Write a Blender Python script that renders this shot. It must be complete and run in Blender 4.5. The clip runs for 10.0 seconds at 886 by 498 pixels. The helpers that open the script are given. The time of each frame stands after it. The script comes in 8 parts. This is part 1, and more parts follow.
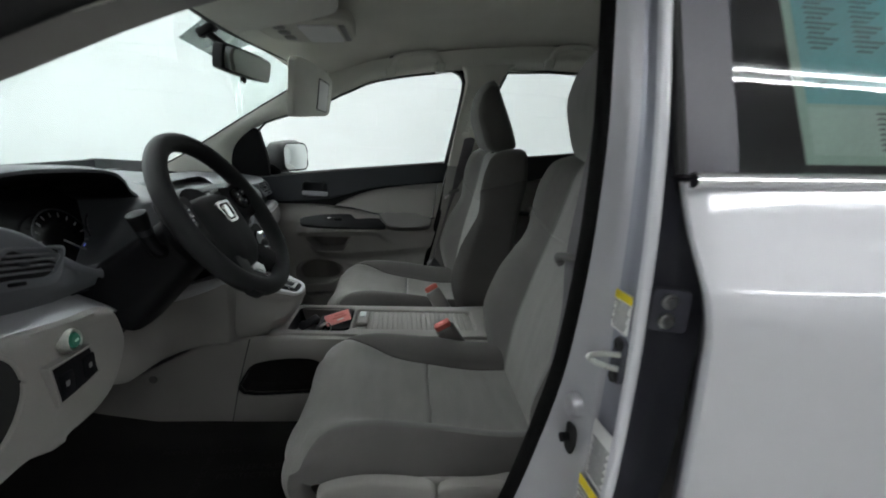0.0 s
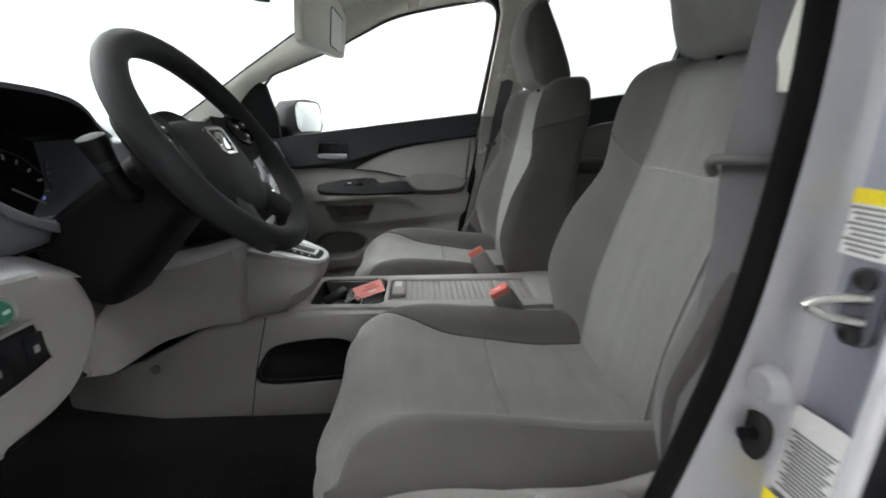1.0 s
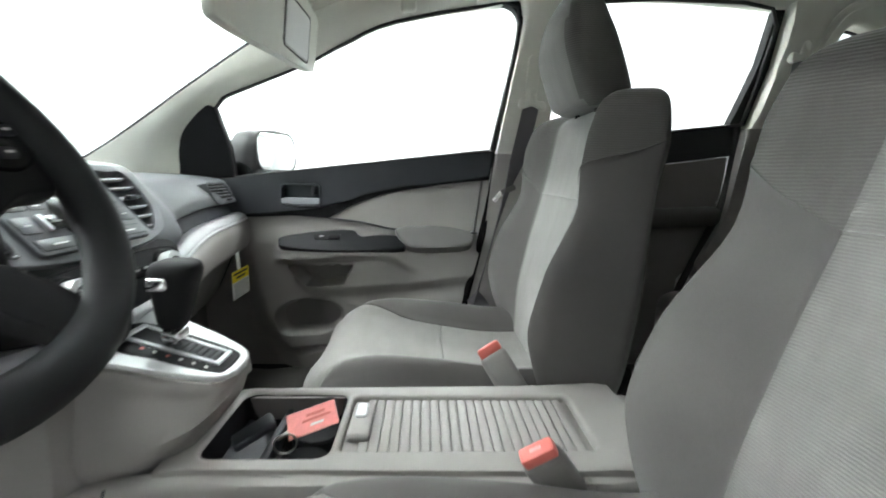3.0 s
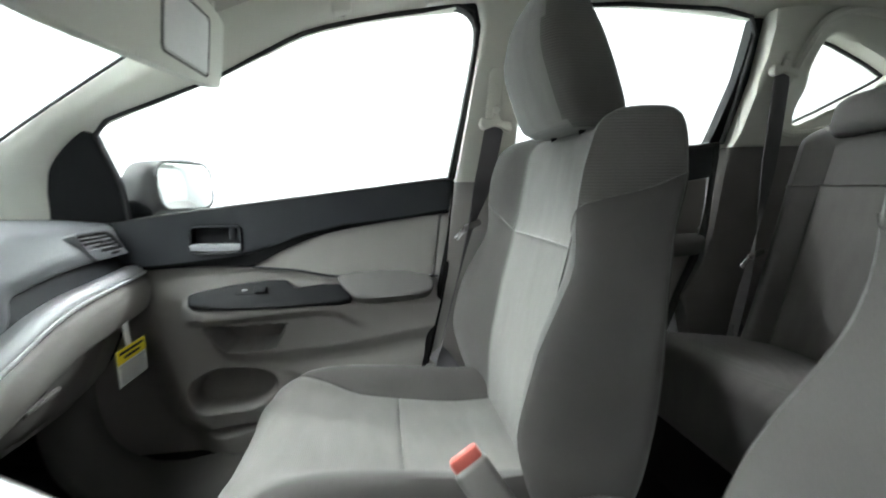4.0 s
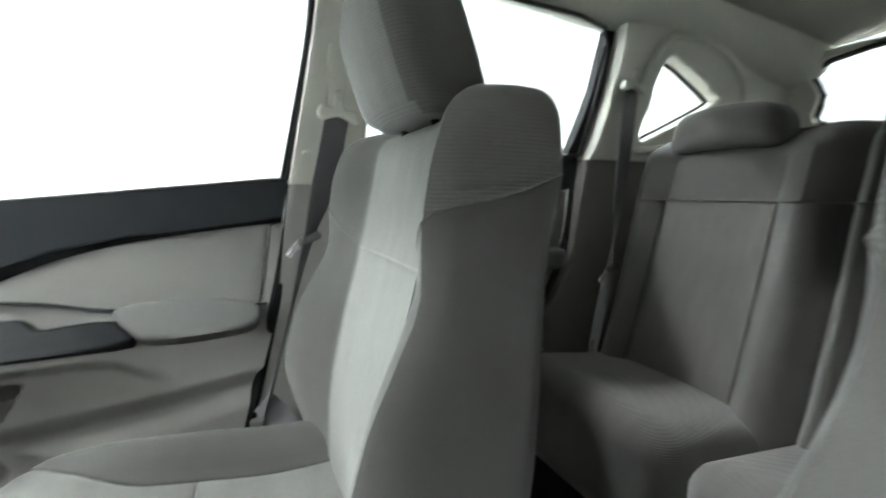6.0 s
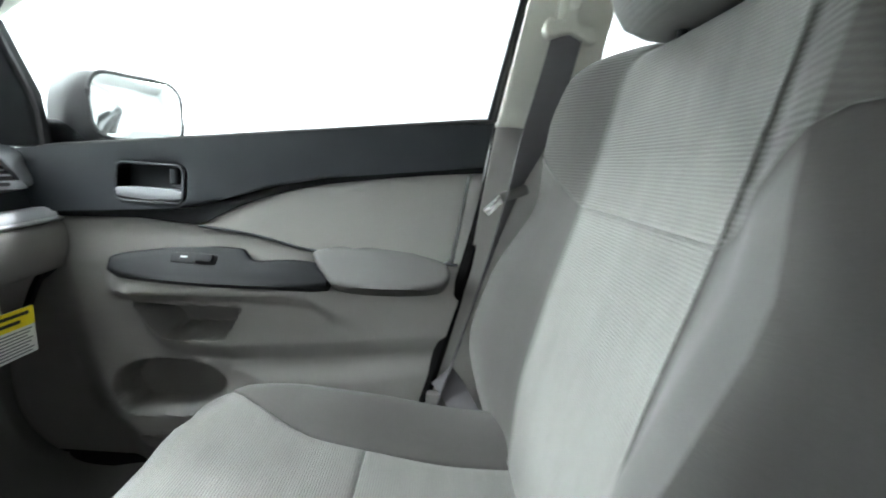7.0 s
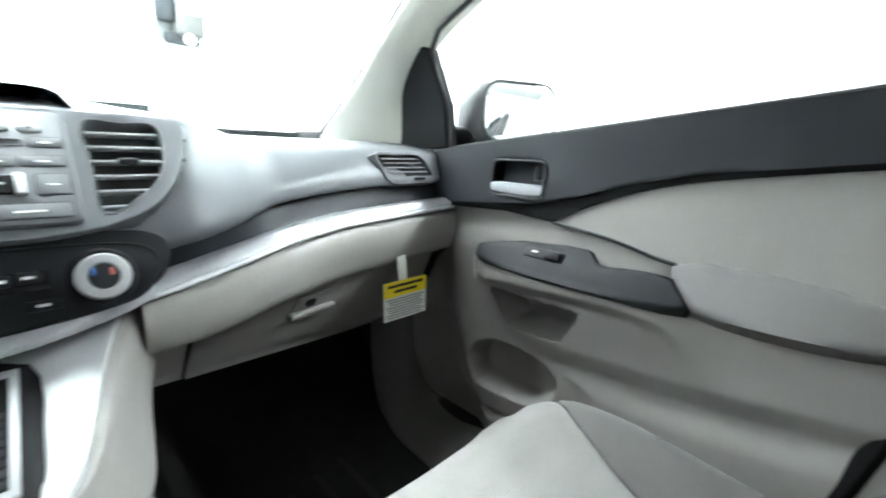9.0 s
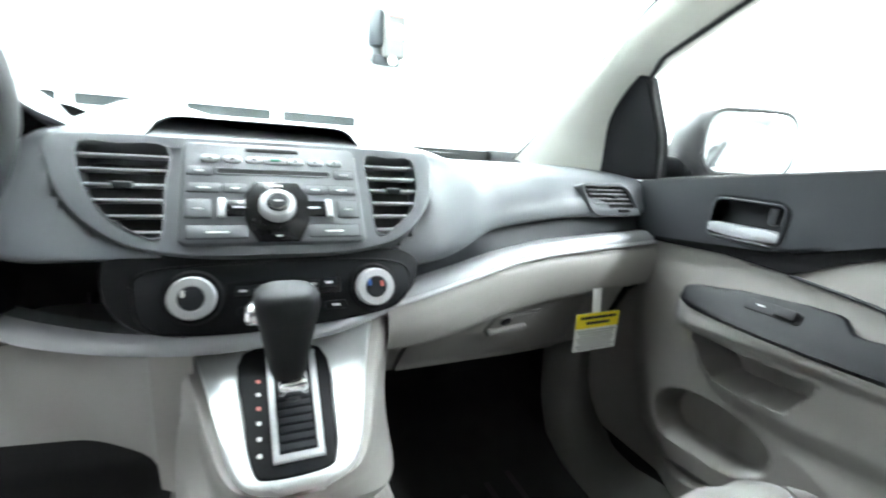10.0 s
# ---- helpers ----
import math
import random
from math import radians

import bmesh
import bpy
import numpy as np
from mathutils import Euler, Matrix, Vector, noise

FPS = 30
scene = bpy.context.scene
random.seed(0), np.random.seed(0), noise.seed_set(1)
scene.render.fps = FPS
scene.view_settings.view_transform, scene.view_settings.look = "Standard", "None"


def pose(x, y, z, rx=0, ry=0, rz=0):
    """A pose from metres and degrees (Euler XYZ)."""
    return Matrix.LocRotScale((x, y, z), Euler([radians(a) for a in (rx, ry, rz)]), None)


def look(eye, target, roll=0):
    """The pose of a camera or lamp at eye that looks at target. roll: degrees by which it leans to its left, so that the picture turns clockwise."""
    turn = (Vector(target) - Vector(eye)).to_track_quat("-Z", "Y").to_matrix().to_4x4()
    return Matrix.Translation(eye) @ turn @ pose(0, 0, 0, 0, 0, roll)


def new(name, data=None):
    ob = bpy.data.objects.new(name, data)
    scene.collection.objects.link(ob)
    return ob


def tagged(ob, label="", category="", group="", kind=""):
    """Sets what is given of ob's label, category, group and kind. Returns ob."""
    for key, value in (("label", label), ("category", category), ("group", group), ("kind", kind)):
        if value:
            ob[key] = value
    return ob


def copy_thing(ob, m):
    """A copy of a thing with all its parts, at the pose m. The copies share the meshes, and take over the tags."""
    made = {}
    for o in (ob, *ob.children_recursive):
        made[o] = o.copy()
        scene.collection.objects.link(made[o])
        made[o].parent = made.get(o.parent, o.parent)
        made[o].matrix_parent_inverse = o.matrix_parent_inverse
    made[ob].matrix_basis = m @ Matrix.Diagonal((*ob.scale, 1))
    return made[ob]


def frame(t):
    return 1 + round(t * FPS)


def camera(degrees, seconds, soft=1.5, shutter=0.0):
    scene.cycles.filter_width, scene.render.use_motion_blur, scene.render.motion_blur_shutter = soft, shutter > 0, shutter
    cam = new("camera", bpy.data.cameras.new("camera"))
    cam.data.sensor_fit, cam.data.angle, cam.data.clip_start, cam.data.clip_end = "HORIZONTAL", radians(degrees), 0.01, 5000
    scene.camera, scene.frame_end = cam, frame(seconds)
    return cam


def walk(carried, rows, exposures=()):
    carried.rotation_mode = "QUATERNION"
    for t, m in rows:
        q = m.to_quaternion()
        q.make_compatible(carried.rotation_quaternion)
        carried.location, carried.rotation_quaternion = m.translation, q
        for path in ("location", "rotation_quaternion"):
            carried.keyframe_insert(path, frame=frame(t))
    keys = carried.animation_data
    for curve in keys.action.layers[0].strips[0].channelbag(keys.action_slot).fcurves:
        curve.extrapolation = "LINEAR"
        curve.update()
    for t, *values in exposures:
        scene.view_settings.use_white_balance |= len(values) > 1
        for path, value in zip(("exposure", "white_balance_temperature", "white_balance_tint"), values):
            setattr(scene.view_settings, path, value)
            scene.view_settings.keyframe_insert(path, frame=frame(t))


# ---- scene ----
cam = camera(91.9, 10.0, 1.8, 0.5)
PATH = [
    (0, (0.317, -1.276, 1.294), (0.498, 0.655, 0.809), 3.4),
    (0.5, (0.266, -1.193, 1.211), (0.44, 0.732, 0.699), 2.9),
    (1, (0.254, -1.062, 1.155), (0.359, 0.856, 0.598), 0.3),
    (1.5, (0.274, -0.964, 1.122), (0.222, 0.956, 0.565), 1.3),
    (2, (0.298, -0.859, 1.099), (0.276, 1.081, 0.614), 1.9),
    (2.5, (0.296, -0.733, 1.114), (0.324, 1.228, 0.724), 1.4),
    (2.7, (0.292, -0.689, 1.12), (0.327, 1.275, 0.746), 1.4),
    (3.8, (0.297, -0.442, 1.143), (0.557, 1.521, 0.864), -0.0),
    (4, (0.308, -0.397, 1.17), (0.592, 1.564, 0.894), -0.4),
    (4.5, (0.333, -0.309, 1.206), (0.901, 1.596, 0.984), -0.7),
    (5, (0.367, -0.261, 1.249), (1.29, 1.506, 1.085), 1.0),
    (5.2, (0.379, -0.25, 1.243), (1.418, 1.45, 1.072), 1.7),
    (6.3, (0.42, -0.195, 1.139), (0.99, 1.702, 0.859), 2.0),
    (6.5, (0.412, -0.154, 1.132), (0.734, 1.791, 0.797), 3.3),
    (7, (0.422, -0.039, 1.117), (0.434, 1.924, 0.735), 4.2),
    (7.5, (0.428, 0.047, 1.094), (-0.009, 1.953, 0.674), 4.7),
    (8, (0.42, 0.082, 1.097), (-0.439, 1.835, 0.665), 3.8),
    (8.5, (0.4, 0.079, 1.101), (-0.732, 1.658, 0.625), 3.3),
    (9, (0.39, 0.057, 1.102), (-1.0, 1.419, 0.639), 2.3),
    (9.5, (0.37, 0.012, 1.121), (-1.248, 1.083, 0.633), 2.7),
    (10, (0.357, -0.029, 1.137), (-1.422, 0.759, 0.672), 4.0),
]
EXPOSURES = [(0.0, -0.1, 6500, 12), (0.5, 0.2, 6520, 13), (1.0, 0.83, 6650, 15), (1.5, 1.3, 6650, 15), (2.0, 1.5, 6650, 15), (2.5, 1.55, 6600, 14), (4.0, 1.47, 6500, 11), (4.5, 1.5, 6500, 11),
             (5.0, 1.6, 6500, 11), (6.5, 1.75, 6400, 10), (7.5, 1.85, 6250, 10), (8.0, 1.95, 6250, 10), (9.0, 2.2, 6250, 10), (9.5, 2.3, 6250, 10), (10.0, 2.35, 6250, 10)]
walk(cam, [(t, look(e, g, r)) for t, e, g, r in PATH], EXPOSURES)

# ---- world and lights ----
world = bpy.data.worlds.new("world")
scene.world = world
world.use_nodes = True
wn = world.node_tree
sky = wn.nodes.new("ShaderNodeTexSky")
sky.sky_type = "NISHITA"
sky.sun_disc = False
sky.sun_elevation, sky.sun_rotation = radians(40), radians(30)
wn.nodes["Background"].inputs["Strength"].default_value = 0.1
wn.links.new(sky.outputs["Color"], wn.nodes["Background"].inputs["Color"])

LAMP = 42.0          # strength of the ceiling tubes
ROOM = dict(x0=-5.0, x1=7.0, y0=-9.0, y1=3.2, z1=3.9)


# ---- materials ----
def material(name):
    m = bpy.data.materials.new(name)
    m.use_nodes = True
    nt = m.node_tree
    return m, nt, nt.nodes["Principled BSDF"]


def surface(name, col, rough=0.6, metal=0.0, vary=0.12, scale=6.0, fine=220.0, bump=0.15, dist=0.0006,
            coat=0.0, sheen=0.0, spec=0.5, stain=0.0, aniso=0.0):
    """A painted, moulded or woven surface: two scales of colour change, uneven gloss and fine relief."""
    m, nt, p = material(name)
    N, K = nt.nodes.new, nt.links.new
    tc = N("ShaderNodeTexCoord")
    big = N("ShaderNodeTexNoise")
    big.inputs["Scale"].default_value = scale
    big.inputs["Detail"].default_value = 5
    small = N("ShaderNodeTexNoise")
    small.inputs["Scale"].default_value = fine
    small.inputs["Detail"].default_value = 3
    K(tc.outputs["Object"], big.inputs["Vector"])
    K(tc.outputs["Object"], small.inputs["Vector"])
    ramp = N("ShaderNodeMapRange")
    ramp.inputs["From Min"].default_value, ramp.inputs["From Max"].default_value = 0.3, 0.7
    ramp.inputs["To Min"].default_value, ramp.inputs["To Max"].default_value = 1 - vary, 1 + vary
    K(big.outputs["Fac"], ramp.inputs["Value"])
    r2 = N("ShaderNodeMapRange")
    r2.inputs["From Min"].default_value, r2.inputs["From Max"].default_value = 0.3, 0.7
    r2.inputs["To Min"].default_value, r2.inputs["To Max"].default_value = 1 - vary * 0.5, 1 + vary * 0.5
    K(small.outputs["Fac"], r2.inputs["Value"])
    mul = N("ShaderNodeMath")
    mul.operation = "MULTIPLY"
    K(ramp.outputs[0], mul.inputs[0])
    K(r2.outputs[0], mul.inputs[1])
    mix = N("ShaderNodeVectorMath")
    mix.operation = "SCALE"
    mix.inputs[0].default_value = col
    K(mul.outputs[0], mix.inputs["Scale"])
    K(mix.outputs[0], p.inputs["Base Color"])
    r3 = N("ShaderNodeMapRange")
    r3.inputs["To Min"].default_value, r3.inputs["To Max"].default_value = max(rough - 0.08, 0.02), min(rough + 0.08, 1)
    K(big.outputs["Fac"], r3.inputs["Value"])
    K(r3.outputs[0], p.inputs["Roughness"])
    p.inputs["Metallic"].default_value = metal
    p.inputs["Coat Weight"].default_value = coat
    p.inputs["Sheen Weight"].default_value = sheen
    p.inputs["Sheen Roughness"].default_value = 0.5
    p.inputs["Specular IOR Level"].default_value = spec
    b = N("ShaderNodeBump")
    b.inputs["Strength"].default_value = bump
    b.inputs["Distance"].default_value = dist
    K(small.outputs["Fac"], b.inputs["Height"])
    K(b.outputs["Normal"], p.inputs["Normal"])
    return m


def rib_cloth(name, col, axis, pitch=0.0052, depth=0.0009, contrast=0.16, streak=(2.5, 9.0, 2.5)):
    """Woven seat cloth with fine wavy ribs across one axis and brushed nap marks."""
    m, nt, p = material(name)
    N, K = nt.nodes.new, nt.links.new
    tc = N("ShaderNodeTexCoord")
    wave = N("ShaderNodeTexWave")
    wave.wave_type, wave.bands_direction = "BANDS", axis
    wave.inputs["Scale"].default_value = 0.314 / pitch
    wave.inputs["Distortion"].default_value = 1.3
    wave.inputs["Detail"].default_value = 1.0
    wave.inputs["Detail Scale"].default_value = 1.4
    K(tc.outputs["Object"], wave.inputs["Vector"])
    mp = N("ShaderNodeMapping")
    mp.inputs["Scale"].default_value = streak
    nap = N("ShaderNodeTexNoise")
    nap.inputs["Scale"].default_value = 4.0
    nap.inputs["Detail"].default_value = 6
    K(tc.outputs["Object"], mp.inputs["Vector"])
    K(mp.outputs[0], nap.inputs["Vector"])
    weave = N("ShaderNodeTexNoise")
    weave.inputs["Scale"].default_value = 900
    K(tc.outputs["Object"], weave.inputs["Vector"])
    a = N("ShaderNodeMapRange")
    a.inputs["From Min"].default_value, a.inputs["From Max"].default_value = 0.3, 0.72
    a.inputs["To Min"].default_value, a.inputs["To Max"].default_value = 0.91, 1.06
    K(nap.outputs["Fac"], a.inputs["Value"])
    c = N("ShaderNodeMapRange")
    c.inputs["To Min"].default_value, c.inputs["To Max"].default_value = 1 - contrast, 1 + contrast
    K(wave.outputs["Fac"], c.inputs["Value"])
    d = N("ShaderNodeMapRange")
    d.inputs["To Min"].default_value, d.inputs["To Max"].default_value = 0.8, 1.2
    K(weave.outputs["Fac"], d.inputs["Value"])
    m1, m2 = N("ShaderNodeMath"), N("ShaderNodeMath")
    m1.operation = m2.operation = "MULTIPLY"
    K(a.outputs[0], m1.inputs[0])
    K(c.outputs[0], m1.inputs[1])
    K(m1.outputs[0], m2.inputs[0])
    K(d.outputs[0], m2.inputs[1])
    s = N("ShaderNodeVectorMath")
    s.operation = "SCALE"
    s.inputs[0].default_value = col
    K(m2.outputs[0], s.inputs["Scale"])
    K(s.outputs[0], p.inputs["Base Color"])
    p.inputs["Roughness"].default_value = 0.92
    p.inputs["Specular IOR Level"].default_value = 0.2
    p.inputs["Sheen Weight"].default_value = 0.25
    b1, b2 = N("ShaderNodeBump"), N("ShaderNodeBump")
    b1.inputs["Distance"].default_value, b1.inputs["Strength"].default_value = depth, 0.7
    b2.inputs["Distance"].default_value, b2.inputs["Strength"].default_value = 0.0005, 0.5
    K(wave.outputs["Fac"], b1.inputs["Height"])
    K(weave.outputs["Fac"], b2.inputs["Height"])
    K(b1.outputs[0], b2.inputs["Normal"])
    K(b2.outputs[0], p.inputs["Normal"])
    return m


def pane_glass(name, tint=(0.9, 0.95, 0.93), gloss=0.12):
    m, nt, p = material(name)
    nt.nodes.remove(p)
    N, K = nt.nodes.new, nt.links.new
    tr, gl, fr, mx = N("ShaderNodeBsdfTransparent"), N("ShaderNodeBsdfGlossy"), N("ShaderNodeFresnel"), N("ShaderNodeMixShader")
    tr.inputs["Color"].default_value = (*tint, 1)
    gl.inputs["Roughness"].default_value = 0.02
    fr.inputs["IOR"].default_value = 1.45
    sc = N("ShaderNodeMath")
    sc.operation = "MULTIPLY"
    sc.inputs[1].default_value = gloss / 0.12
    K(fr.outputs[0], sc.inputs[0])
    K(sc.outputs[0], mx.inputs[0])
    K(tr.outputs[0], mx.inputs[1])
    K(gl.outputs[0], mx.inputs[2])
    K(mx.outputs[0], nt.nodes["Material Output"].inputs["Surface"])
    return m


def glow(name, col, strength):
    m, _, p = material(name)
    p.inputs["Base Color"].default_value = (*col, 1)
    p.inputs["Emission Color"].default_value = (*col, 1)
    p.inputs["Emission Strength"].default_value = strength
    return m


M = dict(
    cloth_back=rib_cloth("ribbed_seat_cloth_back", (0.196, 0.192, 0.181), "Z", pitch=0.0034, depth=0.0005, contrast=0.06),
    cloth_seat=rib_cloth("ribbed_seat_cloth_cushion", (0.20, 0.197, 0.184), "X", pitch=0.0034, depth=0.0007, contrast=0.09, streak=(9.0, 2.5, 2.5)),
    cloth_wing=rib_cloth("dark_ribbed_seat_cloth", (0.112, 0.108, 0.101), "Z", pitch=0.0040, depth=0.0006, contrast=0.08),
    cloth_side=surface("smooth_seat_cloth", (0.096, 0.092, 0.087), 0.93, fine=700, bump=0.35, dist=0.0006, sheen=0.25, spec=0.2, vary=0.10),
    cloth_rear=rib_cloth("rear_seat_cloth", (0.132, 0.126, 0.118), "Z", pitch=0.0036, depth=0.0004, contrast=0.035),
    grey=surface("light_grey_moulded_plastic", (0.245, 0.235, 0.221), 0.62, vary=0.05, fine=420, bump=0.22, dist=0.0005),
    grey_mid=surface("mid_grey_armrest_vinyl", (0.105, 0.102, 0.097), 0.66, vary=0.06, fine=520, bump=0.3, dist=0.0005),
    # moulded grey made darker: shade on the glove box lid is in it
    glove=surface("light_grey_plastic_darkened", (0.20, 0.194, 0.184), 0.6, vary=0.05, fine=420, bump=0.22, dist=0.0005),
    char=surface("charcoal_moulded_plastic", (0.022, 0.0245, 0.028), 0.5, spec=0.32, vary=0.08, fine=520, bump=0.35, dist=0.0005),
    switch=surface("black_switch_plastic", (0.0050, 0.0057, 0.0070), 0.5, vary=0.1, fine=520, bump=0.3, spec=0.2),
    dash=surface("charcoal_dash_plastic", (0.105, 0.111, 0.118), 0.42, vary=0.06, fine=520, bump=0.35, dist=0.0005),
    stack=surface("grey_stack_bezel_plastic", (0.12, 0.126, 0.132), 0.42, vary=0.05, fine=520, bump=0.15, dist=0.0003),
    black=surface("black_plastic", (0.007, 0.007, 0.008), 0.5, vary=0.15, fine=400, bump=0.2, spec=0.16),
    gloss=surface("gloss_black_plastic", (0.008, 0.008, 0.009), 0.22, vary=0.1, bump=0.02, spec=0.3),
    # near black for openings, where it stands in for shade, and for print
    deep=surface("near_black_matt", (0.008, 0.008, 0.008), 0.8, vary=0.2),
    leather=surface("black_urethane_wheel_rim", (0.014, 0.0145, 0.015), 0.6, spec=0.18, vary=0.12, fine=620, bump=0.4, dist=0.0004),
    satin=surface("satin_silver_paint", (0.55, 0.56, 0.57), 0.42, metal=0.55, vary=0.02, fine=900, bump=0.03),
    trim_grey=surface("satin_grey_trim_paint", (0.32, 0.325, 0.335), 0.38, metal=0.25, vary=0.02, fine=900, bump=0.03),
    handle=surface("satin_handle_paint", (0.32, 0.33, 0.34), 0.36, metal=0.45, vary=0.02, fine=900, bump=0.03),
    panel=surface("brushed_silver_panel", (0.62, 0.63, 0.63), 0.36, metal=0.55, vary=0.05, scale=14, fine=500, bump=0.05),
    chrome=surface("chrome", (0.86, 0.86, 0.86), 0.12, metal=1.0, vary=0.03, bump=0.01),
    steel=surface("zinc_plated_steel", (0.62, 0.62, 0.58), 0.3, metal=1.0, vary=0.15, scale=60, bump=0.1),
    pillar=surface("cream_pillar_trim", (0.72, 0.72, 0.645), 0.66, vary=0.04, fine=420, bump=0.2),
    liner=surface("woven_headliner", (0.62, 0.61, 0.545), 0.95, vary=0.05, fine=800, bump=0.4, dist=0.0006, spec=0.15),
    carpet=surface("dark_carpet", (0.019, 0.0186, 0.018), 1.0, vary=0.3, fine=500, bump=1.0, dist=0.003, spec=0.1),
    mat_paper=surface("dark_rubber_mat", (0.0135, 0.0132, 0.013), 0.85, spec=0.2, vary=0.2, fine=300, bump=0.5, dist=0.001),
    belt=surface("grey_belt_webbing", (0.135, 0.130, 0.136), 0.75, vary=0.06, fine=900, bump=0.5, dist=0.0004),
    red=surface("red_buckle_button", (0.62, 0.14, 0.11), 0.45, vary=0.05),
    pink=surface("pink_paper_tag", (0.85, 0.30, 0.27), 0.7, vary=0.1, scale=40),
    white=surface("white_card", (0.80, 0.80, 0.78), 0.6, vary=0.04),
    yellow=surface("yellow_card", (0.85, 0.68, 0.02), 0.6, vary=0.05),
    ink=surface("black_ink", (0.02, 0.02, 0.02), 0.7),
    grey_ink=surface("grey_ink", (0.22, 0.22, 0.22), 0.7),
    seal=surface("matt_black_seal_rubber", (0.004, 0.004, 0.004), 0.9, spec=0.15, vary=0.2, bump=0.3),
    rubber=surface("black_rubber_seal", (0.012, 0.012, 0.012), 0.6, vary=0.2, bump=0.3),
    # body silver toned down for the dimmer pillar flange
    paint_mid=surface("silver_paint_mid_shade", (0.50, 0.503, 0.525), 0.40, metal=0.6, vary=0.05, scale=8, fine=2500, bump=0.04),
    paint=surface("silver_car_paint", (0.80, 0.80, 0.83), 0.48, metal=0.25, vary=0.03, scale=3, fine=2500, bump=0.03, coat=1.0),
    # body silver darkened: shade of the recessed pillar face is in this colour
    paint_shaded=surface("silver_paint_shaded", (0.36, 0.37, 0.42), 0.42, metal=0.7, vary=0.05, scale=8, fine=2500, bump=0.04),
    # dark doorway metal, and shade painted onto the channel, door edge and flange
    paint_dark=surface("dark_metal_and_shade_paint", (0.09, 0.09, 0.11), 0.45, metal=0.3, vary=0.1, bump=0.1),
    frame=surface("satin_dark_window_frame", (0.105, 0.10, 0.116), 0.4, vary=0.06, bump=0.05),
    plug=surface("grey_rubber_plug", (0.27, 0.27, 0.275), 0.6),
    # mirror darkened so that the dim reflection is part of its tint
    dim_mirror=surface("darkened_mirror_glass", (0.32, 0.33, 0.33), 0.03, metal=1.0, vary=0.0, bump=0.0),
    radio=surface("dark_grey_radio_plastic", (0.085, 0.090, 0.096), 0.45, vary=0.04, fine=520, bump=0.15, dist=0.0003),
    mirror=surface("mirror_glass", (0.9, 0.92, 0.92), 0.02, metal=1.0, vary=0.0, bump=0.0),
    green=surface("green_button", (0.02, 0.16, 0.10), 0.35),
    teal=surface("turquoise_print", (0.30, 0.66, 0.68), 0.6),
    pale=surface("pale_green_print", (0.66, 0.80, 0.72), 0.6),
    mint=surface("pale_mint_print", (0.55, 0.72, 0.62), 0.6),
    blue=surface("blue_print", (0.05, 0.16, 0.5), 0.5),
    glass=pane_glass("clear_glass"),
    wind_glass=pane_glass("green_tinted_glass", (0.74, 0.82, 0.795)),
    film=pane_glass("grey_shade_film", (0.64, 0.67, 0.66), 0.06),
    dark_glass=pane_glass("tinted_glass", (0.88, 0.92, 0.91), 0.2),
    wall=surface("white_painted_block", (0.74, 0.76, 0.755), 0.7, vary=0.025, scale=1.5, fine=60, bump=0.25, dist=0.002),
    deck=surface("pale_grey_ceiling_deck", (0.52, 0.525, 0.52), 0.8, vary=0.05, scale=1.0, fine=40, bump=0.2, dist=0.002),
    wall_grey=surface("grey_unseen_wall", (0.20, 0.205, 0.205), 0.7, vary=0.03, scale=1.5, fine=60, bump=0.25, dist=0.002),
    floor=surface("sealed_concrete", (0.42, 0.42, 0.41), 0.4, vary=0.12, scale=2, fine=60, bump=0.1),
    door_metal=surface("white_overhead_door_steel", (0.78, 0.80, 0.80), 0.5, vary=0.02, bump=0.1),
    win_grey=surface("dim_window_pane", (0.03, 0.034, 0.036), 0.15),
    tube=glow("lamp_tube", (0.965, 1.0, 1.015), LAMP),
    green_glow=glow("cluster_light", (0.2, 0.3, 0.9), 0.15),
)


# ---- shape helpers ----
class Curve1:
    """A smooth curve through given knots."""

    def __init__(self, xs, ys):
        self.x, self.y = np.array(xs, float), np.array(ys, float)
        d = np.diff(self.y) / np.diff(self.x)
        m = np.zeros_like(self.y)
        m[0], m[-1] = d[0], d[-1]
        for i in range(1, len(d)):
            m[i] = 0 if d[i - 1] * d[i] <= 0 else 2 * d[i - 1] * d[i] / (d[i - 1] + d[i])
        self.m = m

    def __call__(self, t):
        t = np.clip(t, self.x[0], self.x[-1])
        i = np.clip(np.searchsorted(self.x, t) - 1, 0, len(self.x) - 2)
        h = self.x[i + 1] - self.x[i]
        u = (t - self.x[i]) / h
        return ((2 * u**3 - 3 * u**2 + 1) * self.y[i] + (u**3 - 2 * u**2 + u) * h * self.m[i]
                + (3 * u**2 - 2 * u**3) * self.y[i + 1] + (u**3 - u**2) * h * self.m[i + 1])


def rise(v, width):
    """Smooth step from 0 to 1 over a width."""
    t = np.clip(v / width, 0, 1)
    return t * t * (3 - 2 * t)


def inside(X, Z, poly):
    """Distance to an outline, positive within it."""
    P = np.array([p[:2] for p in poly], float)
    best, odd = np.full(X.shape, 9.0), np.zeros(X.shape, bool)
    for (x0, z0), (x1, z1) in zip(P, np.roll(P, -1, axis=0)):
        dx, dz = x1 - x0, z1 - z0
        t = np.clip(((X - x0) * dx + (Z - z0) * dz) / (dx * dx + dz * dz + 1e-12), 0, 1)
        best = np.minimum(best, np.hypot(X - x0 - t * dx, Z - z0 - t * dz))
        odd ^= ((z0 > Z) != (z1 > Z)) & (X < (x1 - x0) * (Z - z0) / (z1 - z0 + 1e-12) + x0)
    return np.where(odd, best, -best)


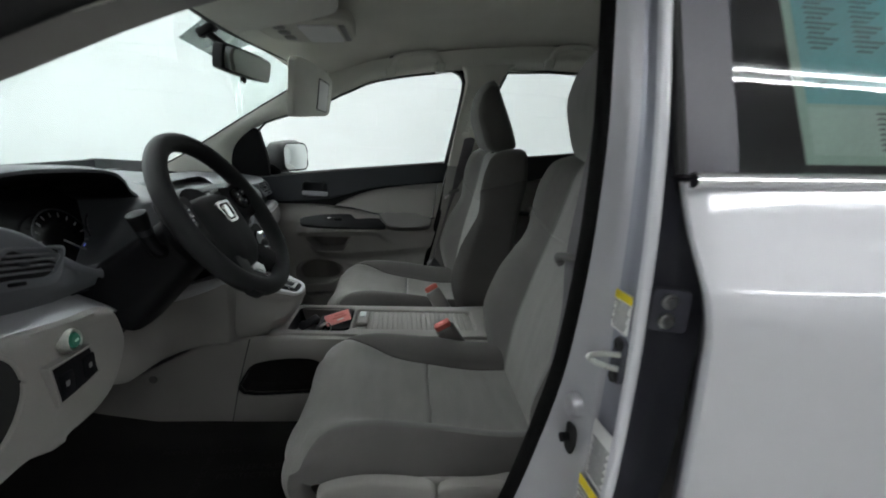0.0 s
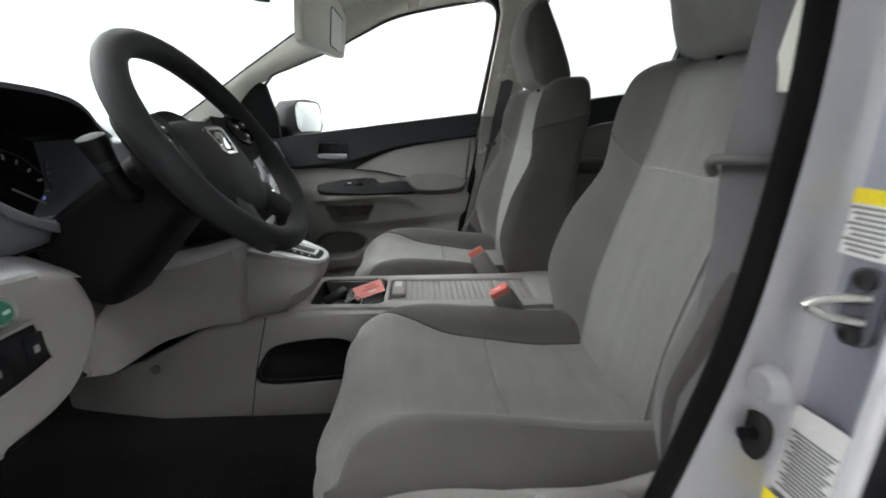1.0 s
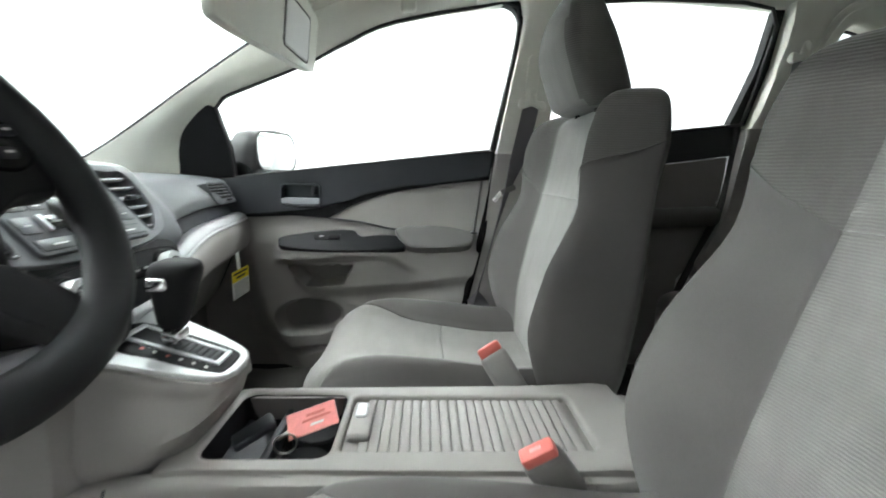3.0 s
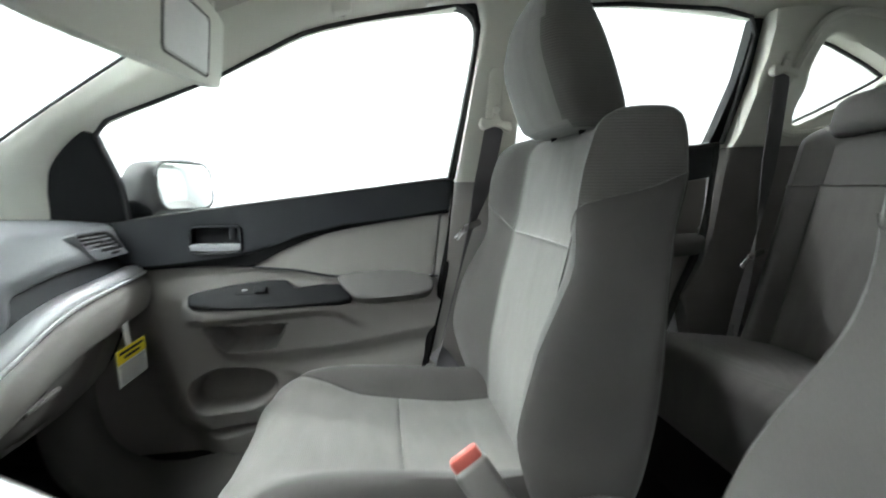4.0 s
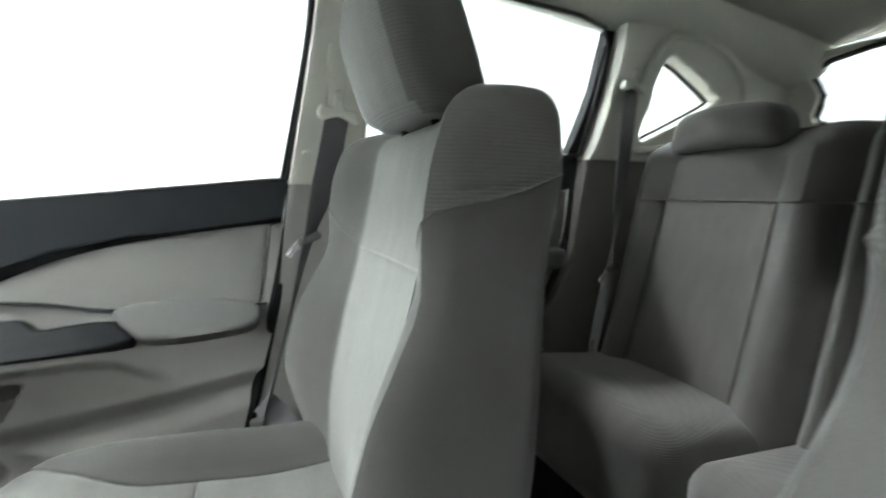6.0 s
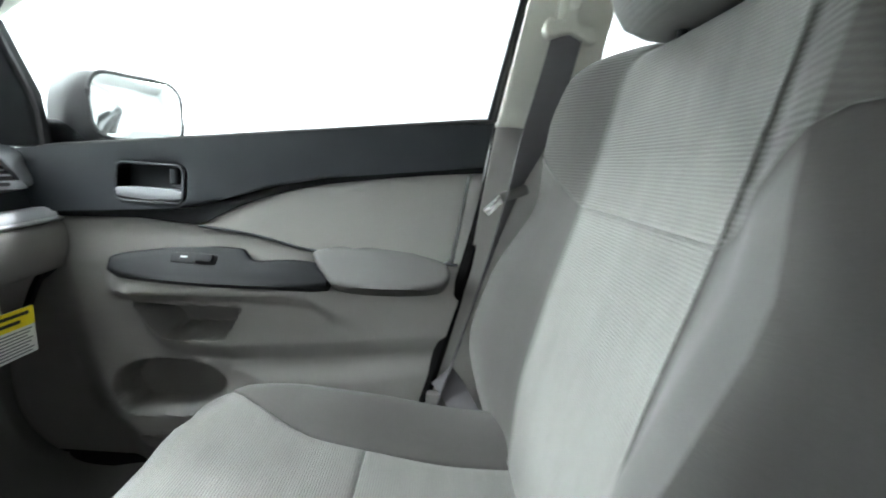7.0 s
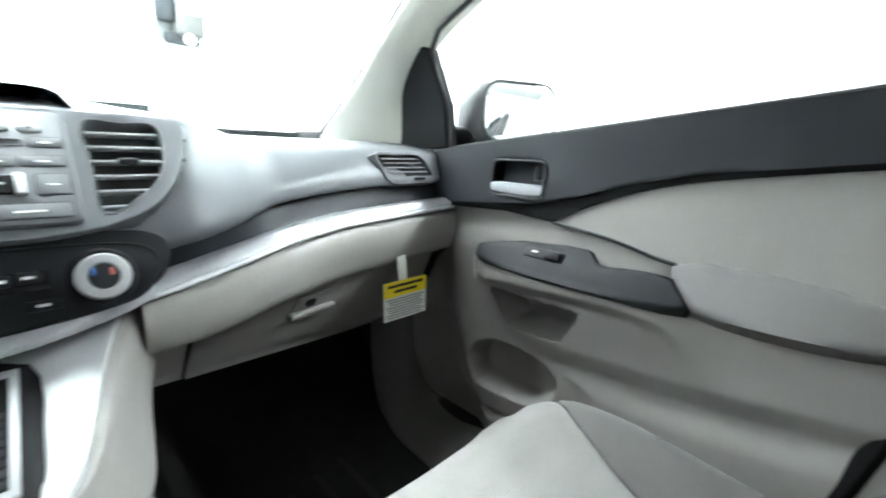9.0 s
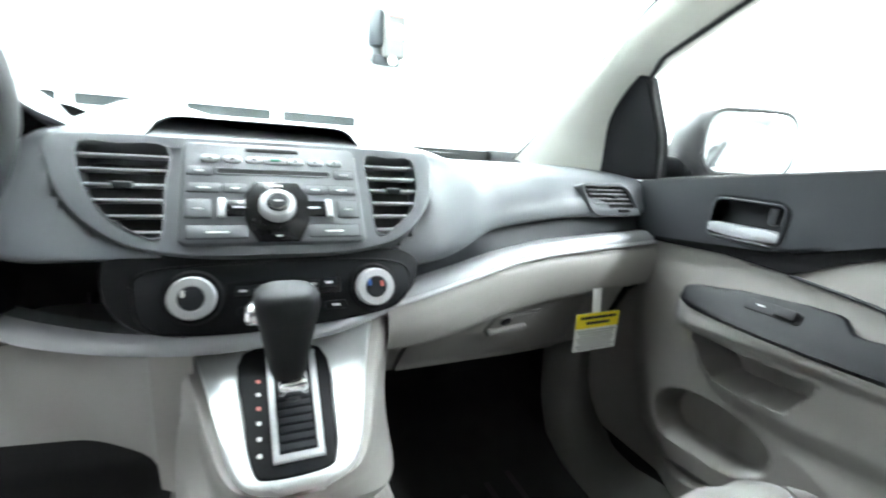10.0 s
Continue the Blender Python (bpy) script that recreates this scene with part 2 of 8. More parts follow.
def smooth_path(pts, n=6, closed=False):
    """A Catmull-Rom line through points of any dimension, n steps a span."""
    P = [np.array(p, float) for p in pts]
    out = []
    L = len(P)
    spans = L if closed else L - 1
    for i in range(spans):
        a = P[(i - 1) % L] if closed or i > 0 else 2 * P[0] - P[1]
        b, c = P[i], P[(i + 1) % L]
        d = P[(i + 2) % L] if closed or i + 2 < L else 2 * P[-1] - P[-2]
        for k in range(n):
            t = k / n
            out.append(0.5 * (2 * b + (c - a) * t + (2 * a - 5 * b + 4 * c - d) * t * t + (3 * b - a - 3 * c + d) * t**3))
    if not closed:
        out.append(P[-1])
    return out


def skin(G, wrap=False, flip=False):
    """A sheet through a grid of points G[row][column]."""
    bm = bmesh.new()
    V = [[bm.verts.new(p) for p in row] for row in G]
    for i in range(len(V) - 1):
        n = len(V[i])
        for j in range(n if wrap else n - 1):
            q = [V[i][j], V[i][(j + 1) % n], V[i + 1][(j + 1) % n], V[i + 1][j]]
            if flip:
                q.reverse()
            try:
                bm.faces.new(q)
            except ValueError:
                pass
    return bm


def capped(bm):
    bmesh.ops.holes_fill(bm, edges=[e for e in bm.edges if e.is_boundary])
    bmesh.ops.recalc_face_normals(bm, faces=bm.faces)
    return bm


def box(sx, sy, sz, at=(0, 0, 0), r=0.004, seg=2, turn=None):
    bm = bmesh.new()
    bmesh.ops.create_cube(bm, size=1)
    bmesh.ops.scale(bm, vec=(sx, sy, sz), verts=bm.verts)
    r = min(r, 0.45 * min(sx, sy, sz))
    if r > 0:
        bmesh.ops.bevel(bm, geom=bm.edges[:], offset=r, segments=seg, profile=0.5, affect="EDGES")
    m = Matrix.Translation(at) @ (turn.to_4x4() if turn else Matrix())
    bmesh.ops.transform(bm, matrix=m, verts=bm.verts)
    return bm


def soft(sx, sy, sz, r, n=10, warp=None):
    """A padded block: rounded edges, many facets, bent by warp(u, v, w) with u, v, w from -1 to 1."""
    bm = bmesh.new()
    h = np.array((sx, sy, sz)) / 2
    inner = h - r
    ts = np.linspace(-1, 1, n + 1)
    ts = np.sign(ts) * np.abs(ts) ** 0.8
    for ax in range(3):
        for s in (-1, 1):
            V = []
            for a in ts:
                row = []
                for b in ts:
                    p = np.zeros(3)
                    p[ax], p[(ax + 1) % 3], p[(ax + 2) % 3] = s * h[ax], a * h[(ax + 1) % 3], b * h[(ax + 2) % 3]
                    c = np.clip(p, -inner, inner)
                    d = p - c
                    L = np.linalg.norm(d)
                    q = c + d / L * r if L > 1e-9 else p
                    if warp:
                        q = np.array(warp(*(q / h), q), float)
                    row.append(bm.verts.new(q))
                V.append(row)
            for i in range(n):
                for j in range(n):
                    q = [V[i][j], V[i + 1][j], V[i + 1][j + 1], V[i][j + 1]]
                    bm.faces.new(q if s > 0 else q[::-1])
    bmesh.ops.remove_doubles(bm, verts=bm.verts, dist=1e-5)
    bmesh.ops.recalc_face_normals(bm, faces=bm.faces)
    return bm


def plate(outline, depth, to3, holes=(), r=0.003, seg=2):
    """A plate of that depth from a flat outline (and holes); to3(a, b, c) lays it into the world, c from 0 (face) to depth (back)."""
    bm = bmesh.new()
    loops = []
    for loop in (outline, *holes):
        vs = [bm.verts.new((p[0], p[1], 0)) for p in loop]
        loops.append([bm.edges.new((vs[i], vs[(i + 1) % len(vs)])) for i in range(len(vs))])
    edges = [e for l in loops for e in l]
    if holes:
        bmesh.ops.triangle_fill(bm, use_beauty=True, edges=edges)
    else:
        bmesh.ops.contextual_create(bm, geom=edges)
    faces = bm.faces[:]
    ex = bmesh.ops.extrude_face_region(bm, geom=faces)
    back = [v for v in ex["geom"] if isinstance(v, bmesh.types.BMVert)]
    for v in back:
        v.co.z = depth
    if r > 0:
        live = [e for e in bm.edges if abs(e.verts[0].co.z) < 1e-9 and abs(e.verts[1].co.z) < 1e-9
                and any(abs(f.normal.z) < 0.5 or max(v.co.z for v in f.verts) > 1e-6 for f in e.link_faces)]
        bmesh.ops.bevel(bm, geom=live, offset=r, segments=seg, profile=0.5, affect="EDGES", clamp_overlap=True)
    for v in bm.verts:
        v.co = to3(v.co.x, v.co.y, v.co.z)
    bmesh.ops.recalc_face_normals(bm, faces=bm.faces)
    return bm


def tube(pts, r, n=10, closed=False, flat=1.0, up=(0, 0, 1)):
    """A rod along a line; flat squeezes it along up; r may be a list."""
    P = [Vector(p) for p in pts]
    G = []
    L = len(P)
    for i, p in enumerate(P):
        a = P[(i - 1) % L] if closed or i else p
        b = P[(i + 1) % L] if closed or i < L - 1 else p
        t = (b - a).normalized()
        side = t.cross(Vector(up))
        side = side.normalized() if side.length > 1e-6 else t.orthogonal().normalized()
        u = side.cross(t).normalized()
        rr = r[i] if isinstance(r, (list, tuple)) else r
        G.append([p + (side * math.cos(k / n * 2 * math.pi) + u * flat * math.sin(k / n * 2 * math.pi)) * rr for k in range(n)])
    if closed:
        G.append(G[0])
    bm = skin(G, wrap=True)
    if closed:
        bmesh.ops.remove_doubles(bm, verts=bm.verts, dist=1e-6)
        bmesh.ops.recalc_face_normals(bm, faces=bm.faces)
        return bm
    return capped(bm)


def strap(pts, width, thick=0.0016, across=(1, 0, 0)):
    """A flat woven strap along a line; across: the way of its width, one for all or one a point."""
    P = smooth_path(pts, 5)
    A = [Vector(across)] * len(P) if not isinstance(across, list) else [Vector(v) for v in smooth_path(across, 5)]
    G = []
    for i, p in enumerate(P):
        p = Vector(p)
        t = (Vector(P[min(i + 1, len(P) - 1)]) - Vector(P[max(i - 1, 0)])).normalized()
        a = (A[i] - t * A[i].dot(t)).normalized()
        n = t.cross(a).normalized() * thick / 2
        w = a * width / 2
        G.append([p - w + n, p - w * 0.9 + n * 1.3, p + w * 0.9 + n * 1.3, p + w + n, p + w - n, p + w * 0.9 - n * 1.3, p - w * 0.9 - n * 1.3, p - w - n])
    return capped(skin(G, wrap=True))


def lathe(profile, n=32, at=(0, 0, 0), turn=None):
    """A turned solid about z from (radius, height) pairs."""
    G = [[(r * math.cos(2 * math.pi * k / n), r * math.sin(2 * math.pi * k / n), z) for k in range(n)] for r, z in profile]
    bm = capped(skin(G, wrap=True))
    bmesh.ops.transform(bm, matrix=Matrix.Translation(at) @ (turn.to_4x4() if turn else Matrix()), verts=bm.verts)
    return bm


def join(*bms):
    out = bmesh.new()
    for b in bms:
        me = bpy.data.meshes.new("t")
        b.to_mesh(me)
        b.free()
        out.from_mesh(me)
        bpy.data.meshes.remove(me)
    return out


def moved(bm, m):
    bmesh.ops.transform(bm, matrix=m, verts=bm.verts)
    return bm


def mesh_object(name, bm, mat, angle=38):
    me = bpy.data.meshes.new(name)
    bm.to_mesh(me)
    bm.free()
    me.materials.append(mat)
    me.shade_smooth()
    me.set_sharp_from_angle(angle=radians(angle))
    return new(name, me)


def part(name, bm, mat, parent, label="", angle=38):
    ob = mesh_object(name, bm, mat, angle)
    ob.parent = parent
    top = parent
    while top.parent:
        top = top.parent
    if parent.parent is None:
        ob.matrix_parent_inverse = Matrix.Translation(parent.location).inverted()
    if label:
        tagged(ob, label)
    return ob


def thing(name, at, label, category, group="", kind=""):
    ob = new(name)
    ob.location = at
    ob.empty_display_size = 0.05
    return tagged(ob, label, category, group, kind)


def frame_of(origin, a, b):
    """Lays plate outlines into the world: a and b are the outline's axes, depth goes along a x b turned inwards (away from the viewer)."""
    o, a, b = Vector(origin), Vector(a).normalized(), Vector(b).normalized()
    n = b.cross(a).normalized()
    return lambda p, q, c: o + a * p + b * q + n * c


def round_rect(w, h, r, n=4, cx=0.0, cy=0.0):
    out = []
    for sx, sy, a0 in ((1, 1, 0), (-1, 1, 90), (-1, -1, 180), (1, -1, 270)):
        for k in range(n + 1):
            a = radians(a0 + 90 * k / n)
            out.append((cx + sx * (w / 2 - r) + r * math.cos(a), cy + sy * (h / 2 - r) + r * math.sin(a)))
    return out


# ---- the garage round the car ----
def wall_block(name, sx, sy, sz, at, mat, label):
    return tagged(mesh_object(name, box(sx, sy, sz, at, r=0.0), mat), label, "wall", kind="structure")


def garage():
    x0, x1, y0, y1, z1 = (ROOM[k] for k in ("x0", "x1", "y0", "y1", "z1"))
    cx, cy, w, d = (x0 + x1) / 2, (y0 + y1) / 2, x1 - x0, y1 - y0
    tagged(mesh_object("ground", box(w + 0.4, d + 0.4, 0.2, (cx, cy, -0.1), r=0), M["floor"]),
           "grey sealed concrete garage floor", "floor", kind="structure")
    # ceiling is unseen; its grey is set to temper the bounce light
    tagged(mesh_object("ceiling", box(w + 0.4, d + 0.4, 0.2, (cx, cy, z1 + 0.1), r=0), M["deck"]),
           "pale grey garage ceiling", "ceiling", kind="structure")
    # south wall is unseen; grey chosen to dim light from the driver's side
    wall_block("wall_south", w + 0.4, 0.2, z1, (cx, y0 - 0.1, z1 / 2), M["wall_grey"], "unseen wall, grey to keep bounce light low")
    wall_block("wall_east", 0.2, d, z1, (x1 + 0.1, cy, z1 / 2), M["wall"], "white painted block wall")
    wall_block("wall_west", 0.2, d, z1, (x0 - 0.1, cy, z1 / 2), M["wall"], "white painted garage end wall")
    north = wall_block("wall_north", w + 0.4, 0.2, z1, (cx, y1 + 0.11, z1 / 2), M["wall"], "white painted concrete block wall")
    # courses of painted blocks, joints 3 mm deep
    course, length = 0.2, 0.4
    block = box(length - 0.0006, 0.02, course - 0.0009, r=0.0008, seg=1)
    me = bpy.data.meshes.new("block")
    block.to_mesh(me)
    block.free()
    me.materials.append(M["wall"])
    for r in range(4, 16):
        off = 0.2 if r % 2 else 0.0
        for c in range(21):
            x = -2.4 + c * length + off
            b = new("block", me)
            b.location = (x, y1, (r + 0.5) * course)
            b.parent = north
    rest = bmesh.new()
    for r in range(0, 19):
        off = 0.2 if r % 2 else 0.0
        for c in range(-7, 24):
            x = -2.4 + c * length + off
            if (4 <= r < 16 and 0 <= c < 21) or not x0 + 0.2 < x < x1 - 0.2:
                continue
            t = box(length - 0.0006, 0.02, course - 0.0009, (x, y1, (r + 0.5) * course), r=0)
            tm = bpy.data.meshes.new("t")
            t.to_mesh(tm)
            t.free()
            rest.from_mesh(tm)
            bpy.data.meshes.remove(tm)
    ob = part("block_courses", rest, M["wall"], north)
    tagged(ob, kind="stuff")

    # overhead door in the end wall, with a row of panes
    g = thing("overhead_door", (x0 + 0.06, -0.6, 0), "closed white sectional overhead door with a row of narrow panes", "garage door")
    zs = [0.0, 0.62, 1.24, 1.82, 2.42, 3.0]
    for a, b in zip(zs, zs[1:]):
        if a == 1.24:
            holes = [round_rect(0.80, 0.10, 0.02, 3, cx=-1.2 + k * 0.93, cy=1.345) for k in range(-1, 3)]
        else:
            holes = []
        to3 = frame_of((x0 + 0.06, 0, 0), (0, 1, 0), (0, 0, 1))
        outline = [(-3.2, a + 0.004), (2.0, a + 0.004), (2.0, b - 0.004), (-3.2, b - 0.004)]
        part("door_panel", plate(outline, 0.04, to3, holes, r=0.0), M["door_metal"], g)
        if holes:
            for k in range(-1, 3):
                part("window_pane", box(0.006, 0.80, 0.10, (x0 + 0.04, -1.2 + k * 0.93, 1.345), r=0), M["win_grey"], g, "dim grey glass pane")
    # drive unit with its rail on the end wall
    o = thing("door_opener", (x0 + 0.2, 1.38, 2.0), "grey wall-mounted door opener unit with red label on a track", "door opener")
    part("track", box(0.05, 0.30, 1.9, (x0 + 0.08, 1.33, 3.0), r=0.01), M["trim_grey"], o, "grey steel track")
    part("housing", box(0.24, 0.24, 0.52, (x0 + 0.2, 1.44, 2.33), r=0.03, seg=3), M["grey_mid"], o, "grey motor housing")
    part("motor", moved(lathe([(0.02, 0), (0.08, 0.01), (0.09, 0.05), (0.09, 0.34), (0.06, 0.38)], 20), Matrix.Translation((x0 + 0.2, 1.25, 2.18))), M["char"], o, "dark cylindrical motor")
    part("label_plate", box(0.006, 0.20, 0.05, (x0 + 0.323, 1.44, 2.52), r=0.002), M["red"], o, "red label")
    part("label_panel", box(0.006, 0.16, 0.16, (x0 + 0.323, 1.44, 2.34), r=0.002), M["white"], o, "white label panel")
    part("bracket", box(0.12, 0.30, 0.10, (x0 + 0.18, 1.38, 2.05), r=0.02), M["char"], o, "dark bracket")
    part("hub", lathe([(0.0, 0.03), (0.05, 0.03), (0.06, 0.0)], 20, (x0 + 0.30, 1.42, 2.04), Matrix.Rotation(radians(90), 3, "Y")), M["steel"], o)
    # ceiling fluorescent fixtures, all out of view
    def fixture(x, y, r):
        f = thing("ceiling_light", (x, y, z1), "long white fluorescent ceiling fixture, out of view", "ceiling light", "ceiling lights")
        part("body", box(2.9, 0.2, 0.06, (x, y, z1 - 0.03), r=0.01), M["door_metal"], f)
        for s in (-0.05, 0.05):
            part("tube", tube([(x - 1.4, y + s, z1 - 0.085), (x + 1.4, y + s, z1 - 0.085)], r, 12), M["tube"], f, "glowing fluorescent tube")
        return f

    # the row at y -2.7 is known by reflections; the other two are added
    slim = fixture(-2.6, -4.0, 0.013)
    for x, y in ((2.45, -2.7), (5.3, -2.7), (4.2, -4.4)):
        copy_thing(slim, pose(x, y, z1))
    # thick fixtures are unseen, added to light the cabin and the far wall
    thick = fixture(-0.4, 2.75, 0.028)
    copy_thing(thick, pose(3.0, 2.75, z1))
    for x, y in ((-1.9, -0.1), (-3.4, -0.4), (-3.4, 1.0)):
        copy_thing(thick, pose(x, y, z1))
    # strip lights on the end wall, over the overhead door: unseen, added as front light
    strip = None
    for y in (-1.3, 1.7):
        if strip is None:
            strip = thing("added_wall_light", (x0, y, 3.15), "long white strip light added on the end wall, out of view", "wall light", "wall lights")
            part("body", box(0.10, 2.8, 0.16, (x0 + 0.05, y, 3.15), r=0.01), M["door_metal"], strip)
            for dz in (-0.09, 0.0, 0.09):
                part("tube", tube([(x0 + 0.17, y - 1.36, 3.15 + dz), (x0 + 0.17, y + 1.36, 3.15 + dz)], 0.018, 12), M["tube"], strip, "glowing fluorescent tube")
                for e in (-1.37, 1.37):
                    part("socket", box(0.14, 0.03, 0.05, (x0 + 0.12, y + e, 3.15 + dz), r=0.006), M["door_metal"], strip)
        else:
            copy_thing(strip, pose(x0, y, 3.15))


garage()


# ---- the car's shell and lining ----
def side_y(z):
    """Inner face of the upper side at a height: it leans in above the sill."""
    return 0.752 - max(z - 1.17, 0) * 0.30


HEAD_EDGE = [(-0.74, 0.665, 1.115), (-0.62, 0.655, 1.18), (-0.50, 0.645, 1.255), (-0.36, 0.63, 1.345), (-0.19, 0.615, 1.45), (-0.08, 0.60, 1.512), (0.0, 0.585, 1.55),
             (0.2, 0.56, 1.595), (0.5, 0.54, 1.645), (0.9, 0.53, 1.685), (1.3, 0.53, 1.69), (1.7, 0.52, 1.67), (2.03, 0.50, 1.64)]
WIN_EDGE = [(-0.45, 0.738, 1.09), (-0.458, 0.728, 1.165), (-0.42, 0.716, 1.24), (-0.325, 0.70, 1.315), (-0.19, 0.68, 1.368), (-0.05, 0.66, 1.421), (0.06, 0.65, 1.472),
            (0.2, 0.638, 1.527), (0.5, 0.627, 1.577), (0.9, 0.622, 1.603), (1.27, 0.624, 1.592), (1.7, 0.60, 1.56), (2.03, 0.575, 1.53)]


def rail(sign, label):
    """A-pillar and roof-rail trim, one moulded strip from the dash to the tailgate."""
    U, E = smooth_path(HEAD_EDGE, 6), smooth_path(WIN_EDGE, 6)
    G = []
    for u, e in zip(U, E):
        u, e = Vector(u), Vector(e)
        row = []
        for k in range(7):
            t = k / 6
            p = u.lerp(e, t)
            p.y -= 0.022 * math.sin(math.pi * t)
            p.z -= 0.008 * math.sin(math.pi * t)
            row.append(p)
        row += [e + Vector((0, 0.035, 0.004)), u + Vector((0, 0.05, 0.02))]
        G.append([(p.x, sign * p.y, p.z) for p in row])
    return tagged(mesh_object("trim_roof_rail", capped(skin(G, wrap=True)), M["pillar"]), label, "trim", kind="structure")


rail(1, "cream moulded pillar and roof-rail trim")
rail(-1, "cream moulded pillar and roof-rail trim")


def headliner():
    zc = Curve1([-0.16, 0.0, 0.2, 0.6, 1.1, 1.7, 2.05], [1.558, 1.59, 1.645, 1.72, 1.745, 1.73, 1.665])
    ze = Curve1([-0.16, 0.0, 0.2, 0.5, 0.9, 1.3, 1.7, 2.05], [1.50, 1.545, 1.60, 1.648, 1.688, 1.693, 1.673, 1.642])
    ye = Curve1([-0.16, -0.03, 0.2, 0.5, 1.3, 2.05], [0.60, 0.595, 0.572, 0.55, 0.54, 0.51])
    low, high = [], []
    for x in np.linspace(-0.16, 2.05, 40):
        row, top = [], []
        for v in np.linspace(-1, 1, 31):
            a = abs(v)
            bow = -0.10 * (1 - a * a) * max(0, 1 - (x + 0.16) / 0.5) + 0.07 * max(0, 1 - (x + 0.16) / 0.5)
            z = ze(x) + (zc(x) - ze(x)) * (1 - a**2.6)
            # shallow pressed step round the overhead console
            row.append((x + bow, v * ye(x), z))
            top.append((x + bow, v * ye(x), z + 0.012))
        low.append(row + top[::-1])
    return tagged(mesh_object("ceiling", capped(skin(low, wrap=True)), M["liner"]), "grey-beige woven car headliner", "headliner", kind="structure")


headliner()


def roof_skin():
    G = []
    for x in np.linspace(-0.2, 2.15, 20):
        row = []
        for v in np.linspace(-1, 1, 17):
            zz = 1.785 - 0.06 * abs(v) ** 2.5 - 0.09 * max(0, (0.3 - x) / 0.5) ** 2 - 0.05 * max(0, (x - 1.6) / 0.55) ** 2
            row.append((x, v * 0.66, zz))
        G.append(row + [(p[0], p[1], p[2] - 0.01) for p in row[::-1]])
    tagged(mesh_object("roof", capped(skin(G, wrap=True)), M["paint"]), "silver painted car roof skin", "roof", kind="structure")
    for s in (1, -1):
        G = []
        for x in np.linspace(-0.95, 2.25, 12):
            y = s * 0.90
            G.append([(x, y, 0.28), (x, y * 1.01, 0.7), (x, y, 0.98), (x, y * 0.93, 1.09 + 0.12 * x), (x, y * 0.92, 1.09 + 0.12 * x), (x, y * 0.98, 0.98), (x, y * 0.98, 0.28)])
        if s > 0:
            tagged(mesh_object("body_side", capped(skin(G, wrap=True)), M["paint"]), "silver painted outer side of the car", "car body", kind="structure")
    # bonnet and wings in front of the windshield; unseen, added to bounce light to the headliner
    G = []
    for x in np.linspace(-1.95, -1.06, 14):
        row = [(x, v * (0.80 + 0.05 * (x + 1.95)), 0.93 + 0.11 * (1 - ((-1.06 - x) / 0.89) ** 1.6) - 0.05 * abs(v) ** 3) for v in np.linspace(-1, 1, 17)]
        G.append([(x, -0.88, 0.40), (x, -0.88, 0.80)] + row + [(x, 0.88, 0.80), (x, 0.88, 0.40)])
    tagged(mesh_object("bonnet", skin(G), M["paint"]), "silver painted bonnet and front wings of the car", "car body", kind="structure")
    # bulkhead, tail and underbody that close the cabin
    tagged(mesh_object("bulkhead", box(0.03, 1.7, 0.9, (-1.06, 0, 0.68), r=0), M["black"]), "dark bulkhead behind the dashboard", "bulkhead", kind="structure")
    # footwell sides added to stop stray light beside the dashboard
    for s, x1 in ((1, -0.47), (-1, -0.56)):
        tagged(mesh_object("trim_kick_panel", box(x1 + 1.08, 0.03, 0.78, ((x1 - 1.08) / 2, s * 0.765, 0.745), r=0.008), M["black"]), "black footwell side panel below the dashboard", "kick panel", kind="structure")
    outer = smooth_path([(-0.425, 0.730, 0.98), (-0.425, 0.728, 0.72), (-0.418, 0.722, 0.62), (-0.392, 0.720, 0.545), (-0.33, 0.720, 0.490), (-0.22, 0.720, 0.478), (-0.10, 0.720, 0.485), (0.34, 0.720, 0.495)], 5)
    inner = smooth_path([(-0.540, 0.705, 0.98), (-0.525, 0.695, 0.72), (-0.505, 0.682, 0.60), (-0.470, 0.665, 0.52), (-0.38, 0.630, 0.462), (-0.27, 0.600, 0.446), (-0.10, 0.595, 0.446), (0.34, 0.590, 0.450)], 5)
    G = []
    for p, q in zip(outer, inner):
        p, q = Vector(p), Vector(q)
        row = [p + Vector((0, 0.03, -0.01)), p + Vector((0, 0.004, -0.002))]
        row += [p.lerp(q, t) + Vector((0, -0.5, 0.7)) * 0.014 * math.sin(math.pi * t) ** 0.7 for t in (0.06, 0.2, 0.4, 0.6, 0.8, 0.94)]
        G.append(row + [q, q + Vector((-0.01, 0.0, -0.03))])
    tagged(mesh_object("trim_sill", skin(G), M["grey_mid"]), "grey kick panel and door sill trim of the passenger footwell", "sill trim", kind="structure")
    # hidden sheet added to keep windshield light out of the footwell
    tagged(mesh_object("cowl", box(0.42, 1.62, 0.02, (-0.92, 0, 1.045), r=0), M["black"]), "unseen black sheet blocking light below the windshield", "cowl", kind="structure")
    tagged(mesh_object("underbody", box(3.4, 1.74, 0.04, (0.62, 0, 0.36), r=0), M["black"]), "dark car underbody", "underbody", kind="structure")


roof_skin()


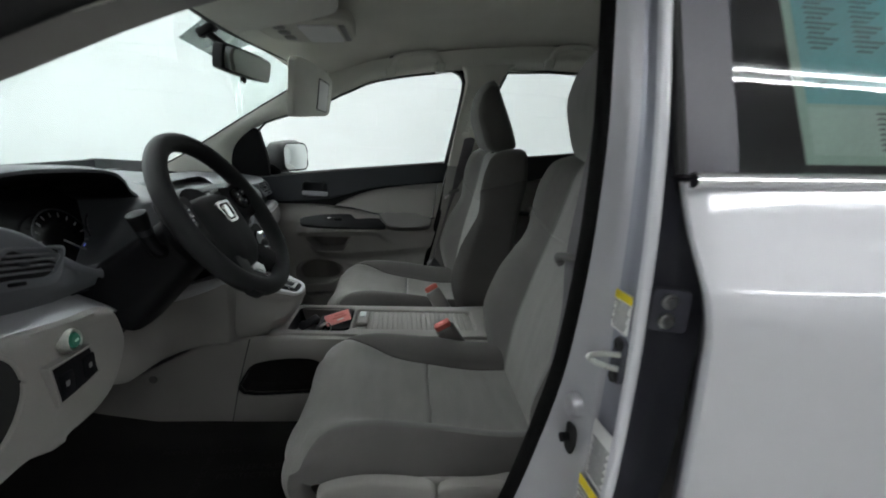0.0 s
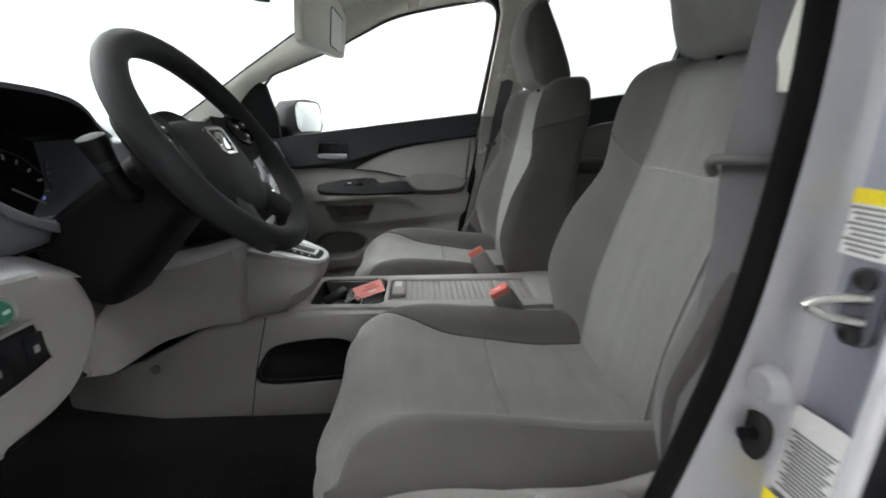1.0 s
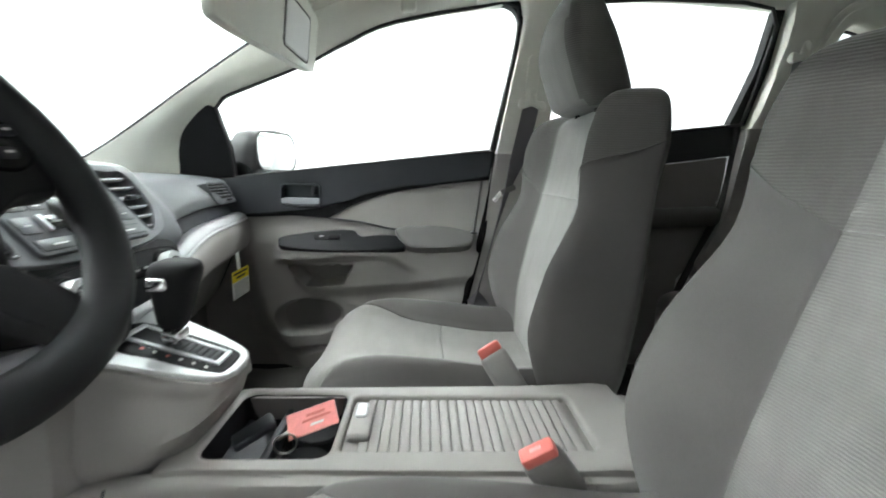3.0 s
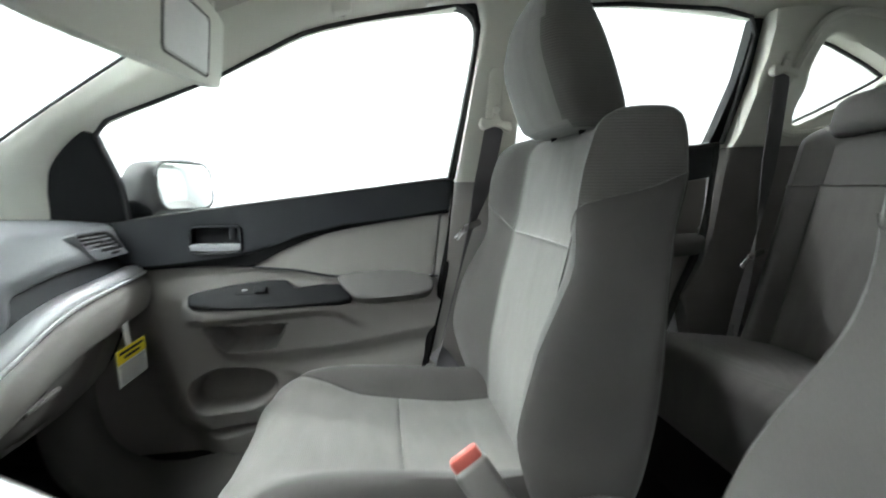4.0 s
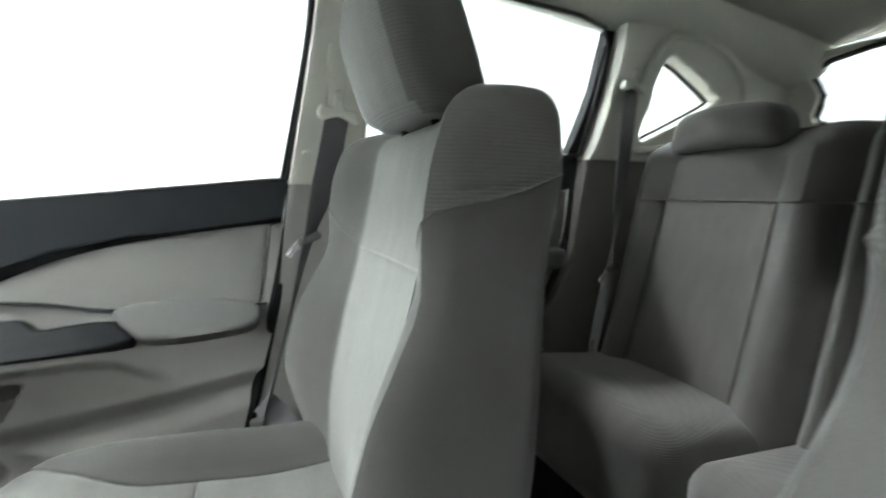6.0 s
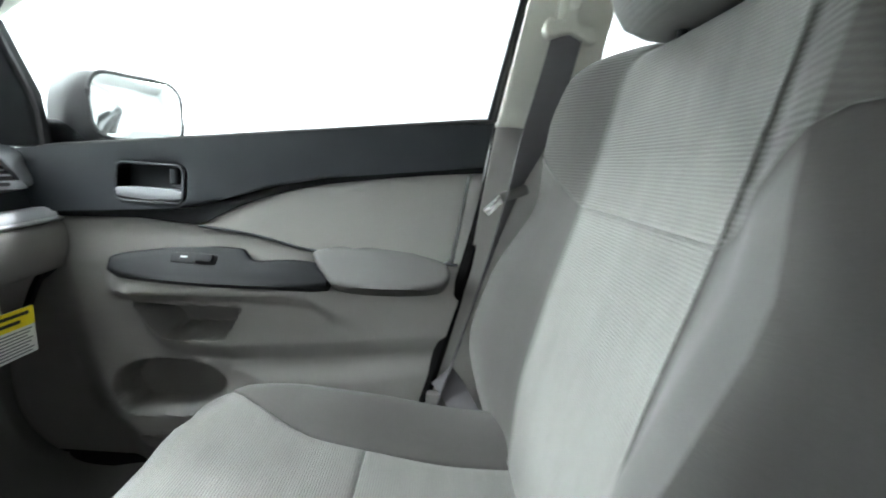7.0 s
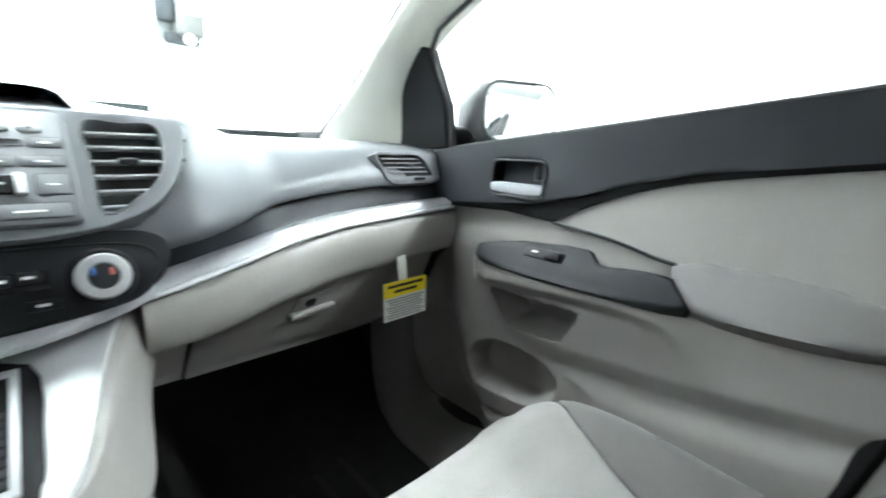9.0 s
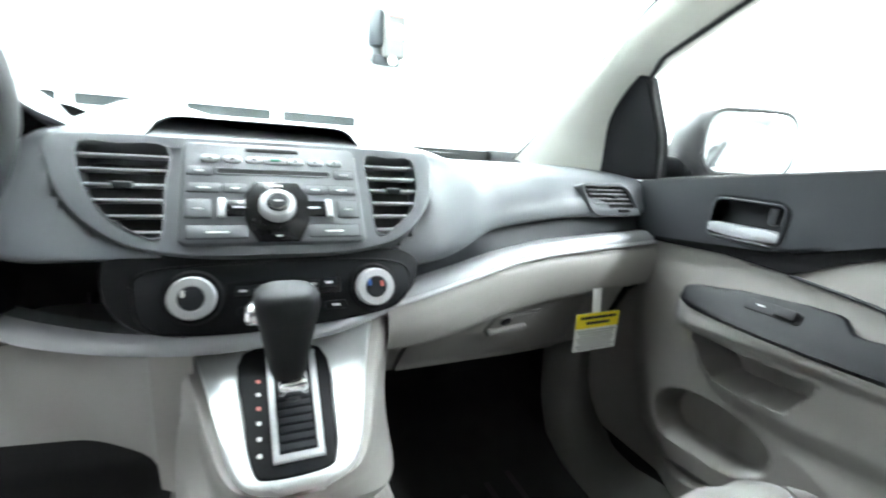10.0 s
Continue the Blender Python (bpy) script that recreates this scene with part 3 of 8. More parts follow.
def carpet():
    G = []
    for x in np.linspace(-1.0, 2.1, 60):
        row = []
        for y in np.linspace(-0.80, 0.80, 41):
            z = 0.425
            if x < -0.62:
                z += min((-0.62 - x) * 1.15, 0.42)
            z += 0.06 * math.exp(-((abs(y) - 0.74) / 0.05) ** 2) + 0.09 * math.exp(-(y / 0.16) ** 4)
            z += 0.25 * max(0, min(1, (x - 1.0) / 0.1))
            z += 0.005 * noise.noise((x * 5, y * 5, 0))
            row.append((x, y, z))
        G.append(row)
    tagged(mesh_object("floor", skin(G), M["carpet"]), "dark charcoal cabin carpet with raised tunnel", "floor", kind="structure")


carpet()


def lean_plate(outline, depth, holes=(), r=0.004, sign=1, off=0.0, seg=2):
    return plate(outline, depth, lambda a, b, c: Vector((a, sign * (side_y(b) + off + c), b)), holes, r, seg)


def dense(pts, step=0.04, closed=True):
    """The outline with extra points, so that a plate can bend."""
    out = []
    L = len(pts)
    for i in range(L if closed else L - 1):
        a, b = np.array(pts[i][:2], float), np.array(pts[(i + 1) % L][:2], float)
        n = max(1, int(np.linalg.norm(b - a) / step))
        out += [tuple(a + (b - a) * k / n) for k in range(n)]
    return out


def windshield():
    side = smooth_path(HEAD_EDGE[:6] + [(-0.04, 0.59, 1.535)], 3)
    n = len(side) - 1
    G = []
    for i, e in enumerate(side):
        t = i / n
        mid = Vector((-1.0 + 0.80 * t, 0, 1.085 + 0.482 * t + 0.05 * math.sin(math.pi * t)))
        row = []
        for v in np.linspace(-1, 1, 21):
            a = v * v
            p = mid.lerp(Vector((e[0] - 0.004, 0, e[2] + 0.004)), a)
            row.append(Vector((p.x, v * e[1], p.z)))
        G.append(row)
    ob = tagged(mesh_object("window_1", skin(G), M["wind_glass"]), "clear laminated windshield", "windshield", kind="structure")
    ob.visible_shadow = False
    for s in (-1, 1):
        line = [Vector(r[20 if s > 0 else 0]) + Vector((0.002, -s * 0.006, -0.004)) for r in G]
        part("seal", tube(line, 0.0034, 8), M["rubber"], ob, "black rubber glazing strip")
    part("header_strip", tube([Vector(p) + Vector((0, 0, -0.006)) for p in G[-1]], 0.007, 8), M["rubber"], ob, "black glazing strip")

    # grey shade film round the mirror foot
    film = [(-0.292, 0.0), (-0.205, -0.05), (-0.190, 0.27), (-0.305, 0.25)]
    top = lambda a, b, c: Vector((a, b, 1.567 + (a + 0.20) * 0.575 - 0.006 - c + 0.012 * min(1, max(0, (-0.2 - a) / 0.1))))
    fm = part("shade_film", plate(dense(film, 0.05), 0.0012, top, r=0), M["film"], ob, "grey shade film behind the mirror")
    fm.visible_shadow = False


windshield()


def pillars(sign):
    """Trim of the middle and rear pillars, with the small rear quarter window."""
    dx = 0.0 if sign > 0 else 0.11
    b = thing("trim_middle_pillar", (0.58, sign * 0.70, 0.5), "cream upper and grey lower middle pillar trim", "pillar trim", kind="structure")
    up = [(0.500, 1.612), (0.60, 1.622), (0.760, 1.622), (0.715, 1.590), (0.686, 1.53), (0.660, 1.42), (0.648, 1.30), (0.64, 1.188), (0.502, 1.188), (0.524, 1.34), (0.543, 1.48), (0.548, 1.54), (0.536, 1.580)]
    up = [(a + dx, c) for a, c in up]
    part("upper_trim", lean_plate(dense(up), 0.05, sign=sign, off=-0.045 if sign > 0 else -0.13, r=0.012, seg=3), M["pillar"], b, "cream upper pillar trim")
    lo = [(0.504, 1.196), (0.64, 1.196), (0.63, 0.9), (0.66, 0.48), (0.36, 0.46), (0.42, 0.66), (0.475, 0.94)]
    lo = [(a + dx * 1.6, c) for a, c in lo]
    part("lower_trim", plate(dense(lo), 0.05, lambda a, q, c: Vector((a, sign * ((0.715 if sign > 0 else 0.625) + c), q)), r=0.012, seg=3), M["grey"], b, "grey lower pillar trim")
    part("slide", lean_plate(round_rect(0.035, 0.15, 0.012, 4, 0.585 + dx, 1.375), 0.01, sign=sign, off=-0.055 if sign > 0 else -0.14), M["pillar"], b)
    q = thing("trim_rear_pillar", (1.6, sign * 0.68, 0.7), "cream rear pillar trim round a small quarter window", "pillar trim", kind="structure")
    out = [(1.275, 1.60), (1.5, 1.615), (1.8, 1.60), (2.02, 1.57), (2.04, 1.30), (1.27, 1.28), (1.285, 1.45)]
    hole = smooth_path([(1.425, 1.340), (1.420, 1.44), (1.430, 1.520), (1.462, 1.548), (1.56, 1.522), (1.672, 1.482), (1.684, 1.462), (1.56, 1.395), (1.50, 1.365)], 4, True)
    part("upper_trim", lean_plate(dense(out), 0.06, [hole], sign=sign, off=-0.05, r=0.012, seg=3), M["pillar"], q)
    lip = smooth_path([(1.375, 1.320), (1.385, 1.53), (1.45, 1.596), (1.60, 1.592), (1.75, 1.535), (1.79, 1.45), (1.66, 1.36)], 5, True)
    part("hood", tube([(a, sign * (side_y(c) - 0.052), c) for a, c in lip], 0.012, 8, True), M["pillar"], q)
    gl = part("quarter_pane", skin([[(a, sign * (side_y(c) + 0.008), c) for a in (1.38, 1.72)] for c in (1.32, 1.57)]), M["glass"], q)
    gl.visible_shadow = False
    part("pane_seal", tube([(a, sign * (side_y(c) - 0.002), c) for a, c in hole], 0.006, 8, True), M["rubber"], q)
    low = [(1.27, 1.28), (2.04, 1.30), (2.04, 0.7), (1.2, 0.7), (1.16, 0.86), (1.235, 1.0)]
    part("lower_trim", plate(dense(low), 0.05, lambda a, z, c: Vector((a, sign * (0.69 + c), z)), r=0.012, seg=3), M["grey"], q, "grey lower quarter trim")


pillars(1)
pillars(-1)


def tailgate():
    g = thing("tailgate", (2.05, 0, 0.7), "closed tailgate with cream inner trim round the rear window", "tailgate")
    to3 = lambda a, b, c: Vector((2.03 + c - 0.0 - (b - 1.4) * 0.25, a, b))
    out = dense([(-0.62, 1.62), (0.62, 1.62), (0.68, 1.2), (0.7, 0.6), (-0.7, 0.6), (-0.68, 1.2)])
    hole = smooth_path([(-0.50, 1.60), (0, 1.625), (0.50, 1.60), (0.52, 1.50), (0.49, 1.405), (0, 1.39), (-0.49, 1.405), (-0.52, 1.50)], 4, True)
    part("inner_trim", plate(out, 0.05, to3, [hole], r=0.012, seg=3), M["pillar"], g)
    part("window_seal", tube([to3(a, b, 0.03) for a, b in hole], 0.012, 8, True), M["rubber"], g, "black rubber window seal")
    p = part("window_pane", skin([[to3(a, b, 0.045) for a in (-0.54, 0.54)] for b in (1.37, 1.64)]), M["glass"], g)
    p.visible_shadow = False
    lamp = thing("cargo_lamp", (1.86, 0.18, 1.66), "small white roof lamp with clear lens", "lamp")
    part("base", box(0.055, 0.13, 0.014, (1.86, 0.18, 1.665), r=0.006), M["pillar"], lamp)
    part("lens", box(0.035, 0.085, 0.008, (1.86, 0.18, 1.656), r=0.003), M["white"], lamp)


tailgate()


# ---- seats ----
class Sheet:
    """A surface S(s, q) from which padded panels are cut."""

    def __init__(self, point):
        self.point = point

    def panel(self, s0, s1, q0, q1, ns=16, nq=12, tuck=0.005, flip=False, puff=0.0):
        """The piece between the borders; s0, s1 are functions of q, q0, q1 functions of s (0..1 within the piece)."""
        ease = lambda n: np.r_[0, 0.006, 0.02, np.linspace(0.05, 0.95, n), 0.98, 0.994, 1]
        us, vs = ease(ns), ease(nq)
        G = []
        for u in us:
            row = []
            for v in vs:
                qa, qb = q0(u), q1(u)
                q = qa + (qb - qa) * v
                sa, sb = s0(q), s1(q)
                row.append(self.point(sa + (sb - sa) * u, q))
            G.append(row)
        A = np.array(G)
        du = np.gradient(A, axis=0)
        dv = np.gradient(A, axis=1)
        n = np.cross(du, dv)
        n /= np.maximum(np.linalg.norm(n, axis=2, keepdims=True), 1e-9)
        if flip:
            n = -n
        eu = np.minimum(us, 1 - us)[:, None]
        ev = np.minimum(vs, 1 - vs)[None, :]
        e = np.minimum(eu, ev)
        drop = np.where(e < 0.003, 1.0, np.where(e < 0.01, 0.32, np.where(e < 0.03, 0.06, 0)))
        swell = puff * (np.minimum(eu * 4, 1) * np.minimum(ev * 4, 1))
        A = A + n * (swell - tuck * drop)[..., None]
        return skin(A.tolist(), flip=flip)


def HEAD_Y(ob, cy):
    """The middle of a seat in an object's own coordinates."""
    return cy - ob.matrix_world.translation.y


def const(v):
    return lambda _: v


def front_seat(at_x, cy, outboard, label, lean=0.0, wide=0.0):
    """A front bucket seat facing -x; built round x = 0 shift at_x, centre cy; outboard is the side of the door."""
    seat = thing("front_seat", (0.33 + at_x, cy, 0.43), label, "car seat", "front seats")
    # --- backrest ---
    zk = [0.70, 0.80, 0.90, 0.97, 1.05, 1.12, 1.19, 1.25, 1.30]
    xf = Curve1([0.66, 0.80, 0.95, 1.07, 1.18, 1.30], [0.545, 0.548, 0.572, 0.600, 0.622, 0.642])
    xb = Curve1([0.66, 0.77, 0.976, 1.10, 1.19, 1.26, 1.30], [0.665, 0.678, 0.692, 0.71, 0.722, 0.718, 0.70])
    bb = Curve1([0.70, 0.78, 0.86, 0.95, 1.01, 1.07, 1.13, 1.19, 1.24, 1.30], [0.028, 0.062, 0.082, 0.076, 0.060, 0.044, 0.054, 0.062, 0.054, 0.03])
    ww = Curve1([0.66] + zk, [0.212, 0.232, 0.252, 0.260, 0.256, 0.243, 0.234, 0.238, 0.233, 0.222])

    def back(s, q):
        z = 0.66 + s * 0.63
        f, b, k, w = xf(z), xb(z), bb(z), ww(z) + wide
        m = abs(q)
        qs = [0, 0.25, 0.42, 0.50, 0.58, 0.66, 0.74, 0.82, 0.90, 1.0]
        ys = [0, 0.075, 0.128 + wide, 0.160 + wide * 0.7, 0.165 + (w - 0.165) * 0.45, w - 0.012, w + 0.002, w + 0.001, w - 0.035, 0]
        xs = [f, f - 0.001, f - 0.003, f - k * 0.30, f - k * 0.72, f - k * 0.92, (f + b) / 2 - 0.015, b - 0.022, b - 0.002, b]
        y = Curve1(qs, ys)(m) * (1 if q >= 0 else -1)
        x = Curve1(qs, xs)(m)
        t = max(0, (s - 0.90) / 0.10)
        if t > 0:
            c = math.sqrt(max(0, 1 - t**2.4))
            xm = (f + b) / 2 + 0.02
            y = y * (0.80 + 0.20 * c)
            x = xm + (x - xm) * c
            z = 0.66 + 0.90 * 0.63 + (0.044 + 0.012 * min(1, max(0, (m - 0.40) / 0.12))) * (1 - (1 - t) ** 1.6)
        return (x + at_x + lean * (z - 0.62) / 0.5, cy + y, z)

    S = Sheet(back)
    brk = lambda q: 0.664 + 0.178 * math.sin(min(max(abs(q) - 0.42, 0) / 0.44, 1) ** 1.5 * math.pi / 2)
    lo, hi = const(0.0), const(1.0)
    Q = 0.42
    part("lower_insert", S.panel(lo, brk, const(-Q), const(Q), 18, 16, tuck=0.0025, puff=0.003, flip=True), M["cloth_back"], seat, "light grey ribbed cloth insert")
    part("upper_insert", S.panel(brk, hi, const(-Q), const(Q), 16, 16, tuck=0.003, puff=0.002, flip=True), M["cloth_back"], seat, "light grey ribbed cloth insert")
    for sg in (-1, 1):
        a, b = (Q, 0.86) if sg > 0 else (-0.86, -Q)
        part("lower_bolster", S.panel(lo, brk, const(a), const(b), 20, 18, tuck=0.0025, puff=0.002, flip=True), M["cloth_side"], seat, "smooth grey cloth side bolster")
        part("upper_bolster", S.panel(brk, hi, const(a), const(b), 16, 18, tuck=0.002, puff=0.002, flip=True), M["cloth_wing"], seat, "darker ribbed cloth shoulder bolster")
    part("back_panel", S.panel(lo, hi, const(0.86), const(1.0), 20, 6, tuck=0.002, flip=True), M["cloth_side"], seat)
    part("back_panel", S.panel(lo, hi, const(-1.0), const(-0.86), 20, 6, tuck=0.002, flip=True), M["cloth_side"], seat)
    # --- head restraint: a leaning wedge ---
    G = []
    for s in np.linspace(0, 1, 22):
        z = 1.268 + 0.244 * s
        front = Curve1([0, 0.25, 0.55, 0.75, 0.9, 1], [0.606, 0.580, 0.560, 0.566, 0.582, 0.600])(s)
        rear = Curve1([0, 0.1, 0.3, 0.55, 0.75, 1], [0.690, 0.704, 0.690, 0.664, 0.642, 0.620])(s)
        w = Curve1([0, 0.1, 0.5, 0.75, 0.9, 1], [0.118, 0.130, 0.132, 0.118, 0.098, 0.072])(s)
        if s > 0.9:
            t = (s - 0.9) / 0.1
            c = math.sqrt(max(0, 1 - t * t))
            m = (front + rear) / 2
            front, rear, w = m + (front - m) * max(c, 0.05), m + (rear - m) * max(c, 0.05), w * (0.85 + 0.15 * c)
        if s < 0.08:
            t = 1 - s / 0.08
            c = math.sqrt(max(0, 1 - t * t))
            m = (front + rear) / 2
            front, rear, w = m + (front - m) * (0.6 + 0.4 * c), m + (rear - m) * (0.6 + 0.4 * c), w * (0.9 + 0.1 * c)
        row = []
        n = 36
        d = (rear - front) / 2
        for k in range(n):
            a = 2 * math.pi * k / n
            ca, sa = math.cos(a), math.sin(a)
            e = 0.42
            px = math.copysign(abs(ca) ** e, ca) * d
            py = math.copysign(abs(sa) ** e, sa) * w
            px -= 0.012 * (1 - (py / w) ** 2) if px < 0 else 0
            row.append(((front + rear) / 2 + px + at_x + lean * (z - 0.62) / 0.5, cy + py, z))
        G.append(row)
    head = part("head_restraint", capped(skin(G, wrap=True)), M["cloth_back"], seat, "ribbed cloth head restraint")
    # the sides are cut from the darker cloth
    head.data.materials.append(M["cloth_wing"])
    for f in head.data.polygons:
        if abs(f.center.y - HEAD_Y(head, cy)) > 0.098 or f.center.x > 0.655 + at_x + lean * 1.3:
            f.material_index = 1
    for sg in (-1, 1):
        part("post", tube([(0.655 + at_x + lean * 1.3, cy + sg * 0.06, 1.24), (0.645 + at_x + lean * 1.3, cy + sg * 0.06, 1.30)], 0.006, 12), M["black"], head)
    # --- cushion ---
    path = smooth_path([(0.105, 0.545), (0.062, 0.59), (0.045, 0.65), (0.062, 0.706), (0.115, 0.732), (0.20, 0.727), (0.33, 0.707), (0.45, 0.690), (0.57, 0.690)], 8)
    px = Curve1(np.linspace(0, 1, len(path)), [p[0] for p in path])
    pz = Curve1(np.linspace(0, 1, len(path)), [p[1] for p in path])
    bk = Curve1([0, 0.3, 0.45, 0.55, 0.65, 0.8, 1], [0, 0.0, 0.008, 0.026, 0.042, 0.054, 0.056])
    wk = Curve1([0, 0.2, 0.4, 0.7, 1], [0.215, 0.228, 0.238, 0.246, 0.24])

    def cush(s, q):
        x, z = px(s), pz(s)
        d = 0.01
        tx, tz = px(min(s + d, 1)) - px(max(s - d, 0)), pz(min(s + d, 1)) - pz(max(s - d, 0))
        L = math.hypot(tx, tz)
        nx, nz = -tz / L, tx / L
        k, w = bk(s), wk(s)
        m = abs(q)
        qs = [0, 0.3, 0.46, 0.56, 0.66, 0.76, 0.84, 0.92, 1.0]
        ys = [0, 0.085, 0.135, 0.165, 0.200, w - 0.018, w, w + 0.003, w - 0.01]
        os_ = [0.0, 0.002, 0.008, k * 0.75, k, k * 0.62 - 0.012, -0.02, -0.045, -0.06]
        o = Curve1(qs, os_)(m)
        y = Curve1(qs, ys)(m)
        if s < 0.35 and m > 0.7:
            o *= 0.6
        x += nx * o
        z += nz * o
        if m > 0.6 and s < 0.5:
            x += 0.05 * ((m - 0.6) / 0.4) ** 2 * (1 - s / 0.5)
        return (x + at_x, cy + (y if q >= 0 else -y), max(z, 0.53))

    C = Sheet(cush)
    qb = lambda s: 0.46 + 0.36 * min(1, max(0, (0.70 - s) / 0.28) ** 1.5)
    mid = 0.756
    part("front_insert", C.panel(const(0.0), const(mid), lambda u: -min(qb(u * mid), 0.82), lambda u: min(qb(u * mid), 0.82), 24, 18, puff=0.003), M["cloth_seat"], seat, "light grey ribbed cloth seat insert")
    part("rear_insert", C.panel(const(mid), const(1.0), lambda u: -qb(mid + u * (1 - mid)), lambda u: qb(mid + u * (1 - mid)), 12, 16, puff=0.003), M["cloth_seat"], seat, "light grey ribbed cloth seat insert")
    for sg in (-1, 1):
        lo_, hi_ = (lambda u: qb(0.33 + u * 0.67), const(0.84)) if sg > 0 else (const(-0.84), lambda u: -qb(0.33 + u * 0.67))
        part("cushion_bolster", C.panel(const(0.33), const(1.0), lo_, hi_, 22, 12, puff=0.003), M["cloth_side"], seat, "smooth grey cloth cushion bolster")
        lo_, hi_ = (const(0.82), const(1.0)) if sg > 0 else (const(-1.0), const(-0.82))
        part("cushion_side", C.panel(const(0.0), const(1.0), lo_, hi_, 22, 8, puff=0.002), M["cloth_side"], seat, "smooth grey cloth cushion side")
    # --- base, side shields and runners ---
    part("base", box(0.40, 0.40, 0.12, (0.34 + at_x, cy, 0.585), r=0.02), M["black"], seat)
    for sg in (-1, 1):
        out = smooth_path([(0.13, 0.680), (0.30, 0.695), (0.44, 0.690), (0.60, 0.71), (0.66, 0.66), (0.655, 0.58), (0.50, 0.545), (0.28, 0.555), (0.165, 0.60)], 5, True)
        out = [(a + at_x, b) for a, b in out]
        yy = cy + sg * 0.252
        part("side_shield", plate(out, 0.03, lambda a, b, c: Vector((a, yy - sg * c, b)), r=0.010, seg=3), M["grey"], seat, "light grey plastic side shield")
        part("runner", box(0.62, 0.04, 0.06, (0.36 + at_x, cy + sg * 0.19, 0.47), r=0.006), M["steel"], seat)
        for fx in (0.10, 0.60):
            part("foot", box(0.05, 0.05, 0.16, (fx + at_x, cy + sg * 0.19, 0.47), r=0.006), M["black"], seat)
    yo = cy + outboard * 0.272
    lever = smooth_path([(0.135, 0.690), (0.21, 0.706), (0.31, 0.698), (0.335, 0.675), (0.30, 0.650), (0.18, 0.645), (0.128, 0.665)], 5, True)
    part("height_lever", plate([(a + at_x, b) for a, b in lever], 0.022, lambda a, b, c: Vector((a, yo - outboard * c, b)), r=0.008, seg=3), M["grey"], seat, "light grey height lever")
    lever = smooth_path([(0.345, 0.690), (0.40, 0.697), (0.462, 0.690), (0.462, 0.660), (0.355, 0.655)], 5, True)
    part("recline_lever", plate([(a + at_x, b) for a, b in lever], 0.020, lambda a, b, c: Vector((a, yo - outboard * c, b)), r=0.006, seg=3), M["grey"], seat, "light grey recline lever")
    # --- buckle on the tunnel side ---
    i = -outboard
    back_ = 0.0 if outboard > 0 else -0.04
    base = Vector((0.505 + back_ + at_x, cy + i * 0.262, 0.66))
    tip = Vector((0.420 + back_ + at_x, cy + i * 0.215, 0.788))
    d = (tip - base).normalized()
    q = Vector((0, 0, 1)).rotation_difference(d).to_matrix()
    part("buckle_stalk", box(0.054, 0.028, 0.115, base.lerp(tip, 0.62), r=0.009, seg=3, turn=q), M["glove"], seat, "light grey buckle housing")
    part("buckle_boot", box(0.062, 0.032, 0.09, base.lerp(tip, 0.18) + Vector((0.012, 0, 0)), r=0.014, seg=3, turn=q), M["glove"], seat, "light grey buckle boot")
    part("buckle_button", box(0.046, 0.021, 0.020, tip + d * 0.003, r=0.005, seg=2, turn=q), M["red"], seat, "red release button")
    part("button_mark", box(0.016, 0.006, 0.0208, tip + d * 0.0032, r=0.001, seg=1, turn=q), M["pink"], seat)
    return seat


front_seat(0.0, 0.37, 1, "grey ribbed cloth passenger bucket seat with head restraint", wide=0.013)
front_seat(0.055, -0.37, -1, "grey ribbed cloth driver bucket seat with height lever", 0.04, 0.008)


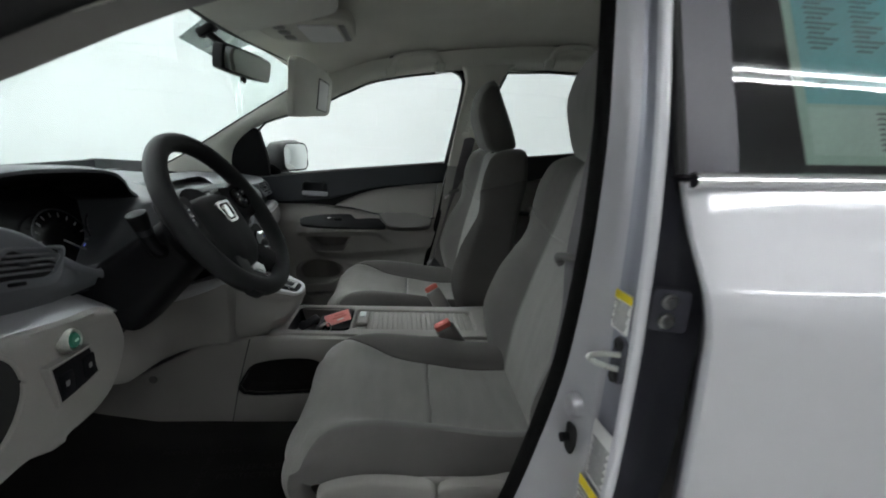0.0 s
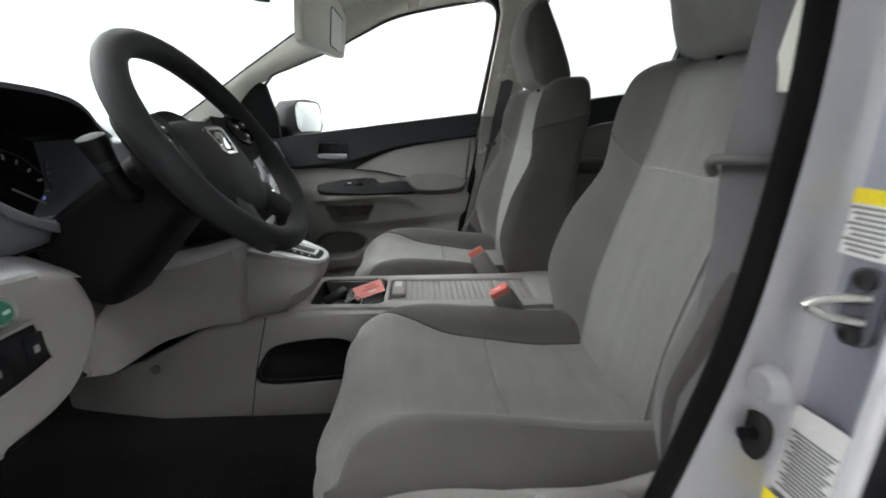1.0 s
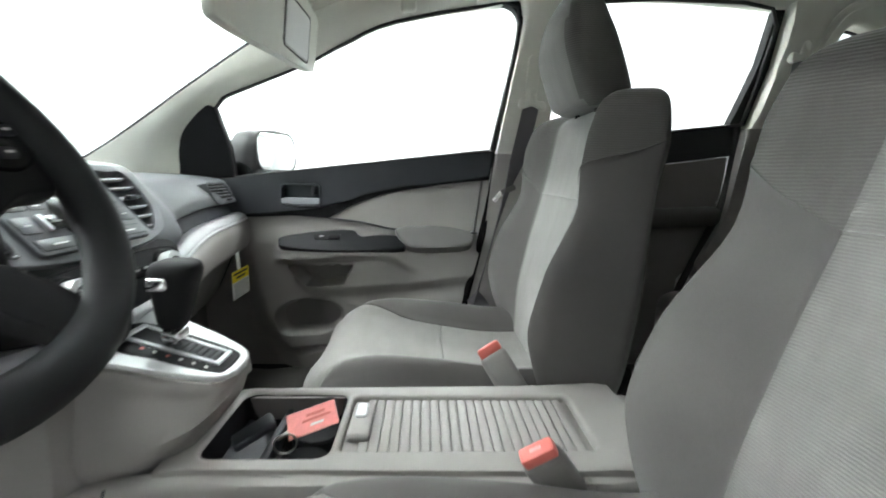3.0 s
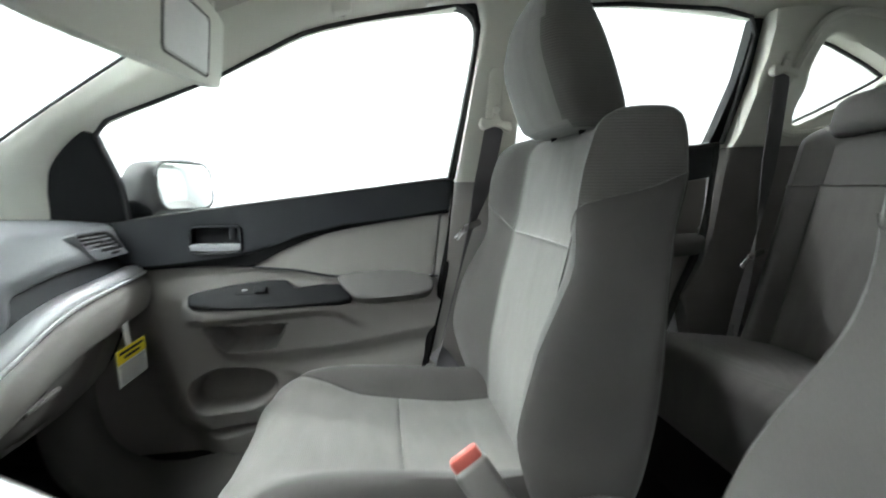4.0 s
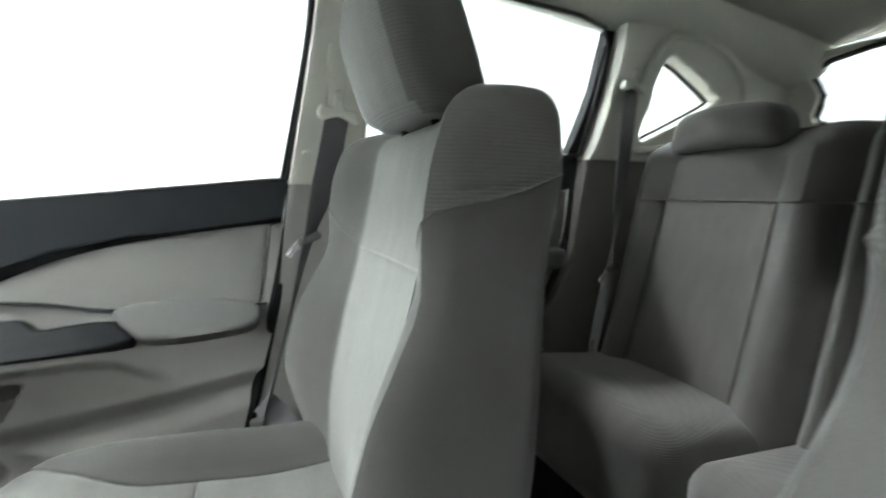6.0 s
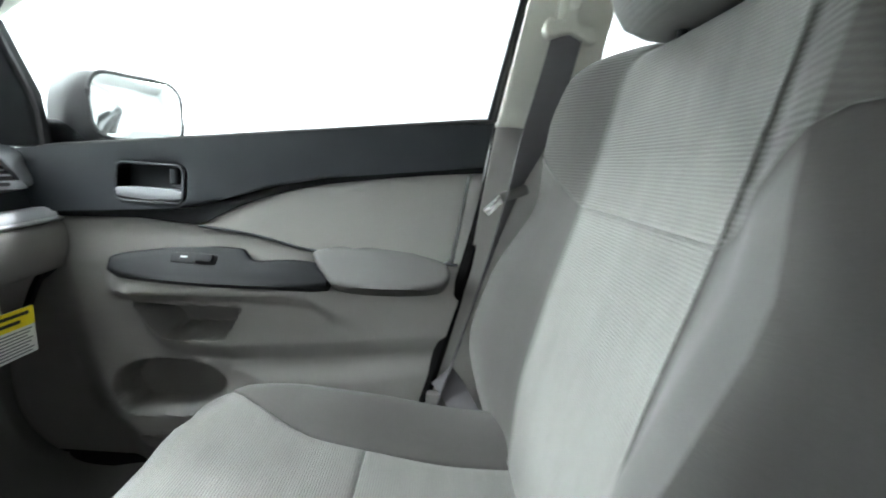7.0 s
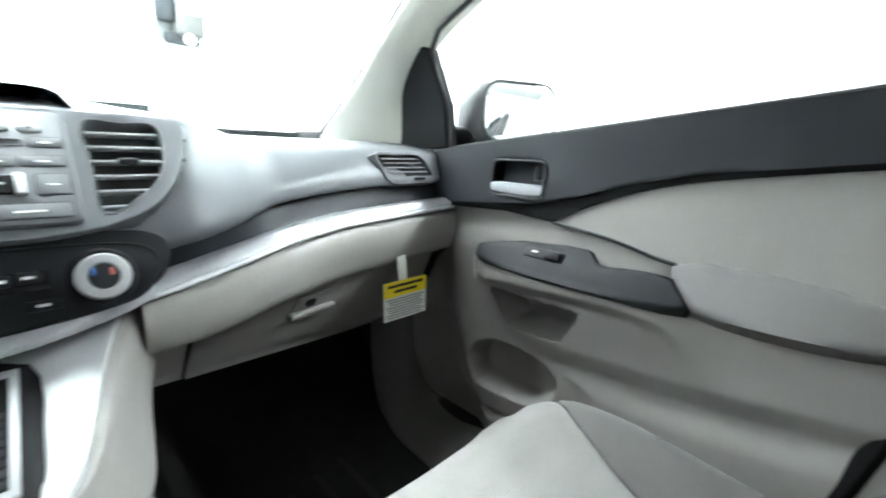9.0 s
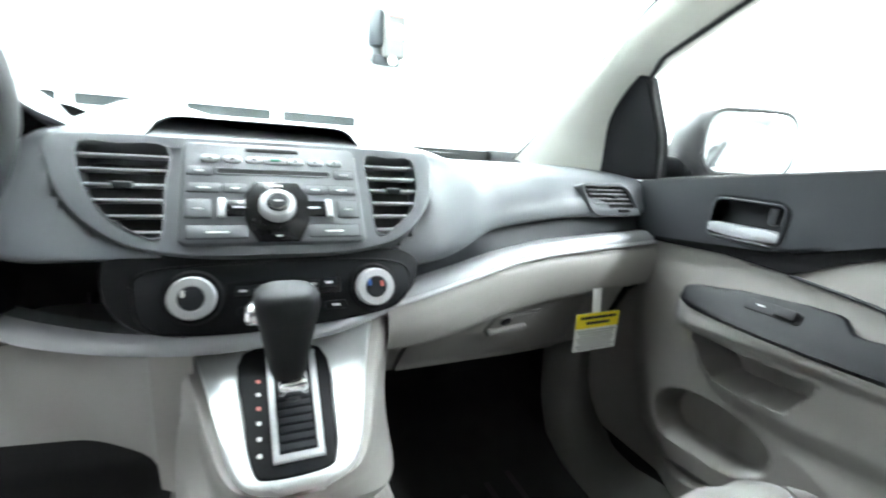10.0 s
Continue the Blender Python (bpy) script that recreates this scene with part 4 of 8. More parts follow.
def rear_seat():
    s = thing("rear_bench", (1.35, 0, 0.5), "grey cloth split rear bench seat with low head restraints", "rear bench")

    def back_section(y0, y1, mat):
        w = y1 - y0
        c = (y0 + y1) / 2

        def warp(u, v, ww, q):
            lean = 0.24 * (q[2] + 0.32)
            dish = 0.022 * (1 - abs(v) ** 3) if u < 0 else 0
            return (q[0] + lean + dish, q[1], q[2])
        bm = soft(0.15, w - 0.006, 0.66, 0.045, 14, warp)
        return moved(bm, Matrix.Translation((1.375, c, 0.995)))

    for y0, y1 in ((0.165, 0.625), (-0.14, 0.162), (-0.625, -0.143)):
        part("backrest", back_section(y0, y1, None), M["cloth_side"], s)
    def padded(y0, y1, insert):
        mid_, half = (y0 + y1) / 2, (y1 - y0) / 2 - 0.004

        def back(u, q):
            z = 0.72 + 0.615 * u
            m = abs(q)
            x = 1.262 + 0.24 * (z - 0.685) - 0.030 * math.sin(min(1, max(0, (m - insert) / (0.96 - insert))) * math.pi) - 0.004 * (1 - (m / insert) ** 2 if m < insert else 0)
            x += 0.05 * max(0, (m - 0.90) / 0.10) ** 2
            t = max(0, (u - 0.90) / 0.10)
            return (x + 0.06 * t * t, mid_ + q * half, z - 0.012 * t * t)
        S = Sheet(back)
        part("back_insert", S.panel(const(0.0), const(0.735), const(-insert), const(insert), 16, 14, tuck=0.006, puff=0.004, flip=True), M["cloth_rear"], s, "ribbed cloth back insert")
        part("back_yoke", S.panel(const(0.735), const(1.0), const(-1.0), const(1.0), 12, 16, tuck=0.004, puff=0.002, flip=True), M["cloth_side"], s, "smooth cloth upper back")
        for a, b in ((-1.0, -insert), (insert, 1.0)):
            part("back_bolster", S.panel(const(0.0), const(0.735), const(a), const(b), 16, 10, tuck=0.005, puff=0.003, flip=True), M["cloth_side"], s, "smooth cloth side bolster")
    padded(0.165, 0.625, 0.56)
    padded(-0.14, 0.162, 0.62)
    padded(-0.625, -0.143, 0.56)
    for c, w in ((0.41, 0.25), (0.02, 0.24), (-0.41, 0.25)):
        def warp(u, v, ww, q):
            return (q[0] + 0.02 * (1 - v * v) * (-1 if u < 0 else 0.3), q[1] * (1 - 0.06 * ww), q[2] + (0.012 * (1 - v * v) if ww > 0 else -0.012 * (1 - v * v) * -1))
        part("head_restraint", moved(soft(0.10, w, 0.095, 0.035, 12, warp), Matrix.Translation((1.435, c, 1.318 if abs(c) < 0.1 else 1.327))), M["cloth_side"], s, "low saddle-shaped head restraint")
    for y0, y1 in ((0.185, 0.66), (-0.66, 0.183)):
        c, w = (y0 + y1) / 2, y1 - y0

        def warp(u, v, ww, q):
            return (q[0], q[1], q[2] + (0.02 * (1 - abs(v) ** 2) - 0.03 * u if ww > 0 else 0))
        part("cushion", moved(soft(0.50, w - 0.006, 0.20, 0.06, 16, warp), Matrix.Translation((1.25, c, 0.66))), M["cloth_rear"], s)
    return s


rear_seat()


def belt(name, ring, tongue, low, foot, sign, label, buckle_across=(1, 0, 0)):
    b = thing(name, foot, label, "seat belt", "seat belts")
    ring, tongue, low, foot = Vector(ring), Vector(tongue), Vector(low), Vector(foot)
    part("webbing", strap([ring + Vector((0.0, 0, 0.01)), ring.lerp(tongue, 0.5) + Vector((0.004, 0, 0)), tongue, tongue.lerp(low, 0.45), low], 0.046, across=[(1, 0, 0), (1, 0.1 * sign, 0), (0.5, 0.8 * sign, 0), (0.25, 1.0 * sign, 0), (0.3, 1.0 * sign, 0)]), M["belt"], b, "grey woven belt webbing")
    loop = smooth_path([(-0.040, 0.004), (-0.034, 0.022), (-0.012, 0.020), (-0.008, 0.050), (0.008, 0.050), (0.012, 0.018), (0.034, 0.014), (0.040, -0.006), (0.028, -0.010), (0.0, 0.002), (-0.028, -0.006)], 4, True)
    g = part("guide_ring", plate(loop, 0.016, lambda a, q, c: ring + Vector((a, sign * (c - 0.014), q)), r=0.006, seg=3), M["pillar"], b, "cream plastic guide ring")
    part("ring_bolt", lathe([(0.0, 0.004), (0.008, 0.003), (0.010, 0.0)], 20, ring + Vector((0, -0.014 * sign, 0.040)), Matrix.Rotation(radians(90 * sign), 3, "X")), M["pillar"], g)
    t = part("tongue", box(0.046, 0.012, 0.016, tongue + Vector((0.0, -0.010 * sign, 0)), r=0.005, turn=Matrix.Rotation(radians(-22), 3, "Y")), M["grey_mid"], b, "grey tongue with steel blade")
    part("blade", box(0.014, 0.003, 0.036, tongue + Vector((-0.030, -0.012 * sign, -0.020)), r=0.001, turn=Matrix.Rotation(radians(42), 3, "Y")), M["chrome"], t, "steel blade")
    part("lap_webbing", strap([low + Vector((0, 0, 0.05)), low + Vector((0.022, -0.012 * sign, 0.028)), low + Vector((0.05, -0.03 * sign, -0.01)), low + Vector((0.085, -0.04 * sign, -0.05))], 0.046, across=(0.7, 0.25 * sign, 0.7)), M["belt"], b, "folded lower webbing")
    part("anchor", box(0.05, 0.02, 0.05, low + Vector((0, 0, -0.01)), r=0.006), M["grey_mid"], b)
    return b


belt("seat_belt", (0.590, 0.650, 1.318), (0.530, 0.643, 1.082), (0.440, 0.672, 0.70), (0.44, 0.672, 0.60), 1, "grey passenger seat belt hanging from the middle pillar")
belt("seat_belt", (1.335, 0.612, 1.455), (1.285, 0.60, 0.995), (1.26, 0.62, 0.74), (1.26, 0.62, 0.70), 1, "grey rear seat belt hanging from the rear pillar")
db = thing("seat_belt", (0.60, -0.66, 0.6), "grey driver seat belt along the middle pillar", "seat belt", "seat belts")
part("webbing", strap([(0.634, -0.602, 1.421), (0.618, -0.606, 1.241), (0.607, -0.610, 1.121), (0.612, -0.610, 1.022), (0.598, -0.624, 0.929), (0.582, -0.642, 0.817), (0.580, -0.632, 0.620)], 0.046, across=(0.69, -0.72, 0)), M["belt"], db)
part("guide", tube(smooth_path([(0.632, -0.640, 1.123), (0.605, -0.636, 1.123), (0.578, -0.606, 1.121), (0.577, -0.593, 1.115), (0.585, -0.590, 1.103)], 5), 0.0065, 10), M["grey_mid"], db, "grey plastic belt guide")
part("anchor", box(0.045, 0.012, 0.05, (0.525, -0.668, 0.63), r=0.004), M["black"], db)


# ---- dashboard ----
PAD_Z = Curve1([0.0, 0.10, 0.16, 0.25, 0.35, 0.47, 0.62, 0.72], [0.955, 0.962, 0.972, 0.989, 1.009, 1.022, 1.028, 1.03])   # lower edge of the soft pad
TRIM_Z = Curve1([0.0, 0.11, 0.16, 0.25, 0.35, 0.47, 0.62, 0.72], [0.918, 0.930, 0.938, 0.957, 0.976, 0.988, 0.994, 0.995])  # upper edge of the silver trim
ROLL_Z = Curve1([0.0, 0.11, 0.20, 0.32, 0.45, 0.60, 0.72], [0.82, 0.835, 0.840, 0.858, 0.872, 0.880, 0.880])


def dash_row(y):
    """Section of the dashboard at a distance y from the middle: points from the windshield to the toe board."""
    a = abs(y)
    pz, tz, rz = PAD_Z(a), TRIM_Z(a), ROLL_Z(a)
    wx = -1.02 + 0.28 * (a / 0.70) ** 2
    fx = -0.245 - 0.03 * max(0, (a - 0.45) / 0.27) ** 2
    if y < 0:
        pz += 0.02 * math.exp(-((y + 0.27) / 0.08) ** 2)
    sink = float(rise(y + 0.70, 0.06) * rise(-0.25 - y, 0.06)) if y < 0 else 0.0
    crest = 1.108 + 0.045 * math.exp(-(a / 0.26) ** 4)
    if y < 0:
        crest += 0.036 * math.exp(-((y + 0.20) / 0.09) ** 2)
    e = max(0.0, min(1.0, (a - 0.18) / 0.30))
    gx = fx - 0.022 * e
    near = float(1 - rise(a - (0.195 if y > 0 else 0.225), 0.16))
    out = fx + 0.045 * float(1 - rise(a - 0.15, 0.34))
    soft_pad = [(wx, 1.085), (wx + 0.12, crest - 0.012), (-0.62, crest - 0.04 * sink), (-0.52, crest - 0.08 * sink), (-0.44, crest - 0.004 - 0.10 * sink), (-0.37, 1.098 - 0.10 * sink), (-0.325, 1.088 - 0.004 * (1 - e) - 0.09 * sink),
             (gx - 0.016, pz + 0.036 - 0.03 * sink), (gx - 0.004, pz + 0.010 - 0.006 * sink), (gx - 0.008, pz), (gx - 0.03, pz - 0.002)]
    bulge = [(-0.287, 1.129), (-0.258, 1.106), (-0.205, 1.047), (-0.170, 1.010), (-0.166, 0.999), (-0.190, 0.995)]
    if y > 0:
        bulge[3:] = [(-0.180, (pz + 1.020) / 2), (-0.184, pz), (-0.205, pz - 0.003)]
    soft_pad[5:] = [(p[0] + (q[0] - p[0]) * near, p[1] + (q[1] - p[1]) * near) for p, q in zip(soft_pad[5:], bulge)]
    top = soft_pad[-1]
    return dict(
        pad=soft_pad,
        strip=[(top[0] + 0.002, top[1] + 0.004), ((top[0] + out - 0.026) / 2, (top[1] + tz) / 2), (out - 0.03, tz - 0.004)],
        trim=[(out - 0.028, tz - 0.002), (out - 0.006, tz), (out + 0.008, tz - 0.008), (out + 0.012, tz - 0.017), (out + 0.008, tz - 0.024)],
        roll=[(out + 0.006, tz - 0.024), (out + 0.018, tz - 0.036), (out + 0.022, (tz + rz) / 2 - 0.01), (out + 0.012, rz + 0.012), (out - 0.006, rz), (out - 0.03, rz - 0.006)],
        under=[(fx - 0.02, rz + 0.002), (fx - 0.040, rz - 0.03), (fx - 0.082, 0.76), (fx - 0.112, 0.724), (fx - 0.15, 0.710), (-0.72, 0.72)],
    )


def dash_sheet(key, y0, y1, n, steps=3, push=0.0):
    G = []
    for y in np.linspace(y0, y1, n):
        line = smooth_path(dash_row(y)[key], steps)
        G.append([(p[0] + push, y, p[1]) for p in line])
    return skin(G)


STACK = smooth_path([(-0.235, 0.156), (-0.11, 0.160), (0.0, 0.161), (0.10, 0.160), (0.204, 0.156), (0.206, 0.11), (0.188, 0.06), (0.150, 0.018), (0.09, -0.003), (0.0, -0.007), (-0.10, -0.004), (-0.165, 0.014), (-0.212, 0.058), (-0.236, 0.11)], 6, True)


def pad_sheet():
    """The soft pad, let in behind the face of the middle stack."""
    P = np.array([[(p[0], y, p[1]) for p in smooth_path(dash_row(y)["pad"], 5)] for y in np.linspace(-0.735, 0.735, 181)])
    s, c = math.sin(radians(43)), math.cos(radians(43))
    V = -(P[..., 0] + 0.163) * s + (P[..., 2] - 1.006) * c
    deep = 0.085 * rise(inside(P[..., 1], V, STACK) - 0.004, 0.012) * (P[..., 0] > -0.36)
    P[..., 0] -= deep * c
    P[..., 2] -= deep * s
    return skin(P.tolist())


def dashboard():
    d = thing("dashboard", (-0.6, 0, 0.7), "charcoal and light grey dashboard with silver trim and glove box", "dashboard")
    part("soft_pad", pad_sheet(), M["dash"], d, "charcoal grained dash top")
    part("dark_strip", dash_sheet("strip", -0.735, -0.455, 20), M["char"], d, "black lower pad strip")
    part("dark_strip", dash_sheet("strip", 0.135, 0.735, 40), M["char"], d, "black lower pad strip")
    part("silver_trim", dash_sheet("trim", 0.135, 0.735, 40), M["trim_grey"], d, "satin grey trim strip")
    part("silver_lip", tube([(dash_row(y)["trim"][3][0] - 0.001, y, dash_row(y)["trim"][3][1] - 0.002) for y in np.linspace(0.135, 0.735, 40)], 0.0042, 8), M["satin"], d, "bright silver lip")
    part("roll_panel", dash_sheet("roll", 0.135, 0.735, 30), M["grey"], d, "light grey rounded dash panel")
    part("lower_panel", dash_sheet("under", 0.11, 0.20, 6), M["grey"], d)
    part("lower_panel", dash_sheet("under", 0.585, 0.70, 6), M["grey"], d)
    g = part("glove_box", dash_sheet("under", 0.204, 0.581, 20, push=0.006), M["glove"], d, "light grey glove box lid")
    # latch with its shadowed finger recess
    lt = frame_of((-0.281, 0.412, 0.826), (-0.04, 1, 0.06), (0.50, 0, 1))
    part("latch_recess", plate([(-0.058, -0.022), (0.036, -0.022), (0.056, 0.020), (-0.044, 0.022)], 0.010, lt, r=0.003), M["glove"], g, "recessed latch plate")
    part("latch_shadow", plate([(-0.046, -0.016), (0.034, -0.014), (0.050, 0.014), (-0.038, 0.015)], 0.001, lambda a, b, c: lt(a, b, c - 0.0015), r=0), M["glove"], g, "shallow finger recess")
    part("latch_grip", plate(round_rect(0.086, 0.014, 0.005, 3, -0.014, -0.018), 0.012, lambda a, b, c: lt(a, b, c - 0.010), r=0.004, seg=3), M["glove"], g, "glove box pull")
    part("lock", plate(round_rect(0.020, 0.016, 0.006, 4, -0.022, 0.004), 0.004, lambda a, b, c: lt(a, b, c - 0.004), r=0.001), M["black"], g, "small round lock")
    # driver-side bib: a rounded block under a sloping satin shelf
    bib = smooth_path([(-0.770, 1.012), (-0.70, 1.002), (-0.60, 0.986), (-0.525, 0.976), (-0.490, 0.960), (-0.468, 0.925), (-0.462, 0.895), (-0.474, 0.865), (-0.505, 0.835), (-0.548, 0.812), (-0.61, 0.804), (-0.70, 0.808), (-0.770, 0.815)], 4, True)
    part("driver_bib", plate(dense(bib, 0.02), 0.12, lambda a, b, c: Vector((-0.197 - c - 0.9 * (a + 0.60) ** 2, a, b)), r=0.022, seg=6), M["grey"], d, "light grey driver lower panel")
    G = []
    for y in np.linspace(-0.735, -0.470, 20):
        z = float(np.interp(y, [-0.77, -0.70, -0.60, -0.525, -0.470], [1.010, 1.000, 0.984, 0.974, 0.955])) - 0.008
        x = -0.197 - 0.9 * (y + 0.60) ** 2
        G.append([(x - 0.11, y, z + 0.036), (x - 0.080, y, z + 0.034), (x - 0.050, y, z + 0.022), (x - 0.022, y, z + 0.010), (x - 0.008, y, z)])
    part("silver_trim", skin(G), M["trim_grey"], d, "satin grey shelf strip")
    G = []
    top = Curve1([-0.42, -0.37, -0.30, -0.20, -0.158, -0.142, -0.10], [0.770, 0.850, 0.872, 0.874, 0.886, 0.903, 0.905])
    reach = Curve1([-0.42, -0.26, -0.19, -0.158, -0.142, -0.10], [0.0, 0.012, 0.050, 0.082, 0.134, 0.146])
    low = Curve1([-0.42, -0.36, -0.19, -0.10], [0.755, 0.730, 0.722, 0.715])
    for y in np.linspace(-0.42, -0.10, 30):
        a, b = top(y), low(y)
        G.append([(p[0] + reach(y), y, p[1]) for p in smooth_path([(-0.40, a + 0.004), (-0.302, a), (-0.287, a - 0.012), (-0.284, (a + b) / 2), (-0.288, b + 0.008), (-0.300, b), (-0.36, b + 0.004)], 2)])
    part("knee_panel", skin(G), M["grey"], d, "light grey driver knee panel")
    end = [(p[0], p[1]) for k in ("pad", "strip", "trim", "roll", "under") for p in dash_row(0.735)[k]]
    # outer end caps
    for s in (-1, 1):
        part("end_cap", plate(end + [(-1.0, 0.75)], 0.01, lambda a, b, c: Vector((a, s * (0.733 - c), b)), r=0.0), M["black"], d)
    # demister shelf insert
    part("demister_grille", box(0.03, 1.0, 0.006, (-0.80, 0, 1.118), r=0.002), M["black"], d)
    return d


dashboard()


def stack_plane(u, v, c=0.0):
    """The sloping face of the middle stack: u across, v up the slope from the radio's lower edge, c into the dash."""
    k = radians(43)
    return Vector((-0.163 - v * math.sin(k) - c * math.cos(k), u, 1.006 + v * math.cos(k) - c * math.sin(k)))


def on_stack(outline, depth, lift=0.0, r=0.002, holes=(), seg=2):
    return plate(outline, depth, lambda a, b, c: stack_plane(a, b, c - lift), holes, r, seg)


def on_clim(u, v, c=0.0):
    """The steeper face below the radio that carries the climate controls."""
    w = -v * 0.85
    return Vector((-0.160 + 0.309 * w - 0.951 * c, u * 1.055 + 0.0015, 1.002 - 0.951 * w - 0.309 * c))


def on_climate(outline, depth, lift=0.0, r=0.002, holes=(), seg=2):
    return plate(outline, depth, lambda a, b, c: on_clim(a, b, c - lift), holes, r, seg)


VENT_RIGHT = smooth_path([(0.112, 0.142), (0.145, 0.143), (0.180, 0.142), (0.181, 0.10), (0.170, 0.065), (0.150, 0.040), (0.114, 0.018), (0.112, 0.08)], 4, True)
VENT_LEFT = smooth_path([(-0.212, 0.143), (-0.175, 0.144), (-0.127, 0.142), (-0.127, 0.08), (-0.128, 0.018), (-0.165, 0.036), (-0.19, 0.065), (-0.206, 0.10)], 4, True)


def air_vent(name, outline, slats, bezel_mat, lift=0.0055):
    """A vent in the stack: frame round a deep dark throat with level slats."""
    v = thing(name, stack_plane(0, 0), "dark louvred air vent in a grey bezel", "air vent", "dashboard vents")
    ys = [p[0] for p in outline]
    zs = [p[1] for p in outline]
    c = (sum(ys) / len(ys), sum(zs) / len(zs))
    big = [(c[0] + (a - c[0]) * 1.05, c[1] + (b - c[1]) * 1.04) for a, b in outline]
    part("bezel", on_stack(big, 0.045, lift, 0.0012, [outline], 2), bezel_mat, v, "grey vent bezel")
    part("throat", on_stack(outline, 0.004, -0.035, 0), M["deep"], v, "dark throat")
    lo, hi = min(zs), max(zs)
    for k in range(slats):
        b = lo + (hi - lo) * (k + 0.6) / (slats + 0.2)
        span = []
        L = len(outline)
        for i in range(L):
            (a0, b0), (a1, b1) = outline[i], outline[(i + 1) % L]
            if (b0 - b) * (b1 - b) < 0:
                span.append(a0 + (a1 - a0) * (b - b0) / (b1 - b0))
        if len(span) < 2:
            continue
        a0, a1 = min(span), max(span)
        # silver paint on the slats stands for the light on their tops
        part("slat", box(0.012, a1 - a0, 0.003, stack_plane((a0 + a1) / 2, b, 0.006), r=0.001, turn=Matrix.Rotation(radians(-24), 3, "Y")), M["satin"], v)
    mid = (lo + hi) / 2 + 0.006
    part("thumb_tab", box(0.012, 0.02, 0.008, stack_plane(c[0], mid, -lift * 0.4), r=0.003), M["char"], v)
    return v


def middle_stack():
    body = thing("centre_stack", stack_plane(0, 0, 0.1), "grey radio and climate control stack in the dashboard", "centre stack")
    part("bezel", on_stack(STACK, 0.08, 0.0035, 0.004, (VENT_RIGHT, VENT_LEFT), 3), M["dash"], body, "grey stack surround")
    # the radio
    r = part("radio_face", on_stack(round_rect(0.206, 0.146, 0.010, 4, -0.007, 0.078), 0.03, 0.010, 0.004), M["radio"], body, "dark grey radio face plate")
    f = lambda lift: (lambda a, b, c: stack_plane(a - 0.007, b, c - lift))
    part("slot", plate(round_rect(0.062, 0.004, 0.0018, 2, -0.003, 0.140), 0.001, f(0.0112), r=0), M["deep"], r, "card slot")
    part("slot_frame", plate(round_rect(0.136, 0.0105, 0.003, 2, 0.0, 0.1057), 0.002, f(0.0108), [round_rect(0.130, 0.006, 0.002, 2, 0.0, 0.1057)], 0.0006), M["stack"], r)
    part("disc_slot", plate(round_rect(0.130, 0.006, 0.002, 2, 0.0, 0.1057), 0.001, f(0.0104), r=0), M["deep"], r, "long black disc slot")
    for k in range(7):
        a = -0.0735 + k * 0.0245
        big = k == 3
        part("preset_button", plate(round_rect(0.030 if big else 0.0195, 0.0105, 0.005, 4, a, 0.1240), 0.003, f(0.0120), r=0.0012), M["trim_grey"], r, "silver preset button")
        part("button_mark", plate(round_rect(0.013 if big else 0.0035, 0.0042, 0.001, 1, a, 0.1240), 0.0006, f(0.0127), r=0), M["green"] if big else M["char"], r)
    for a, b, w in ((-0.084, 0.1057, 0.026), (0.084, 0.1057, 0.026), (-0.079, 0.081, 0.034), (-0.046, 0.081, 0.026), (0.046, 0.081, 0.026), (0.079, 0.081, 0.034),
                    (-0.084, 0.0515, 0.026), (0.084, 0.0515, 0.026), (-0.064, 0.020, 0.062), (0.064, 0.020, 0.062)):
        tall = 0.017 if w > 0.05 else 0.026 if b < 0.06 else 0.0135
        part("key_gap", plate(round_rect(w + 0.0014, tall + 0.0014, 0.003, 2, a, b), 0.002, f(0.0104), r=0), M["char"], r)
        part("key", plate(round_rect(w, tall, 0.002, 2, a, b), 0.003, f(0.0110), r=0.0008), M["radio"], r)
        part("print_bar", plate(round_rect(w * 0.36, 0.0019, 0.0006, 1, a, b - 0.001), 0.0006, f(0.0115), r=0), M["white"], r, "small unreadable white print")
    hexo = [(-0.024, 0.089), (0.024, 0.089), (0.036, 0.068), (0.036, 0.036), (0.023, 0.006), (-0.023, 0.006), (-0.036, 0.036), (-0.036, 0.068)]
    part("dial_plate", plate(hexo, 0.003, f(0.0128), r=0.001), M["gloss"], r, "gloss black dial plate")
    part("arm_plate", plate(round_rect(0.118, 0.022, 0.003, 2, 0.0, 0.0515), 0.002, f(0.0122), r=0.001), M["gloss"], r)
    for a in (-0.060, 0.060):
        part("rocker", plate(round_rect(0.008, 0.026, 0.002, 2, a, 0.0515), 0.004, f(0.0145), r=0.0015), M["satin"], r, "silver rocker key")
    for a, b, w in ((-0.042, 0.0515, 0.014), (0.042, 0.0515, 0.014), (0, 0.083, 0.014), (0, 0.012, 0.007)):
        part("print_bar", plate(round_rect(w, 0.0022, 0.0008, 1, a, b), 0.0006, f(0.0136), r=0), M["white"], r)
    T = Matrix.Rotation(radians(90 - 43), 3, "Y")
    at = stack_plane(-0.007, 0.0515, -0.012)
    k = part("volume_knob", lathe([(0.0, 0.010), (0.0125, 0.010), (0.0135, 0.013), (0.0185, 0.0125), (0.0205, 0.010), (0.0212, 0.0)], 40, at, T), M["satin"], r, "satin silver tuning knob")
    part("knob_centre", lathe([(0, 0.0155), (0.0095, 0.0152), (0.0118, 0.0128), (0.0122, 0.0095)], 28, at, T), M["char"], k, "dark knob face")
